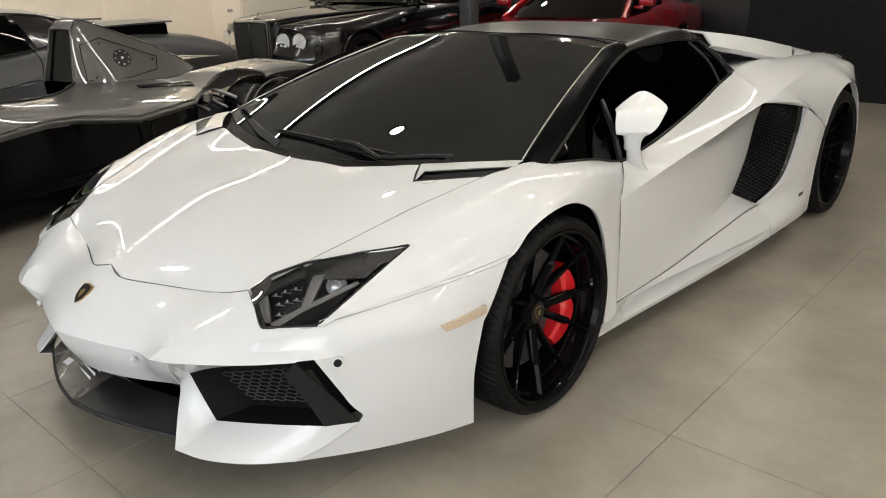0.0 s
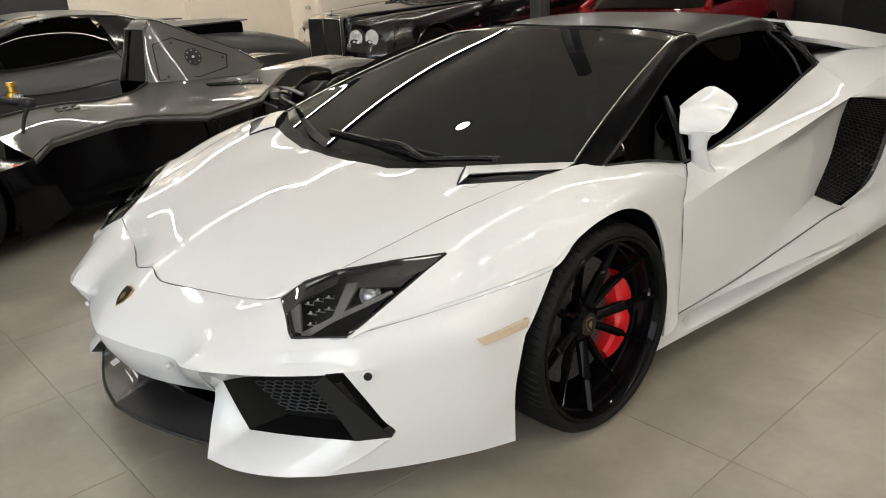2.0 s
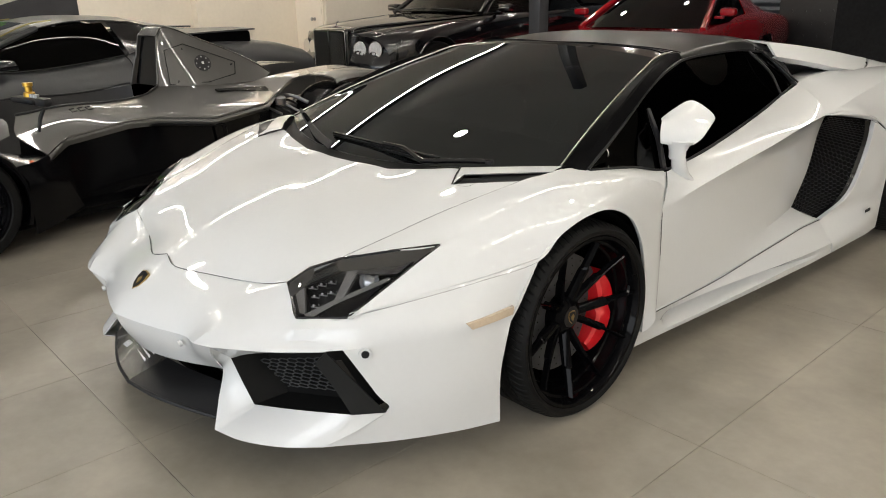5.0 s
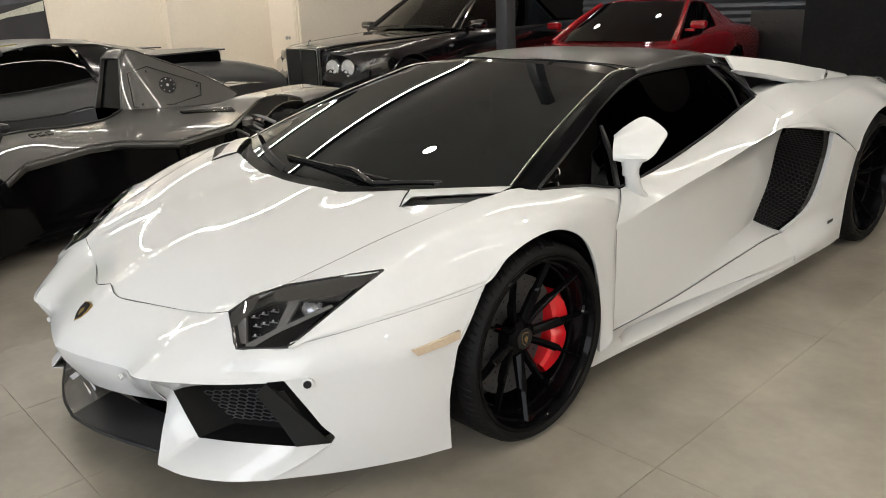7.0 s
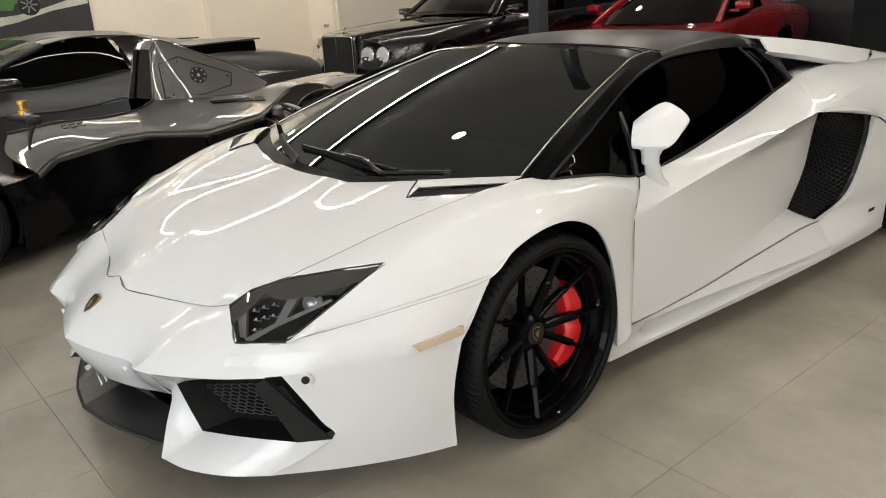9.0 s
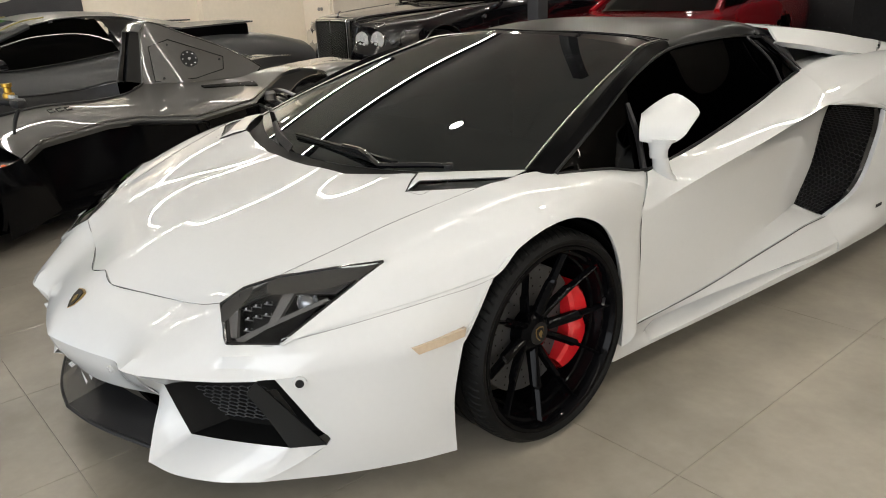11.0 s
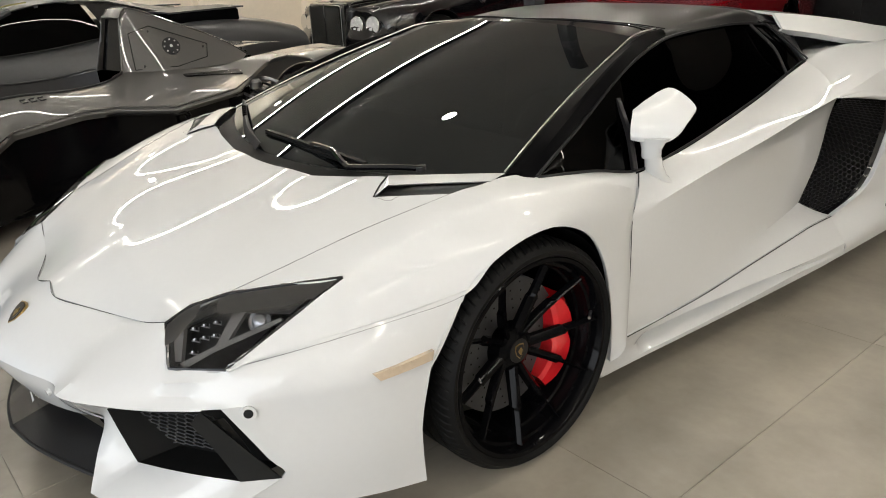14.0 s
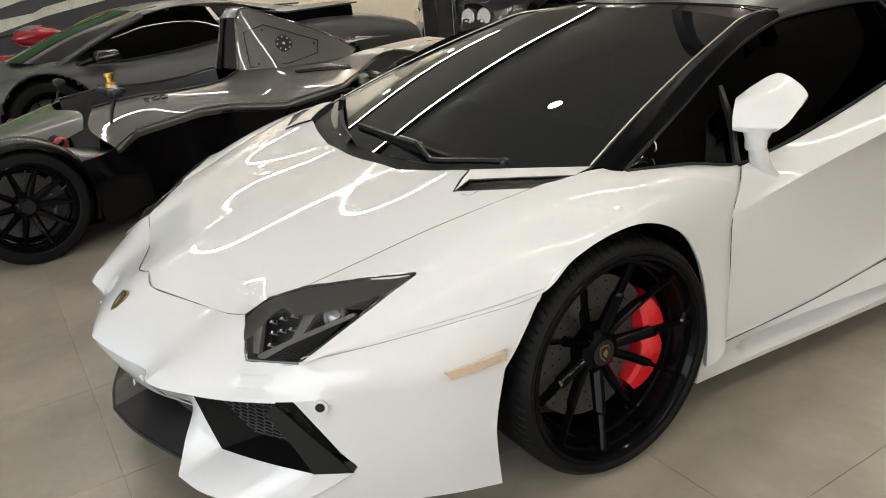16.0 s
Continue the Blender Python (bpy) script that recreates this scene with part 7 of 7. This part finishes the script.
# red motorcycle by the wall
MB = thing("motorcycle", (-8.25, -0.33, 0), "red motorcycle parked by the wall", "motorcycle", rz=12)
bm = bmesh.new()
lathe(bm, [(-0.30, 0.0002), (-0.285, 0.07), (-0.22, 0.135), (-0.10, 0.175), (0.03, 0.168), (0.15, 0.115), (0.25, 0.055), (0.29, 0.0002)], 28, "Y", Matrix.Translation((0, 0.0, 0.845)) @ Matrix.Diagonal((0.9, 1, 0.68, 1)))
tk = part("fuel_tank", bm, RED_PAINT, MB, "glossy red teardrop fuel tank")
bm = bmesh.new()
skin(bm, [[(0.0, -0.24, 0.958 - 0.02), (0.0, -0.10, 0.968), (0.0, 0.05, 0.962)], [(0.05, -0.23, 0.930), (0.065, -0.10, 0.957), (0.05, 0.04, 0.953)], [(0.09, -0.20, 0.905), (0.115, -0.10, 0.928), (0.075, 0.02, 0.937)]], 10, 3)
both("tank_panel", bm, LAMP_GREY, tk, thick=0.006)
bm = bmesh.new(); boxy(bm, (-0.14, 0.27, 0.70), (0.14, 0.85, 0.80), 0.04); part("saddle", bm, LEATHER, MB)
bm = bmesh.new(); boxy(bm, (-0.17, -0.66, 0.45), (0.17, -0.12, 0.68), 0.06, taper=(0.7, 0.85)); part("fairing", bm, RED_PAINT, MB)
bm = bmesh.new(); boxy(bm, (-0.14, -0.25, 0.28), (0.14, 0.25, 0.60), 0.04); part("engine", bm, STEEL, MB)
bm = bmesh.new(); tube(bm, [(-0.34, -0.38, 0.90), (0, -0.47, 0.88), (0.34, -0.38, 0.90)], 0.014, 8, 12); part("handlebar", bm, SATIN_BLACK, MB)
bm = bmesh.new(); tube(bm, [(0.09, -0.50, 0.85), (0.09, -0.78, 0.30)], 0.022, 8); tube(bm, [(-0.09, -0.50, 0.85), (-0.09, -0.78, 0.30)], 0.022, 8); part("fork", bm, STEEL, MB)
for y in (-0.78, 0.66):
    bm = bmesh.new(); lathe(bm, [(-0.06, 0.24), (-0.05, 0.285), (0, 0.30), (0.05, 0.285), (0.06, 0.24)], 40, "X", Matrix.Translation((0, y, 0.30)))
    ty = part("tyre", bm, RUBBER, MB)
    bm = bmesh.new(); lathe(bm, [(-0.05, 0.24), (-0.02, 0.21), (-0.02, 0.03), (0.02, 0.03), (0.02, 0.21), (0.05, 0.24)], 32, "X", Matrix.Translation((0, y, 0.30))); part("rim", bm, SATIN_BLACK, ty)

# ---------------------------------------------------------------- floor tiles
def tile_mesh(w, d):
    bm = bmesh.new(); g, c = 0.0007, 0.0006
    o = [(g, g), (w - g, g), (w - g, d - g), (g, d - g)]
    i = [(g + c, g + c), (w - g - c, g + c), (w - g - c, d - g - c), (g + c, d - g - c)]
    lo = [bm.verts.new((x, y, -0.004)) for x, y in o]; mi = [bm.verts.new((x, y, -c)) for x, y in o]; hi = [bm.verts.new((x, y, 0)) for x, y in i]
    bm.faces.new(hi)
    for k in range(4):
        j = (k + 1) % 4
        bm.faces.new((lo[k], lo[j], mi[j], mi[k])); bm.faces.new((mi[k], mi[j], hi[j], hi[k]))
    me = bpy.data.meshes.new("tile"); bm.to_mesh(me); bm.free(); me.materials.append(FLOOR_M)
    return me


TW, TD = 0.6, 1.2
one = tile_mesh(TW, TD)
rest_v, rest_f = [], []
for ix in range(-18, 10):
    for iy in range(-6, 9):
        x, y = 1.316 + ix * TW, 0.107 + iy * TD
        if x < X0 - 0.3 or x > X1 or y < Y0 - 0.6 or y > Y1:
            continue
        if -6.0 <= x <= 3.2 and -2.4 <= y <= 6.8:
            ob = new("tile", one); ob.parent = floor; ob.location = (x, y, 0)
        else:
            n0 = len(rest_v)
            for v in one.vertices: rest_v.append((v.co.x + x, v.co.y + y, v.co.z))
            for p in one.polygons: rest_f.append([n0 + k for k in p.vertices])
me = bpy.data.meshes.new("tile_field"); me.from_pydata(rest_v, [], rest_f); me.materials.append(FLOOR_M)
tf = new("tile_field", me); tf.parent = floor; tagged(tf, kind="stuff")
